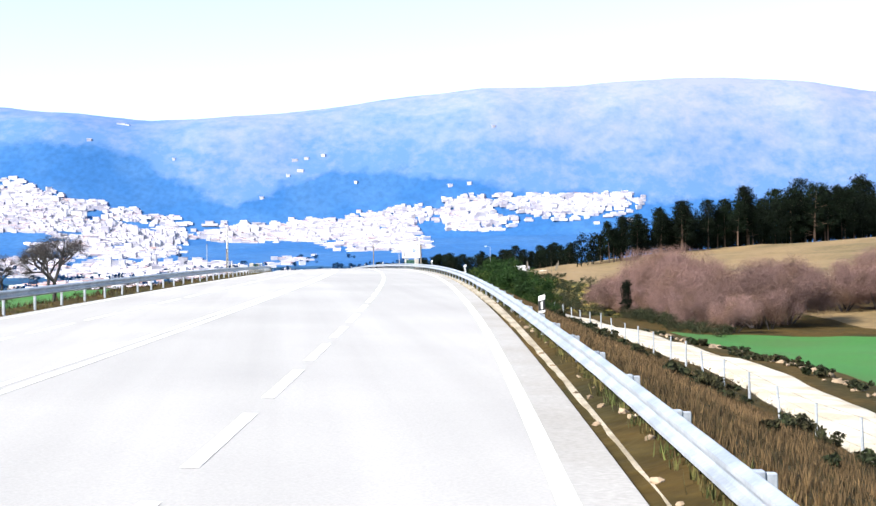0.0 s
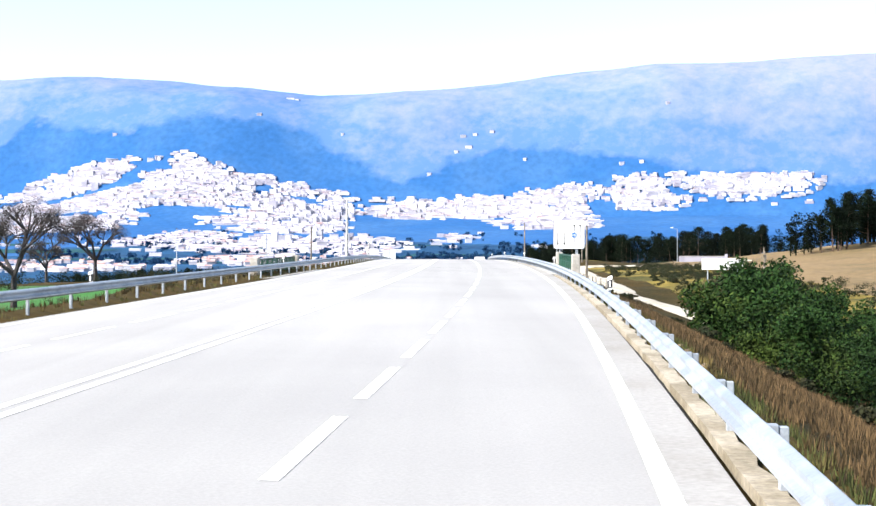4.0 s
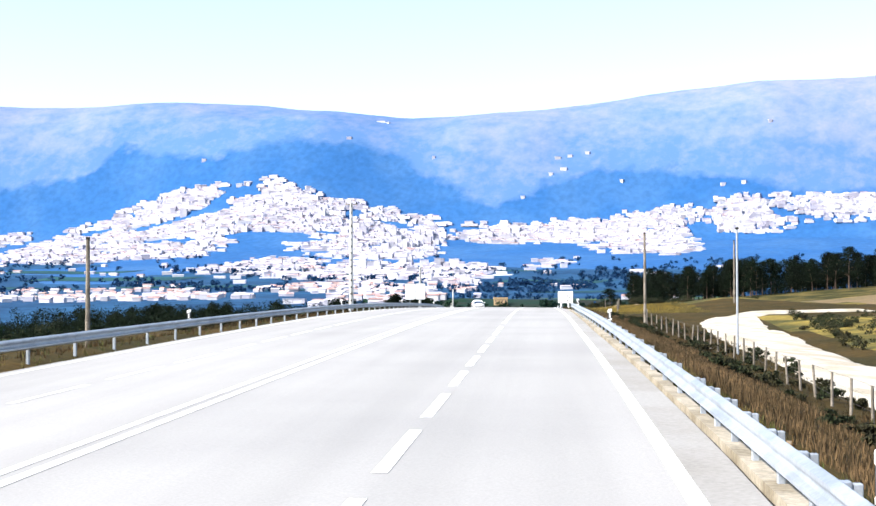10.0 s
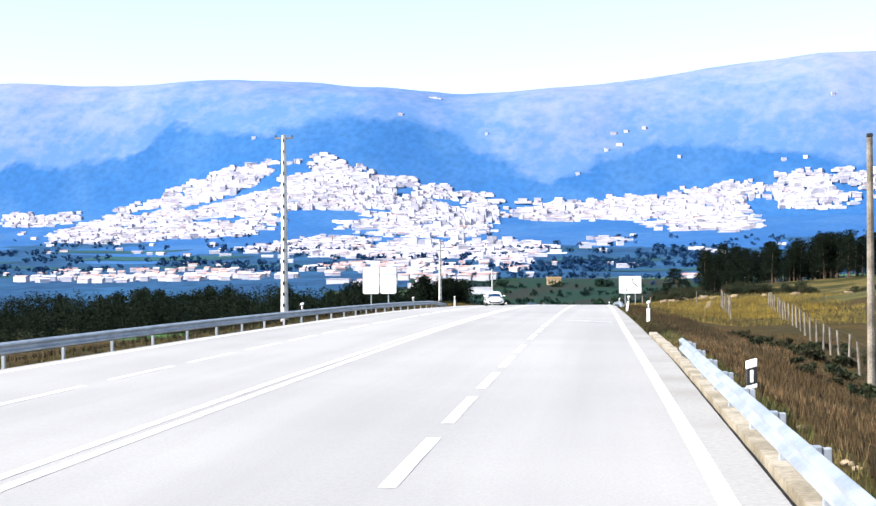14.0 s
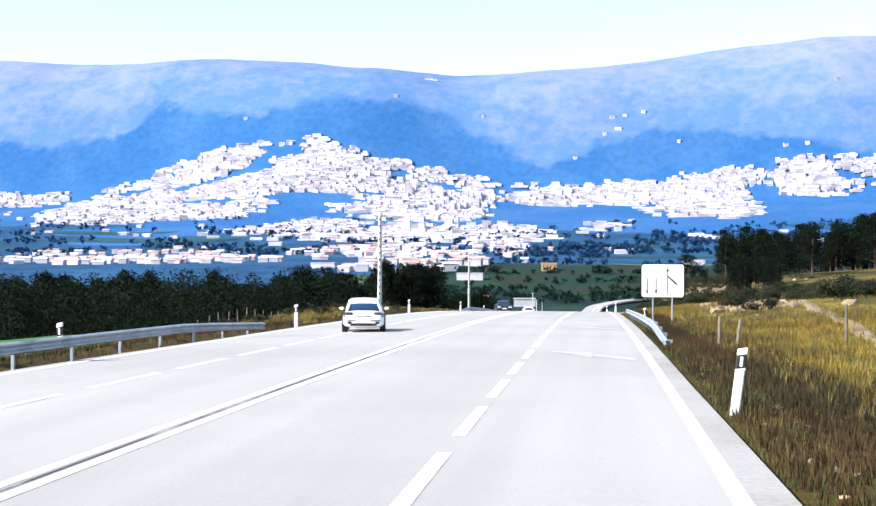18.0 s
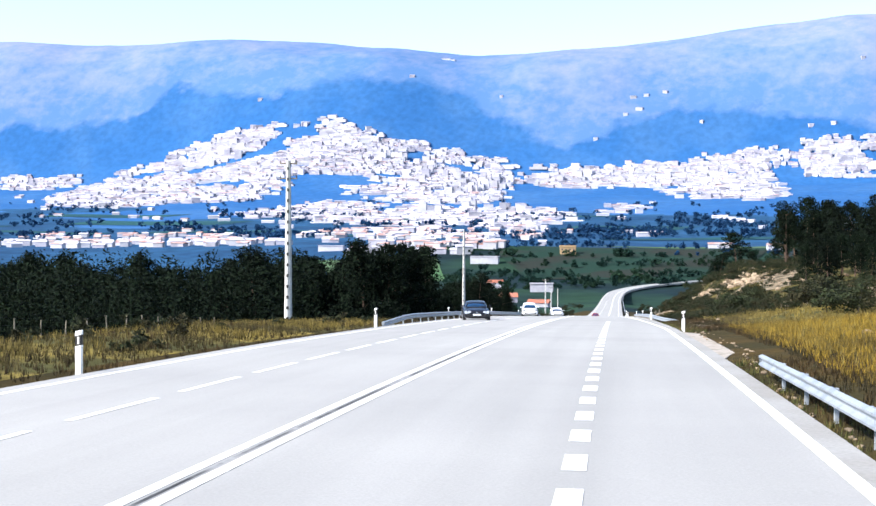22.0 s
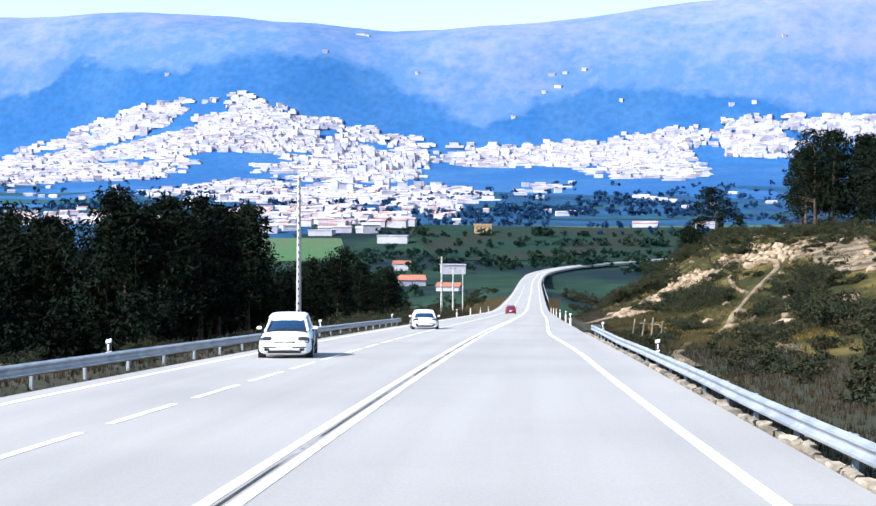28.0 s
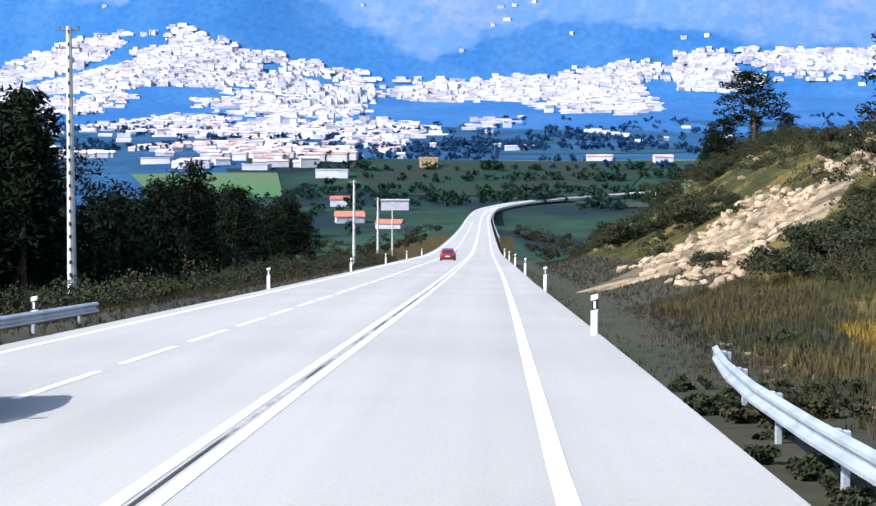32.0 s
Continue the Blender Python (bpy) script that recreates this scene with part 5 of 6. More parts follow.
spots += [(GROVE.uniform(150, 215), GROVE.uniform(24, 29), GROVE.uniform(0.4, 1.2)) for _ in range(60)]
spots += [(GROVE.uniform(205, 345), GROVE.uniform(11.5, 17.5), GROVE.uniform(0.12, 0.42)) for _ in range(150)]
spots += [(GROVE.uniform(225, 345), GROVE.uniform(26, 46), GROVE.uniform(0.3, 0.9)) for _ in range(170)]
spots += [(GROVE.uniform(415, 515), -GROVE.uniform(10, 22), GROVE.uniform(0.2, 0.6)) for _ in range(60)]
spots += [(GROVE.uniform(650, 880), -GROVE.uniform(10.5, 34), GROVE.uniform(0.6, 1.8)) for _ in range(330)]
spots += [(GROVE.uniform(180, 420), -GROVE.uniform(22, 60), GROVE.uniform(0.5, 1.6)) for _ in range(60)]
spots += [(GROVE.uniform(600, 800), 12 + 40 * GROVE.random(), GROVE.uniform(0.4, 1.2)) for _ in range(110)]
spots = [q for q in spots if clear(q[0], q[1])]
bush_mass("verge_bushes", "low dark bushes on banks, verges and field edges", spots, 71)
spots = [(GROVE.uniform(800, 1260), 14 + 100 * GROVE.random(), GROVE.uniform(1.2, 3.6)) for _ in range(260)]
spots += [(GROVE.uniform(880, 1260), -14 - 90 * GROVE.random(), GROVE.uniform(1.2, 3.2)) for _ in range(120)]
bush_mass("valley_thicket", "dark thickets in the hollow inside the bend", [q for q in spots if wobble(q[0], q[1], 40, 31.0) > -0.08], 72, leaf=0.5)
spots = [(GROVE.uniform(684, 790), 12.5 + 26 * GROVE.random(), GROVE.uniform(0.6, 1.5)) for _ in range(190)]
bush_mass("hill_scrub", "dense dark scrub covering the hillside", [q for q in spots if clear(q[0], q[1]) and not (672 < q[0] < 714 and 22 < q[1] < 28)], 73, leaf=0.14)

PS = random.Random(83)
spots = [(s, along(HILL_PATH, s) + PS.uniform(1.6, 7.0), PS.uniform(0.35, 0.9)) for s in (PS.uniform(633, 663) for _ in range(80))]
spots += [(PS.uniform(599, 613), PS.uniform(11.8, 15), PS.uniform(0.25, 0.6)) for _ in range(22)]
spots += [(PS.uniform(653, 672), PS.uniform(13, 18.2), PS.uniform(0.5, 1.0)) for _ in range(60)]
spots += [(PS.uniform(604, 648), PS.uniform(8.8, 13.5), PS.uniform(0.12, 0.3)) for _ in range(70)]
spots += [(PS.uniform(525, 632), PS.uniform(8.2, 17), PS.uniform(0.12, 0.5)) for _ in range(330)]
spots += [(PS.uniform(538, 640), PS.uniform(0.55, 3.0), PS.uniform(0.08, 0.24)) for _ in range(420)]
spots = [(q[0], q[1] + float(along(PAVE_R, q[0])) if q[1] < 4 else q[1], q[2]) for q in spots]
bush_mass("path_scrub", "dark low scrub beside the hill path", [q for q in spots if abs(q[1] - along(HILL_PATH, q[0])) > 1.2], 84, leaf=0.10)


def bare_oak(m, seed, height, label):
    """A leafless oak: trunk, forking limbs and a mist of fine twigs."""
    rnd = random.Random(seed)
    root = empty("bare_oak", m, label, "oak tree", "bare oaks")
    bm, tips = bmesh.new(), []

    def grow(p, d, r, length, depth):
        q = p + d * length
        tube(bm, p, q, r, r * 0.7, 5 if depth < 3 else 4)
        if depth == 4:
            tips.append(q)
            return
        for _ in range(3 if depth else 4):
            e = (d + Vector((rnd.gauss(0, 1), rnd.gauss(0, 1), rnd.gauss(0.15, 0.5))).normalized() * 0.85).normalized()
            grow(q, e, r * 0.62, length * rnd.uniform(0.62, 0.85), depth + 1)
    grow(Vector((0, 0, -0.4)), Vector((0, 0, 1)), height * 0.027, height * 0.25, 0)
    part("trunk", bm, M_OAK, root)
    v, f = leaf_cards(rnd, [(t.x, t.y, t.z, height * 0.07, height * 0.07) for t in tips], 40, height * 0.07, 0.05)
    mesh_part("crown", v, f, M_OAK, root)


bare_oak(rest(312, -53.5), 61, 14.5, "leafless oak on the green field")
bare_oak(rest(216, -38.5), 62, 13.5, "leafless oak beside the green field")
bare_oak(rest(330, -66), 63, 12.0, "leafless oak behind the field")


# ---- rocks ----
def rock_heap(name, label, spots, seed):
    """Broken pale stones bedded in a slope: s, u, size."""
    rnd = random.Random(seed)
    ico = bmesh.new()
    bmesh.ops.create_icosphere(ico, subdivisions=1, radius=1.0)
    base = [v.co.copy() for v in ico.verts]
    tri = [tuple(v.index for v in f.verts) for f in ico.faces]
    ico.free()
    verts, faces = [], []
    for s, u, k in spots:
        c = ground_at(s, u) + Vector((0, 0, k * 0.12))
        e = Euler((rnd.uniform(-0.5, 0.5), rnd.uniform(-0.5, 0.5), rnd.uniform(0, 6.28))).to_matrix()
        sx, sy, sz = k * rnd.uniform(0.7, 1.3), k * rnd.uniform(0.5, 1.0), k * rnd.uniform(0.35, 0.7)
        n = len(verts)
        for v in base:
            w = v * rnd.uniform(0.75, 1.2)
            verts.append(c + e @ Vector((w.x * sx, w.y * sy, w.z * sz)))
        faces += [tuple(n + i for i in t) for t in tri]
    return tagged(mesh_part(name, verts, faces, M_ROCK), label, "rocks", kind="stuff")


RK = random.Random(77)
face_spots = []
for _ in range(560):
    a, b = RK.random() ** 0.9, RK.random()
    face_spots.append((666 + 30 * a + b * (38 - 20 * a), 10.6 + 10.2 * a + RK.uniform(-0.6, 0.6), RK.uniform(0.12, 0.55)))
face_spots += [(RK.uniform(676, 712), RK.uniform(22.5, 28), RK.uniform(0.2, 0.8)) for _ in range(120)]
rock_heap("rock_outcrop", "pale broken rock face in the road cutting", face_spots, 1)
rock_heap("boulders", "pale boulders tumbled on the mossy bank", [(RK.uniform(446, 480), RK.uniform(13.5, 19), RK.uniform(0.15, 0.5)) for _ in range(110)], 2)
rock_heap("scattered_stones", "pale stones scattered over the scrubby hill", [(RK.uniform(430, 800), RK.uniform(14, 48), RK.uniform(0.15, 0.8)) for _ in range(260)], 3)
rock_heap("field_edge_stones", "pale stones along the edge of the green field", [(RK.uniform(40, 113), 24.2 + RK.gauss(0.4, 0.35), RK.uniform(0.08, 0.32)) for _ in range(150)], 8)
rock_heap("track_bank_stones", "pale broken stones on the bank below the shrubs", [(RK.uniform(106, 132), 18.6 + RK.gauss(0, 0.8), RK.uniform(0.1, 0.4)) for _ in range(130)], 9)
rock_heap("verge_stones", "small pale stones along the gutter", [(RK.uniform(-10, 650), 8.02 + RK.random() * 0.7, RK.uniform(0.03, 0.10)) for _ in range(900)], 4)
M_BANK = mat("quarried_bank", (0.20, 0.155, 0.10), 0.95, vary=0.35, scale=0.35, fine=2.2, second=(0.055, 0.042, 0.022), mix=(0.42, 0.6), bump=0.15, coord="World")
face = mesh_part("cut_face", *ground_strip([(682, 11.5), (688, 13.5), (696, 16.5), (704, 20.5)], 7.0, 0.12, 13), M_BANK, smooth=True)
tagged(face, "bare sandy face of the road cutting", "cut bank", kind="structure")

for points, half, lab in (([(673, 26.6), (679, 28.0), (685, 30.5), (690, 34)], 1.7, "pale sandy clearing at the top of the hill"),
                          ([(626, 14.4), (634, 16.3), (641, 18.0)], 0.8, "sandy worn ground beside the hill path"),
                          ([(651, 27.2), (662, 28.2), (674, 30.0), (686, 32.5), (696, 35)], 2.8, "wide pale sandy ground on top of the hill"),
                          ([(648, 21.3), (634, 18.9), (620, 16.3), (604, 13.8), (590, 12.2)], 0.4, "pale washed-out gully down the hillside"),
                          ([(337, 8.9), (342, 9.1), (347, 8.8)], 0.55, "pale bare gravel in the mossy verge"),
                          ([(613, 13.2), (618, 14.2), (623, 15.6)], 0.35, "narrow bare strip on the scrubby hill")):
    tagged(mesh_part("bare_patch", *ground_strip(points, half, 0.05, 15, 1.0), M_BANK, smooth=True), lab, "bare earth", kind="structure")
patch = mesh_part("bare_patch", *ground_strip([(504.5, 9.4), (508, 8.9), (511, 8.7), (514, 8.9)], 0.55, 0.05, 17), M_BANK, smooth=True)
tagged(patch, "bare sandy patch in the brown verge", "bare earth", kind="structure")
rock_heap("hilltop_stones", "pale weathered stones at the top of the hill path", [(RK.uniform(655, 700), RK.uniform(22.5, 33), RK.uniform(0.12, 0.5)) for _ in range(120)], 7)
rock_heap("verge_slabs", "pale flat stones bedded in the brown verge", [(RK.uniform(500, 530), RK.uniform(8.6, 11.0), RK.uniform(0.06, 0.2)) for _ in range(30)], 6)


# ---- grass ----
def grass(name, label, material, areas, seed, blade=0.24):
    """Upright tufts of three blades each; areas: s0, s1, u0, u1, how many."""
    rnd = random.Random(seed)
    verts, faces = [], []
    for s0, s1, u0, u1, count in areas:
        for _ in range(count):
            s, u = rnd.uniform(s0, s1), rnd.uniform(u0, u1)
            if 466 < s < 495 and 7.5 < u < 9.5 or 618 < s < 700 and abs(u - along(HILL_PATH, s)) < 0.4:
                continue
            p = ground_at(s, u)
            for _ in range(6):
                a, h = rnd.uniform(0, 6.28), blade * rnd.uniform(0.5, 1.4)
                o = Vector((math.cos(a), math.sin(a), 0))
                lean = Vector((rnd.uniform(-0.4, 0.4), rnd.uniform(-0.4, 0.4), 1)) * h
                k = len(verts)
                q = p + o * rnd.uniform(0, 0.12)
                side = Vector((-o.y, o.x, 0)) * 0.014
                verts += [q - side - Vector((0, 0, 0.05)), q + side - Vector((0, 0, 0.05)), q + lean]
                faces.append((k, k + 1, k + 2))
    return tagged(mesh_part(name, verts, faces, material), label, "grass", kind="stuff")


grass("dry_grass", "dry brown grass on verges and embankment", M_DRY, [(-5, 350, 8.5, 12, 4000), (-5, 160, 14, 20, 5000), (190, 350, 11, 18, 5000), (330, 420, 7.9, 11, 9000), (420, 540, 8.2, 10.5, 4000), (-5, 420, -13, -8.4, 9000), (410, 520, -22, -7.6, 9000)], 21, 0.17)
M_OLIVE = mat("dark_verge_grass", (0.030, 0.020, 0.008), 0.95, vary=0.3, scale=0.15, fine=3, second=(0.014, 0.013, 0.006), mix=(0.40, 0.60), island=0.5, coord="World")
grass("verge_grass", "dark olive-brown grass on the verge of the cutting", M_OLIVE, [(540, 668, 6.8, 12.5, 9000), (640, 790, 5.6, 12, 5000), (515, 790, -15, -7.6, 13000)], 26, 0.16)
grass("tan_grass", "tan dry grass on the embankment below the barrier", M_TAN, [(-5, 165, 8.9, 14.5, 15000), (-5, 160, 14.5, 18, 5000), (185, 350, 8.9, 13.5, 12000)], 27, 0.15)
M_MOSS = mat("yellow_moss_grass", (0.185, 0.140, 0.030), 0.95, vary=0.3, scale=0.2, fine=5, second=(0.060, 0.048, 0.016), mix=(0.40, 0.58), island=0.35, coord="World")
M_HILLGRASS = mat("rough_hill_grass", (0.064, 0.050, 0.015), 0.95, vary=0.3, scale=0.16, fine=5, second=(0.028, 0.030, 0.011), mix=(0.42, 0.6), island=0.35, coord="World")
grass("hill_grass", "olive rough grass on the scrubby hill", M_HILLGRASS, [(590, 640, 10.5, 36, 5000), (600, 668, 8.5, 20, 11000), (660, 800, 12, 40, 5000)], 25, 0.24)
grass("heath_grass", "yellow-green rough grass on the hill", M_MOSS, [(360, 430, 9.5, 24, 6000), (420, 545, 10.2, 34, 10000), (408, 525, -24, -9, 9000)], 22, 0.26)
M_YELLOWMOSS = mat("bright_yellow_moss", (0.19, 0.125, 0.014), 0.95, vary=0.3, scale=0.3, fine=5, second=(0.09, 0.062, 0.012), island=0.35, coord="World")
grass("moss_patch", "bright yellow moss and grass on the banks", M_YELLOWMOSS, [(458, 500, 9.8, 18, 5000), (372, 430, 10.5, 22, 4500), (630, 650, 11.0, 14.2, 2600), (634, 646, 10.6, 12.6, 1400), (598, 630, 12.6, 16.5, 500), (655, 668, 24, 26, 500)], 29, 0.22)
M_GUTTERWEED = mat("gutter_weeds", (0.045, 0.055, 0.014), 0.95, vary=0.3, scale=0.6, fine=6, second=(0.10, 0.075, 0.025), island=0.4, coord="World")
grass("gutter_weeds", "green weeds under the crash barrier", M_GUTTERWEED, [(-5, 60, 8.36, 8.95, 1500), (60, 162, 8.24, 8.8, 2200), (182, 330, 8.02, 8.7, 3200), (335, 400, 7.6, 8.6, 1500), (400, 545, 7.6, 8.8, 2200), (536, 645, 7.0, 8.8, 700), (-5, 411, -8.9, -7.7, 1500)], 23, 0.13)


# ---- cars ----
def car_paint(name, color):
    m = mat(name, color, 0.25, vary=0.03, scale=0.6, fine=6, spec=0.4)
    m.node_tree.nodes["Principled BSDF"].inputs["Coat Weight"].default_value = 0.25
    return m


M_TYRE = mat("tyre_rubber", (0.018, 0.018, 0.018), 0.85, vary=0.15)
M_GLASS = mat("dark_window_glass", (0.010, 0.035, 0.085), 0.08, vary=0.05, spec=0.35)
M_LAMP = mat("headlamp_glass", (0.50, 0.53, 0.58), 0.12, vary=0.04, spec=0.8)
M_RED = mat("tail_lamp", (0.5, 0.02, 0.02), 0.2, vary=0.05)


def loft(rings):
    """Skin over rings of equal point counts."""
    bm = bmesh.new()
    vs = [[bm.verts.new(p) for p in r] for r in rings]
    n = len(rings[0])
    for a, b in zip(vs, vs[1:]):
        for i in range(n):
            bm.faces.new((a[i], a[(i + 1) % n], b[(i + 1) % n], b[i]))
    bm.faces.new(vs[0])
    bm.faces.new(vs[-1])
    bmesh.ops.recalc_face_normals(bm, faces=bm.faces)
    return bm


def car(m, label, paint_mat, length=4.1, width=1.72, height=1.43, boot=False, hood=0.92, grille="slot"):
    """A car that faces -y: body, cabin with glass, wheels, lamps, mirrors, bumper, plate."""
    root = empty("car", m, label, "car", "cars on the road")
    L, W, H = length, width, height

    def oval(y, w, z0, z1, power=3.0, n=20, lean=0.0):
        """A rounded-off cross-section; lean narrows it towards the top."""
        out = []
        for k in range(n):
            a = 2 * math.pi * (k + 0.5) / n
            c, s = math.cos(a), math.sin(a)
            z = math.copysign(abs(s) ** (2 / power), s)
            out.append((w * math.copysign(abs(c) ** (2 / power), c) * (1 - lean * max(0, z)), y, (z0 + z1) / 2 + z * (z1 - z0) / 2))
        return out
    h = W / 2
    tail = hood + (0.06 if boot else 0.03)
    stations = [(-L / 2 - 0.03, h * 0.62, 0.34, 0.58), (-L / 2 + 0.02, h * 0.84, 0.24, 0.68), (-L / 2 + 0.18, h * 0.95, 0.19, 0.74), (-L / 2 + 0.5, h * 0.99, 0.17, 0.82), (-L * 0.24, h, 0.17, hood), (-L * 0.1, h, 0.17, hood + 0.02),
                (L * 0.1, h, 0.17, hood + 0.03), (L * 0.3, h, 0.17, hood + 0.03), (L / 2 - 0.35, h * 0.98, 0.18, tail), (L / 2 - 0.1, h * 0.92, 0.24, tail - 0.05), (L / 2, h * 0.78, 0.34, tail - 0.2)]
    body = part("body", loft([oval(y, w, a, b, 3.6, 24, 0.06) for y, w, a, b in stations]), paint_mat, root, smooth=True)
    back = L * 0.28 if boot else L / 2 - 0.25
    front_top = hood + (H - hood) * 0.60
    glass = [(-L * 0.26, h * 0.80, hood - 0.2, hood + 0.0), (-L * 0.10, h * 0.84, hood - 0.25, front_top), (L * 0.03, h * 0.84, hood - 0.25, H - 0.05), (L * 0.2, h * 0.83, hood - 0.25, H - 0.06), (back - 0.1, h * 0.80, hood - 0.25, H - 0.14), (back + (0.42 if boot else 0.16), h * 0.76, hood - 0.2, hood + 0.03)]
    part("cabin_glass", loft([oval(y, w, a, b, 4.0, 24, 0.22) for y, w, a, b in glass]), M_GLASS, root, "dark window glass", smooth=True)
    top = [(-L * 0.105, h * 0.52, front_top - 0.05, front_top + 0.005), (-L * 0.085, h * 0.66, front_top - 0.06, front_top + 0.05), (L * 0.0, h * 0.71, H - 0.20, H - 0.03), (L * 0.12, h * 0.72, H - 0.18, H), (L * 0.22, h * 0.71, H - 0.2, H - 0.02), (back - 0.12, h * 0.66, H - 0.24, H - 0.10), (back - 0.02, h * 0.5, H - 0.22, H - 0.17)]
    roof = part("roof", loft([oval(y, w, a, b, 2.8, 20, 0.05) for y, w, a, b in top]), paint_mat, root, smooth=True)
    for sx in (-1, 1):
        for p, q, r in (((sx * h * 0.80, -L * 0.255, hood - 0.02), (sx * h * 0.66, -L * 0.095, front_top + 0.0), 0.045), ((sx * h * 0.84, L * 0.08, hood), (sx * h * 0.70, L * 0.08, H - 0.10), 0.045), ((sx * h * 0.78, back + (0.3 if boot else 0.08), hood - 0.02), (sx * h * 0.60, back - 0.12, H - 0.14), 0.05)):
            part("pillar", tube(bmesh.new(), p, q, r, r * 0.9, 6), paint_mat, root)
        mirror = part("mirror", box(bmesh.new(), sx * (h + 0.06) - 0.085, sx * (h + 0.06) + 0.085, -L * 0.17, -L * 0.17 + 0.10, hood + 0.01, hood + 0.12, 0.03), paint_mat, root)
        part("mirror_foot", box(bmesh.new(), sx * (h - 0.03) - 0.03, sx * (h - 0.03) + 0.03, -L * 0.17 + 0.02, -L * 0.17 + 0.08, hood - 0.05, hood + 0.03, 0.01), M_TRIM, mirror, "black foot")
        for y in (-L * 0.16, L * 0.085, L * 0.30):
            part("door_seam", box(bmesh.new(), sx * h * 0.985 - 0.012, sx * h * 0.985 + 0.012, y - 0.008, y + 0.008, 0.32, hood - 0.06), M_TRIM, root, "dark shut line")
        part("side_moulding", box(bmesh.new(), sx * (h - 0.005) - 0.014, sx * (h - 0.005) + 0.014, -L * 0.21, L * 0.21, 0.47, 0.53, 0.004), M_TRIM, root, "black rubbing strip")
        part("wheel_arch", tube(bmesh.new(), (sx * (h - 0.18), -L * 0.315, 0.33), (sx * (h + 0.004), -L * 0.315, 0.33), 0.36, 0.36, 24), M_TRIM, root, "dark wheel arch")
        part("wheel_arch", tube(bmesh.new(), (sx * (h - 0.18), L * 0.31, 0.33), (sx * (h + 0.004), L * 0.31, 0.33), 0.36, 0.36, 24), M_TRIM, root, "dark wheel arch")
        if grille == "round":
            for k in (-0.105, 0.105):
                part("headlamp", tube(bmesh.new(), (sx * h * 0.68 + k, -L / 2 + 0.25, 0.62), (sx * h * 0.68 + k, -L / 2 - 0.02, 0.62), 0.10, 0.105, 16), M_LAMP, root, "round clear headlamp")
        else:
            part("lamp_bezel", loft([oval(-L / 2 + 0.035, 0.09, 0.60, 0.69, 2.6, 12), oval(-L / 2 + 0.085, 0.20, 0.565, 0.73, 2.6, 12), oval(-L / 2 + 0.30, 0.215, 0.58, 0.785, 2.6, 12)]), M_TRIM, root, "black lamp surround").matrix_basis = pose(sx * h * 0.66, 0.012, 0)
            part("headlamp", loft([oval(-L / 2 + 0.03, 0.06, 0.62, 0.67, 2.4, 12), oval(-L / 2 + 0.08, 0.17, 0.585, 0.71, 2.4, 12), oval(-L / 2 + 0.30, 0.19, 0.60, 0.765, 2.4, 12)]), M_LAMP, root, "clear headlamp").matrix_basis = pose(sx * h * 0.66, 0, 0)
        part("fog_lamp", box(bmesh.new(), sx * h * 0.64 - 0.09, sx * h * 0.64 + 0.09, -L / 2 - 0.06, -L / 2 + 0.12, 0.34, 0.45, 0.02), M_TRIM, root)
        part("tail_lamp", box(bmesh.new(), sx * h * 0.74 - 0.12, sx * h * 0.74 + 0.12, L / 2 - 0.16, L / 2 - 0.02, 0.66, 0.84, 0.03), M_RED, root, "red tail lamp")
        part("sill", box(bmesh.new(), sx * h * 0.97 - 0.03, sx * h * 0.97 + 0.03, -L * 0.25, L * 0.25, 0.17, 0.25, 0.01), M_TRIM, root)
        for y in (-L * 0.315, L * 0.31):
            bm = bmesh.new()
            tube(bm, (sx * (h - 0.21), y, 0.31), (sx * (h + 0.012), y, 0.31), 0.31, 0.31, 22)
            wheel = part("wheel", bm, M_TYRE, root, "black tyre")
            bm = bmesh.new()
            tube(bm, (sx * (h - 0.02), y, 0.31), (sx * (h + 0.02), y, 0.31), 0.20, 0.18, 14)
            part("rim", bm, M_POST, wheel, "grey alloy rim")
    part("bumper", box(bmesh.new(), -h * 0.83, h * 0.83, -L / 2 - 0.05, -L / 2 + 0.10, 0.27, 0.50, 0.05), paint_mat, root)
    part("lower_grille", box(bmesh.new(), -h * 0.62, h * 0.62, -L / 2 - 0.058, -L / 2 + 0.05, 0.28, 0.385, 0.02), M_TRIM, root)
    part("bumper_strip", box(bmesh.new(), -h * 0.80, h * 0.80, -L / 2 - 0.062, -L / 2 + 0.04, 0.455, 0.49, 0.01), M_TRIM, root, "black rubber strip")
    part("grille", box(bmesh.new(), -h * 0.40, h * 0.40, -L / 2 - 0.014, -L / 2 + 0.08, 0.575, 0.655, 0.014), M_TRIM, root)
    part("badge", tube(bmesh.new(), (0, -L / 2 - 0.022, 0.615), (0, -L / 2 - 0.008, 0.615), 0.045, 0.045, 14), M_POST, root, "plain metal disc")
    part("cowl", box(bmesh.new(), -h * 0.74, h * 0.74, -L * 0.262, -L * 0.225, hood - 0.03, hood + 0.022, 0.01), M_TRIM, root, "black cowl under the windscreen")
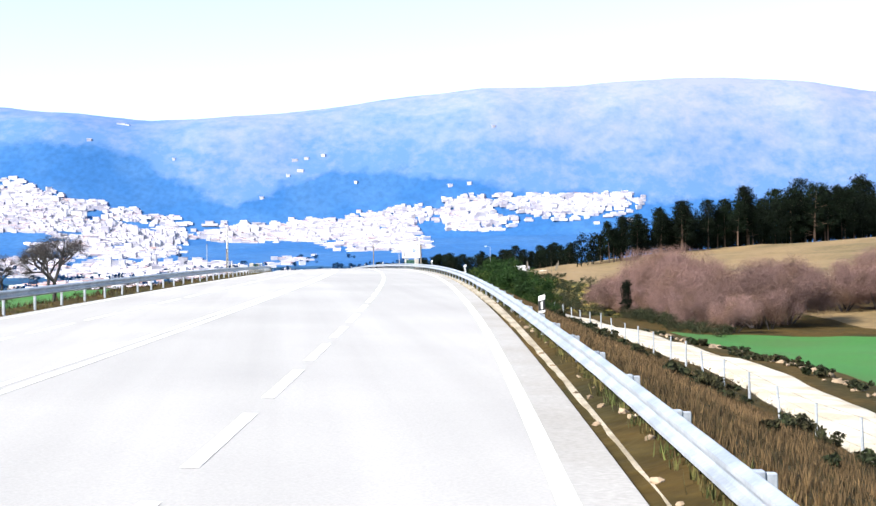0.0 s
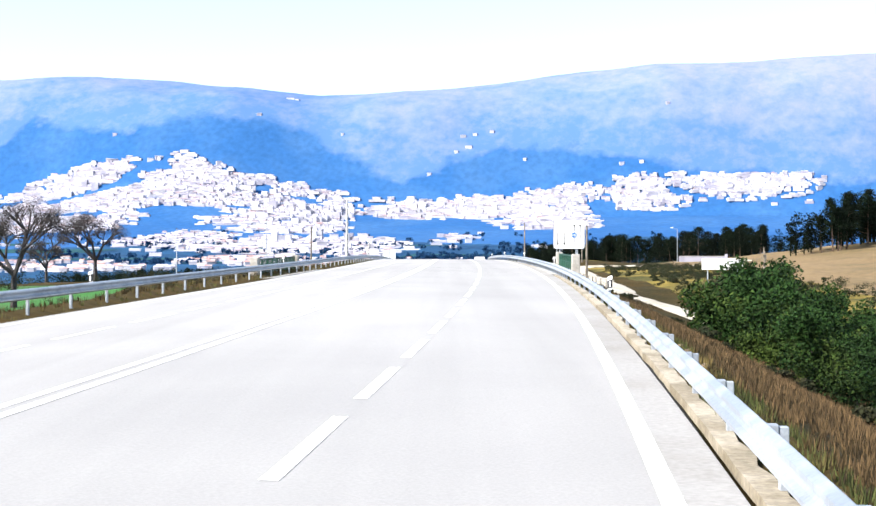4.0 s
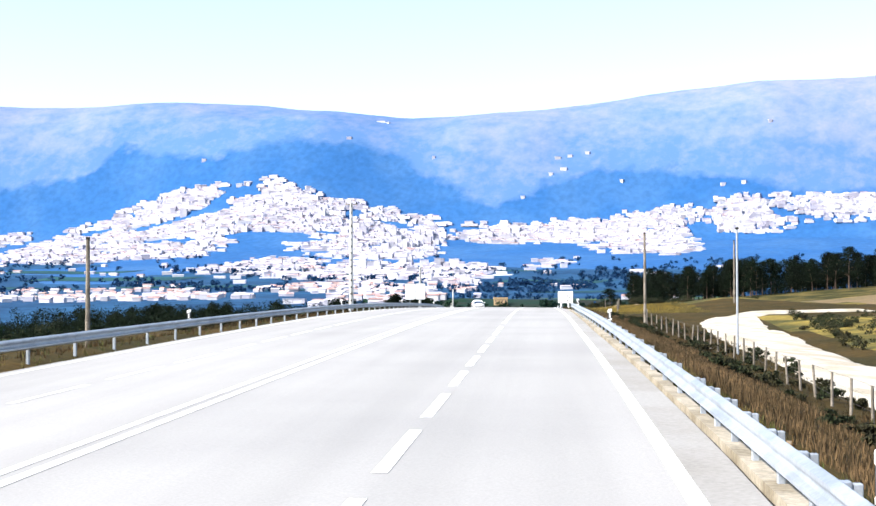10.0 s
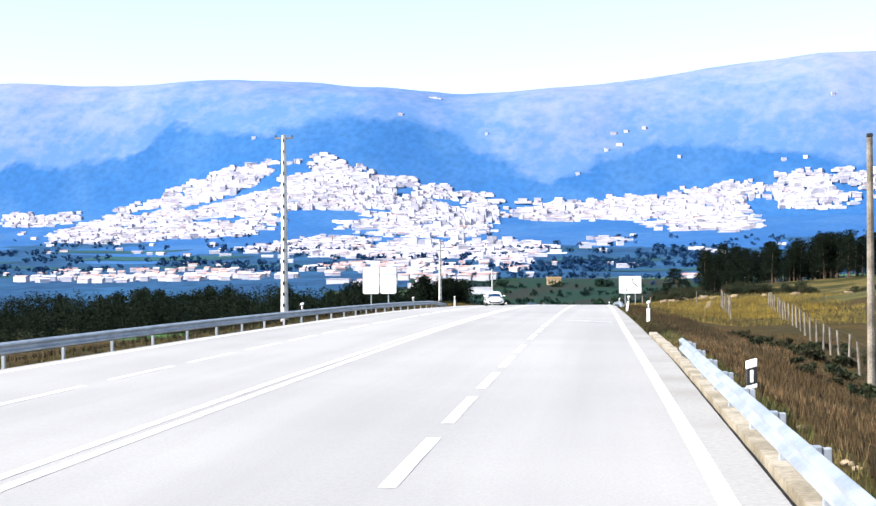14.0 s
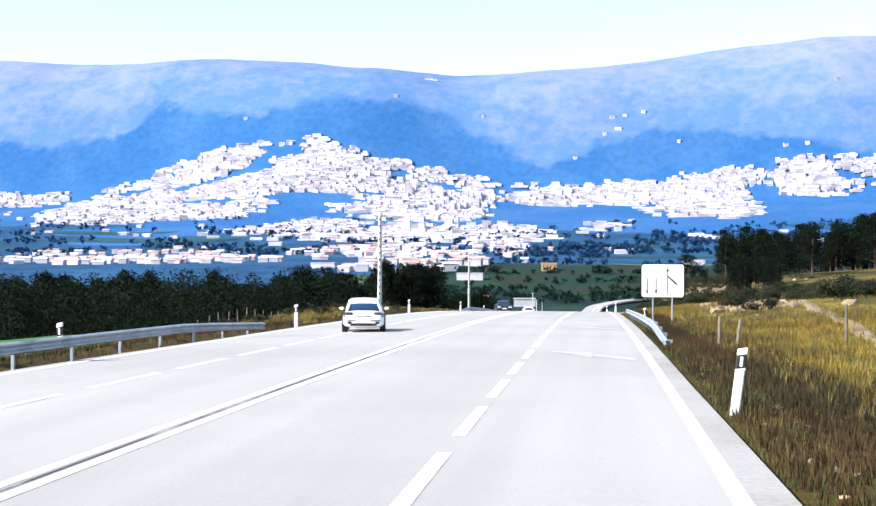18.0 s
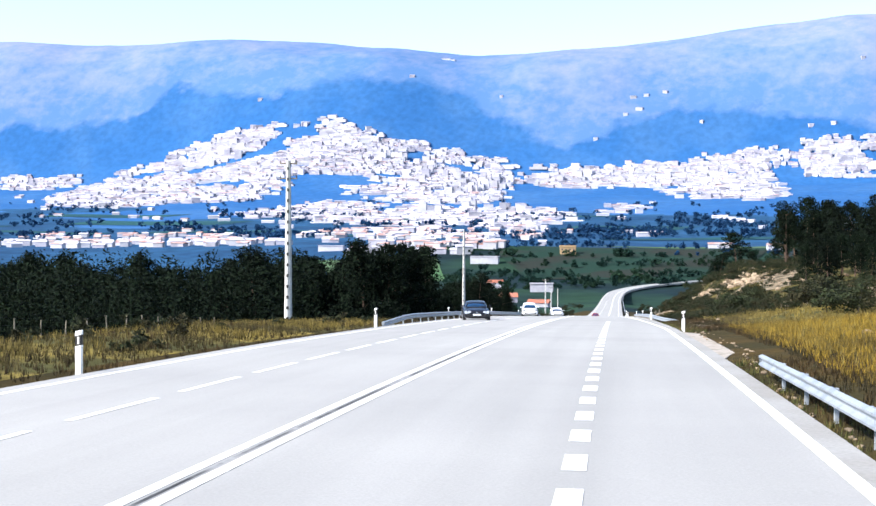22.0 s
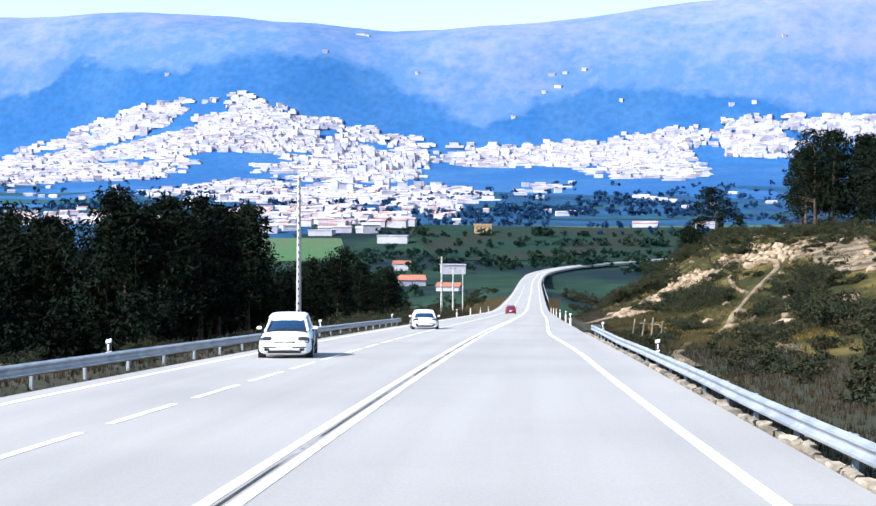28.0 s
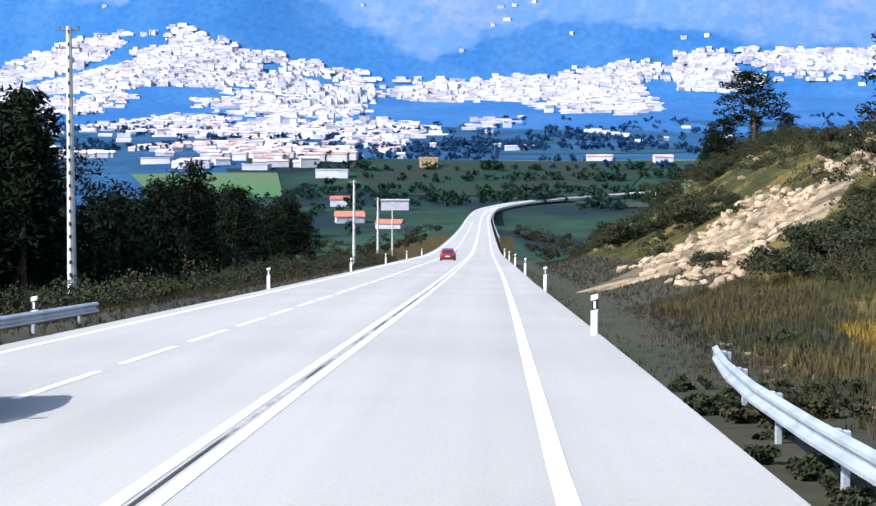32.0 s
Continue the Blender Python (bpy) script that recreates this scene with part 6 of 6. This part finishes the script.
    for x in (-0.32, 0.22):
        part("wiper", tube(bmesh.new(), (x, -L * 0.25, hood + 0.03), (x + 0.38, -L * 0.215, hood + 0.10), 0.010, 0.007, 5), M_TRIM, root)
    part("number_plate", box(bmesh.new(), -0.26, 0.26, -L / 2 - 0.07, -L / 2 - 0.04, 0.40, 0.51, 0.005), M_SIGN, root)
    part("rear_plate", box(bmesh.new(), -0.26, 0.26, L / 2 - 0.02, L / 2 + 0.012, 0.52, 0.63, 0.005), M_SIGN, root)
    return root


P_WHITE = car_paint("white_car_paint", (0.76, 0.77, 0.78))
P_NAVY = car_paint("dark_blue_car_paint", (0.004, 0.005, 0.012))
P_REDCAR = car_paint("red_car_paint", (0.22, 0.012, 0.012))
car(place(408.0, -3.3, 0.0, 8), "white older hatchback on the opposite lanes", P_WHITE, 3.9, 1.62, 1.27, hood=0.82)
car(place(525.6, -5.1, 0.0, 8), "dark blue saloon car on the opposite lanes", P_NAVY, 4.4, 1.82, 1.30, boot=True, grille="round")
car(place(585.6, -5.1, 0.0, 6), "white saloon car on the opposite lanes", P_WHITE, 4.3, 1.74, 1.44, boot=True)
car(place(631.6, -4.35, 0.0, 7), "white modern hatchback on the opposite lanes", P_WHITE, 4.1, 1.70, 1.22, hood=0.80)
car(place(783.0, -1.9, 0.0, 180), "red car far down the road", P_REDCAR, 4.1, 1.72, 1.44)


# ---- the valley and the town ----
def inside(poly, x, y):
    c = False
    for (x0, y0), (x1, y1) in zip(poly, poly[1:] + poly[:1]):
        if (y0 > y) != (y1 > y) and x < (x1 - x0) * (y - y0) / (y1 - y0) + x0:
            c = not c
    return c


def block_mesh(w, d, h, roof, rise):
    """Walls and roof of a building as two lists of faces."""
    v = [(-w / 2, -d / 2, -6), (w / 2, -d / 2, -6), (w / 2, d / 2, -6), (-w / 2, d / 2, -6), (-w / 2, -d / 2, h), (w / 2, -d / 2, h), (w / 2, d / 2, h), (-w / 2, d / 2, h)]
    walls = [(0, 1, 5, 4), (1, 2, 6, 5), (2, 3, 7, 6), (3, 0, 4, 7)]
    o = 0.5
    r = [(-w / 2 - o, -d / 2 - o, h), (w / 2 + o, -d / 2 - o, h), (w / 2 + o, d / 2 + o, h), (-w / 2 - o, d / 2 + o, h)]
    if roof == "gable":
        r += [(-w / 2 - o, 0, h + rise), (w / 2 + o, 0, h + rise)]
        faces = [(0, 1, 5, 4), (2, 3, 4, 5), (0, 4, 3), (1, 2, 5), (0, 3, 2, 1)]
    else:
        r += [(-w / 2 - o, -d / 2 - o, h + rise), (w / 2 + o, -d / 2 - o, h + rise), (w / 2 + o, d / 2 + o, h + rise), (-w / 2 - o, d / 2 + o, h + rise)]
        faces = [(0, 1, 5, 4), (1, 2, 6, 5), (2, 3, 7, 6), (3, 0, 4, 7), (4, 5, 6, 7), (0, 3, 2, 1)]
    return v, walls, r, faces


def building(m, w, d, h, label, roof="gable", rise=2.2, wall=None, tiles=None, windows=0, name="house"):
    root = empty(name, m, label, "house" if name == "house" else "building", "houses in the valley" if name == "house" else "town buildings")
    v, f, r, rf = block_mesh(w, d, h, roof, rise)
    wl = mesh_part("wall", v, f, wall or M_WALL, root)
    mesh_part("roof", r, rf, tiles or M_ROOF, root)
    if windows:
        n = max(2, int(w / 3.6))
        for row in range(windows):
            for i in range(n):
                x, z = -w / 2 + w * (i + 0.5) / n, 1.3 + 2.9 * row
                mesh_part("window", *boxfaces(x - 0.6, x + 0.6, -d / 2 - 0.05, -d / 2 + 0.05, z, z + 1.3), M_GLASS, root)
    return root


def boxfaces(x0, x1, y0, y1, z0, z1):
    v = [(x, y, z) for x in (x0, x1) for y in (y0, y1) for z in (z0, z1)]
    return v, [(0, 1, 3, 2), (4, 6, 7, 5), (0, 4, 5, 1), (2, 3, 7, 6), (0, 2, 6, 4), (1, 5, 7, 3)]


TOWN = random.Random(2024)


def on_land(x, y, turn=0.0):
    return Matrix.Translation((x, y, far_land(x, y))) @ Matrix.Rotation(turn, 4, "Z")


building(on_land(-258, 1865, 0.2), 15, 10, 7.0, "ochre yellow farmhouse on a green field", roof="hip", rise=1.8, wall=M_YELLOW, tiles=M_YELLOW, windows=2)
building(on_land(-224, 1519, 0.15), 17, 10, 6.0, "white house with a pale roof in the valley", roof="flat", rise=0.6, tiles=M_PALEROOF)
building(on_land(-236, 1440, 0.3), 16, 11, 3.6, "low house with a clay tile roof in the valley", rise=3.0, tiles=M_TILE)
building(on_land(-268, 1560, 0.1), 12, 9, 4.6, "small pale house with a red roof in the valley", rise=2.4, tiles=M_TILE)
building(on_land(-325, 1790, 0.1), 26, 14, 6.0, "long white building at the village edge", roof="flat", rise=0.5, tiles=M_PALEROOF)
building(on_land(-505, 1880, 0.1), 26, 14, 4.5, "long low white warehouse at the village edge", roof="flat", rise=0.6, tiles=M_PALEROOF)
building(on_land(-400, 1832, 0.0), 22, 14, 4.0, "low white warehouse at the village edge", roof="flat", rise=0.6, tiles=M_PALEROOF)
building(on_land(-118, 1990, 0.0), 24, 10, 5.0, "small white farm building beyond the bend", rise=2.0)
building(on_land(-205, 1400, -0.1), 14, 9, 3.2, "low red-roofed house beside the valley road", rise=2.4, tiles=M_TILE)
building(on_land(-60, 1900, 0.2), 16, 9, 4.5, "white farm shed beyond the bend", rise=2.0)

HILL = [(-1882, 3846), (-2015, 4155), (-1913, 4327), (-1788, 4357), (-1681, 4389), (-1566, 4402), (-1419, 4365), (-1327, 4392), (-1219, 4354), (-1122, 4354), (-978, 4348), (-839, 4349), (-795, 4282), (-744, 3955), (-776, 3724), (-933, 3765), (-1120, 4024), (-1256, 4075), (-1362, 4028), (-1370, 3815), (-1533, 3784), (-1615, 3587)]
LOWER = [(-1192, 3360), (-1166, 3804), (-936, 3678), (-730, 3520), (-572, 3521), (-443, 3006), (-494, 2753), (-677, 2963), (-870, 3050)]
EAST = [(-786, 4241), (-655, 4346), (-478, 4369), (-302, 4380), (-142, 4334), (-69, 4098), (-78, 3831), (-231, 3904), (-388, 4206), (-517, 4209), (-632, 4203)]
FAREAST = [(-287, 4367), (-158, 4391), (-15, 4402), (165, 4413), (420, 4420), (560, 4410), (430, 4372), (163, 4372), (109, 4335), (-1, 4320), (-142, 4343)]
WEST = [(-2301, 4323), (-2199, 4334), (-2079, 4343), (-2045, 4278), (-2128, 4206), (-2235, 4209)]
VILLAGE_W = [(-1283, 2565), (-1130, 2535), (-1027, 2540), (-872, 2569), (-607, 1990), (-744, 1960), (-884, 1960)]
VILLAGE_M = [(-783, 2601), (-761, 2898), (-555, 2621), (-494, 2753), (-420, 2862), (-384, 2633), (-449, 2371), (-334, 1827), (-372, 1822), (-525, 2363), (-649, 2255)]
LINK = [(-330, 4352), (-280, 4392), (-150, 4396), (-10, 4398), (30, 4380), (0, 4352), (-150, 4360)]
SMALL = [(-457, 3549), (-380, 3841), (-342, 3466), (-446, 3468)]


# wooded slopes that stay free of houses: centre and half axes
PARKS = [(-1225, 4087, 150, 50), (-1400, 4356, 75, 20), (-1633, 4278, 120, 32), (-1530, 4070, 90, 26), (-1690, 4110, 90, 22), (-1835, 4310, 60, 22), (-1085, 4150, 60, 22)]


def sites(poly, count, steep=True):
    xs, ys = [p[0] for p in poly], [p[1] for p in poly]
    out, tries = [], 0
    while len(out) < count and tries < count * 60:
        tries += 1
        x, y = TOWN.uniform(min(xs), max(xs)), TOWN.uniform(min(ys), max(ys))
        if not inside(poly, x + TOWN.gauss(0, 30), y + TOWN.gauss(0, 14)):
            continue
        slope = (far_land(x, y + 20) - far_land(x, y - 20)) / 40 if steep else 1
        if TOWN.random() > max(0.30, min(1, slope / 0.6)):
            continue
        if poly is not LINK and wobble(x * 0.5, y, 70, 12.0) < (-0.33 if poly is HILL else -0.3 if poly is FAREAST else -0.22):
            continue
        if any(((x - a) / c) ** 2 + ((y - b) / d) ** 2 < TOWN.uniform(0.8, 1.1) for a, b, c, d in PARKS):
            continue
        out.append((x, y))
    return out


sv, sf, rv, rf2 = [], [], [], []
lone = 0
for poly, count, big, steep in ((HILL, 3700, 0.12, True), (LOWER, 800, 0.10, True), (EAST, 1050, 0.10, True), (FAREAST, 820, 0.10, True), (LINK, 130, 0.1, False), (WEST, 110, 0.12, True), (VILLAGE_W, 100, 0.04, False), (VILLAGE_M, 150, 0.05, False), (SMALL, 20, 0.1, False)):
    for i, (x, y) in enumerate(sites(poly, count, steep)):
        if TOWN.random() < big:
            w, d, h, roof, rise = TOWN.uniform(12, 26), TOWN.uniform(9, 13), TOWN.uniform(6.5, 12), "flat", 0.8
        else:
            w, d, h, roof, rise = TOWN.uniform(9, 28), TOWN.uniform(7, 11), TOWN.uniform(3.4, 6.5), "gable", TOWN.uniform(0.9, 1.6)
        if poly in (VILLAGE_W, VILLAGE_M):
            w, h, roof, rise = min(w, TOWN.uniform(8, 16)), TOWN.uniform(3.2, 5.5), "gable", TOWN.uniform(1.5, 2.4)
        elif poly in (FAREAST, LINK):
            w, h = min(w, TOWN.uniform(9, 22)), min(h, TOWN.uniform(3.5, 6))
        m = on_land(x, y, TOWN.gauss(0.05, 0.16))
        pale = TOWN.random() < (0.35 if poly in (VILLAGE_W, VILLAGE_M) else 0.8)
        if lone < 110 and i < (60 if poly in (VILLAGE_W, VILLAGE_M) else 24):
            lone += 1
            building(m, w, d, h, "tall white apartment block on the hillside" if roof == "flat" else ("white house with a pale roof" if pale else "white house with a clay tile roof"), roof, rise,
                     tiles=M_PALEROOF if (pale or roof == "flat") else M_ROOF, name="apartment_block" if roof == "flat" else "house")
            continue
        v, f, r, rf = block_mesh(w, d, h, roof, rise)
        if steep and TOWN.random() < 0.55:
            tv, tf = boxfaces(-w * TOWN.uniform(0.6, 1.1), w * TOWN.uniform(0.6, 1.1), -d / 2 - TOWN.uniform(2, 7), d / 2 + 3, -6, TOWN.uniform(0.8, 2.6))
            k = len(sv)
            sv += [m @ Vector(p) for p in tv]
            sf += [tuple(a + k for a in q) for q in tf]
        k = len(sv)
        sv += [m @ Vector(p) for p in v]
        sf += [tuple(a + k for a in q) for q in f]
        k = len(rv)
        rv += [m @ Vector(p) for p in r]
        rf2 += [(tuple(a + k for a in q), 1 if (pale or roof == "flat") else 0) for q in rf]
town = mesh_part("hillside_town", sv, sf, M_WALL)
tagged(town, "dense white town climbing the haze-tinted hillside", "town", kind="stuff")
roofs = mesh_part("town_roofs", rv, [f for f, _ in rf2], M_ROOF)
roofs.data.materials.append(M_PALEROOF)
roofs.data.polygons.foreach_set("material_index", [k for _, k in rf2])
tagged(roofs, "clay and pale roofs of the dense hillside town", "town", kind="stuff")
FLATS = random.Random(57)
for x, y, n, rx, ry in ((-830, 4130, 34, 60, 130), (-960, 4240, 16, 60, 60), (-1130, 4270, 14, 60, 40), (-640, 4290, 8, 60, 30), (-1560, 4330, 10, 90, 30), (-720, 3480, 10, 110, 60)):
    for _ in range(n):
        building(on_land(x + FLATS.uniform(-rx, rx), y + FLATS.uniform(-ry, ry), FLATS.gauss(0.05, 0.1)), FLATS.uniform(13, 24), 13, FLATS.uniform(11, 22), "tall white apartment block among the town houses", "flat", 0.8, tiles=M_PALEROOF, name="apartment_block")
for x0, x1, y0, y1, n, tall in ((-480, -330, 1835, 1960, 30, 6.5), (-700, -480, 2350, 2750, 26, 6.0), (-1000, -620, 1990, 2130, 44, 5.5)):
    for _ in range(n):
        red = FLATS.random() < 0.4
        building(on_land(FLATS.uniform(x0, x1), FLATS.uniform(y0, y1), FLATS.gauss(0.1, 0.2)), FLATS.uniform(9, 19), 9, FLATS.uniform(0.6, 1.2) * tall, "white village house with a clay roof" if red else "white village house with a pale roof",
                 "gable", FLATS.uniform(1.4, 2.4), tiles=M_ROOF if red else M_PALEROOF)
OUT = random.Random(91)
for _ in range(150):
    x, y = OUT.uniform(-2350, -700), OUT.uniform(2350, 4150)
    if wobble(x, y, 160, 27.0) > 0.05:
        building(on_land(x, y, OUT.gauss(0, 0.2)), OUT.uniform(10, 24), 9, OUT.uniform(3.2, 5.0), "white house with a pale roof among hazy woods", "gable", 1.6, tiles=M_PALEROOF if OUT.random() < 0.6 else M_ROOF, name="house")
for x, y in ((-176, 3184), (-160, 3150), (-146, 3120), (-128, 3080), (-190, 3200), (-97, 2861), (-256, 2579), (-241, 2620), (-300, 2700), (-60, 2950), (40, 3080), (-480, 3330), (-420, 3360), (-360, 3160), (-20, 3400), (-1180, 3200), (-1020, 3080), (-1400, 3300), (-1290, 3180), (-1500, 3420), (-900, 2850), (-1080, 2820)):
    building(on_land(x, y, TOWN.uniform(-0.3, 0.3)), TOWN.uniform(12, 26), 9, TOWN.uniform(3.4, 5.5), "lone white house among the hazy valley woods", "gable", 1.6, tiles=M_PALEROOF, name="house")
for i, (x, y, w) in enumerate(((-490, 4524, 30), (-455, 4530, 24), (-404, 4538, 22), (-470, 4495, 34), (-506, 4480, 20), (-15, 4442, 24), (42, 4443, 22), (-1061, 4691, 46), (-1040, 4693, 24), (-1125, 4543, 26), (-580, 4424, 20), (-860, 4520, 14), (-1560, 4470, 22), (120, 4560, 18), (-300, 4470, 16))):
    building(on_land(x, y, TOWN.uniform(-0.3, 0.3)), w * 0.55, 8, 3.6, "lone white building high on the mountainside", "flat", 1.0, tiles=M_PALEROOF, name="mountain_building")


# ---- hedges and woods of the valley ----
def far_wood(name, label, material, spots, seed):
    """Small far trees as ragged clumps: x, y, height."""
    rnd = random.Random(seed)
    verts, faces = [], []
    for x, y, h in spots:
        z = far_land(x, y)
        cl = [(x + rnd.gauss(0, h * 0.28), y + rnd.gauss(0, h * 0.28), z + h * rnd.uniform(0.2, 0.85), h * 0.24, h * 0.22) for _ in range(7)]
        v, f = leaf_cards(rnd, cl, 22, h * 0.24)
        k = len(verts)
        verts += v
        faces += [tuple(a + k for a in q) for q in f]
    return tagged(mesh_part(name, verts, faces, material), label, "trees", kind="stuff")


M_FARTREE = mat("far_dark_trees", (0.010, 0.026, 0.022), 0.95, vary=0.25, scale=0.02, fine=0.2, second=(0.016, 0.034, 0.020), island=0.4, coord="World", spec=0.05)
M_HAZETREE = mat("haze_tinted_trees", (0.015, 0.050, 0.118), 0.95, vary=0.25, scale=0.02, fine=0.2, second=(0.012, 0.040, 0.100), island=0.3, coord="World", spec=0.05)
TR = random.Random(9)
woods = []
for a, b, n in (((-330, 1640), (-60, 1640), 46), ((-420, 1990), (-120, 2040), 44), ((-520, 2160), (60, 2220), 50), ((-60, 1800), (160, 1860), 34), ((-300, 1480), (-180, 1600), 26), ((-760, 1900), (-420, 1930), 40), ((-80, 1500), (130, 1620), 50), ((-20, 1250), (120, 1480), 60), ((-20, 1050), (90, 1240), 60), ((-1400, 2480), (-700, 2560), 60), ((-330, 1705), (-70, 1718), 44), ((-300, 1775), (-75, 1790), 36), ((-350, 1835), (-60, 1848), 40), ((-360, 1905), (-60, 1925), 50), ((-260, 1600), (-100, 1612), 26), ((-60, 1320), (120, 1345), 26), ((-115, 1545), (80, 1565), 30), ((-120, 1650), (320, 1712), 46), ((-60, 1810), (240, 1835), 30)):
    for _ in range(n):
        t = TR.random()
        woods.append((a[0] + (b[0] - a[0]) * t + TR.gauss(0, 9), a[1] + (b[1] - a[1]) * t + TR.gauss(0, 9), TR.uniform(4, 9)))
for _ in range(130):
    x, y = TR.uniform(-420, 260), TR.uniform(1120, 1680)
    if wobble(x, y, 70, 21.0) > 0.02:
        woods.append((x, y, TR.uniform(3, 8)))
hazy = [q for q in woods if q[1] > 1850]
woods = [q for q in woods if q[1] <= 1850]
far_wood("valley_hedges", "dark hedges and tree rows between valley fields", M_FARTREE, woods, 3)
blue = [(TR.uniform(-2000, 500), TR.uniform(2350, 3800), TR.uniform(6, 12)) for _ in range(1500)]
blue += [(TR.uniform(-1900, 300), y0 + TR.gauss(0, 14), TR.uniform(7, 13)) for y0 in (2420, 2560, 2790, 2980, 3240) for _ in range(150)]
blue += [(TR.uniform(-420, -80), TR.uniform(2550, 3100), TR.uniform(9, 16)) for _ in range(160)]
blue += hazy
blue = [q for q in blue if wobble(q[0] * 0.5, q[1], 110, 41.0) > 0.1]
far_wood("haze_tinted_woods", "woods round the town with blue haze painted into their colour", M_HAZETREE, blue, 4)
M_FARPINE = mat("far_pine_needles", (0.010, 0.021, 0.010), 0.95, vary=0.25, scale=0.05, fine=0.5, second=(0.006, 0.013, 0.008), island=0.4, coord="World", spec=0.05)
verts, faces = [], []
for _ in range(300):
    s, u = TR.uniform(690, 830), -165 - 300 * TR.random()
    g = ground_at(s, u)
    h = max(6, min(16, -2.0 + TR.uniform(-2, 1) - g.z))
    cl = [(g.x + TR.gauss(0, 1.6), g.y + TR.gauss(0, 1.6), g.z + h * TR.uniform(0.2, 0.92), 1.5, 1.6) for _ in range(12)]
    v, f = leaf_cards(TR, cl, 12, 1.1)
    k = len(verts)
    verts += v
    faces += [tuple(a + k for a in q) for q in f]
tagged(mesh_part("far_pine_wood", verts, faces, M_FARPINE), "dark pine wood on the valley side", "trees", kind="stuff")


# ---- green fields of the valley ----
def field(name, corners, material, label):
    n = 12
    verts, faces = [], []
    (ax, ay), (bx, by), (cx, cy), (dx, dy) = corners
    for i in range(n + 1):
        for j in range(n + 1):
            p, q = i / n, j / n
            x = (ax * (1 - p) + bx * p) * (1 - q) + (dx * (1 - p) + cx * p) * q
            y = (ay * (1 - p) + by * p) * (1 - q) + (dy * (1 - p) + cy * p) * q
            verts.append((x, y, far_land(x, y) + 0.7))
    for i in range(n):
        for j in range(n):
            k = i * (n + 1) + j
            faces.append((k, k + n + 1, k + n + 2, k + 1))
    return tagged(mesh_part(name, verts, faces, material, smooth=True), label, "field", kind="structure")


M_FIELD = mat("pale_green_field", (0.052, 0.108, 0.050), 0.95, spec=0.05, vary=0.10, scale=0.02, fine=0.3, second=(0.066, 0.100, 0.056), coord="World")
M_FALLOW = mat("grey_green_field", (0.012, 0.030, 0.022), 0.95, spec=0.05, vary=0.12, scale=0.02, fine=0.3, second=(0.020, 0.024, 0.020), coord="World")
field("green_field_west", [(-420, 1640), (-330, 1655), (-375, 1805), (-500, 1800)], M_FIELD, "smooth pale green field below the village")
field("green_field_mid", [(-260, 1680), (-90, 1690), (-60, 1960), (-380, 1990)], M_FALLOW, "grey-green field behind the valley road")
field("green_field_east", [(-150, 2060), (260, 2060), (300, 2180), (-300, 2160)], M_FIELD, "strip of green field across the valley")
M_STUBBLE = mat("brown_field", (0.030, 0.040, 0.036), 0.95, spec=0.05, vary=0.2, scale=0.02, fine=0.3, second=(0.018, 0.030, 0.036), coord="World")
M_DARKFIELD = mat("dark_green_field", (0.010, 0.032, 0.018), 0.95, spec=0.05, vary=0.15, scale=0.02, fine=0.3, second=(0.010, 0.024, 0.014), coord="World")
for corners, m, lab in (([(-330, 1290), (-190, 1300), (-175, 1385), (-330, 1380)], M_DARKFIELD, "dark green field below the valley houses"),
                        ([(-60, 1330), (110, 1350), (130, 1430), (-70, 1410)], M_FIELD, "small bright green field inside the bend"),
                        ([(-110, 1560), (60, 1575), (80, 1640), (-120, 1625)], M_STUBBLE, "brown stubble field beyond the bend"),
                        ([(90, 1580), (300, 1600), (320, 1700), (100, 1680)], M_DARKFIELD, "dark green field beyond the bend"),
                        ([(-60, 1720), (210, 1730), (230, 1800), (-50, 1790)], M_FIELD, "pale green field strip across the valley"),
                        ([(-50, 1850), (260, 1860), (280, 1930), (-40, 1925)], M_STUBBLE, "brown strip of ploughed land across the valley"),
                        ([(-420, 1870), (-300, 1880), (-310, 1960), (-440, 1955)], M_DARKFIELD, "dark green field beside the village")):
    field("valley_field", corners, m, lab)
M_HAZEFIELD = mat("haze_tinted_green_field", (0.020, 0.066, 0.074), 0.95, spec=0.05, vary=0.15, scale=0.01, fine=0.1, second=(0.016, 0.048, 0.066), coord="World")
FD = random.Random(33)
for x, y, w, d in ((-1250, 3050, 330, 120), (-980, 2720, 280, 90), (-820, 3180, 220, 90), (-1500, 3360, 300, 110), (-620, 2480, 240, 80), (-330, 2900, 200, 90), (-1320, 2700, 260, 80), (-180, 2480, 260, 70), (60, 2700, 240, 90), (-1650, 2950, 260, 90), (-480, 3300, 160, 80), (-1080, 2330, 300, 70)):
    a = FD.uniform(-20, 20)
    field("haze_tinted_field", [(x - w / 2, y - d / 2 + a), (x + w / 2, y - d / 2 - a), (x + w / 2 + 30, y + d / 2 - a), (x - w / 2 + 20, y + d / 2 + a)], M_HAZEFIELD, "green field with painted-in haze among the valley woods")
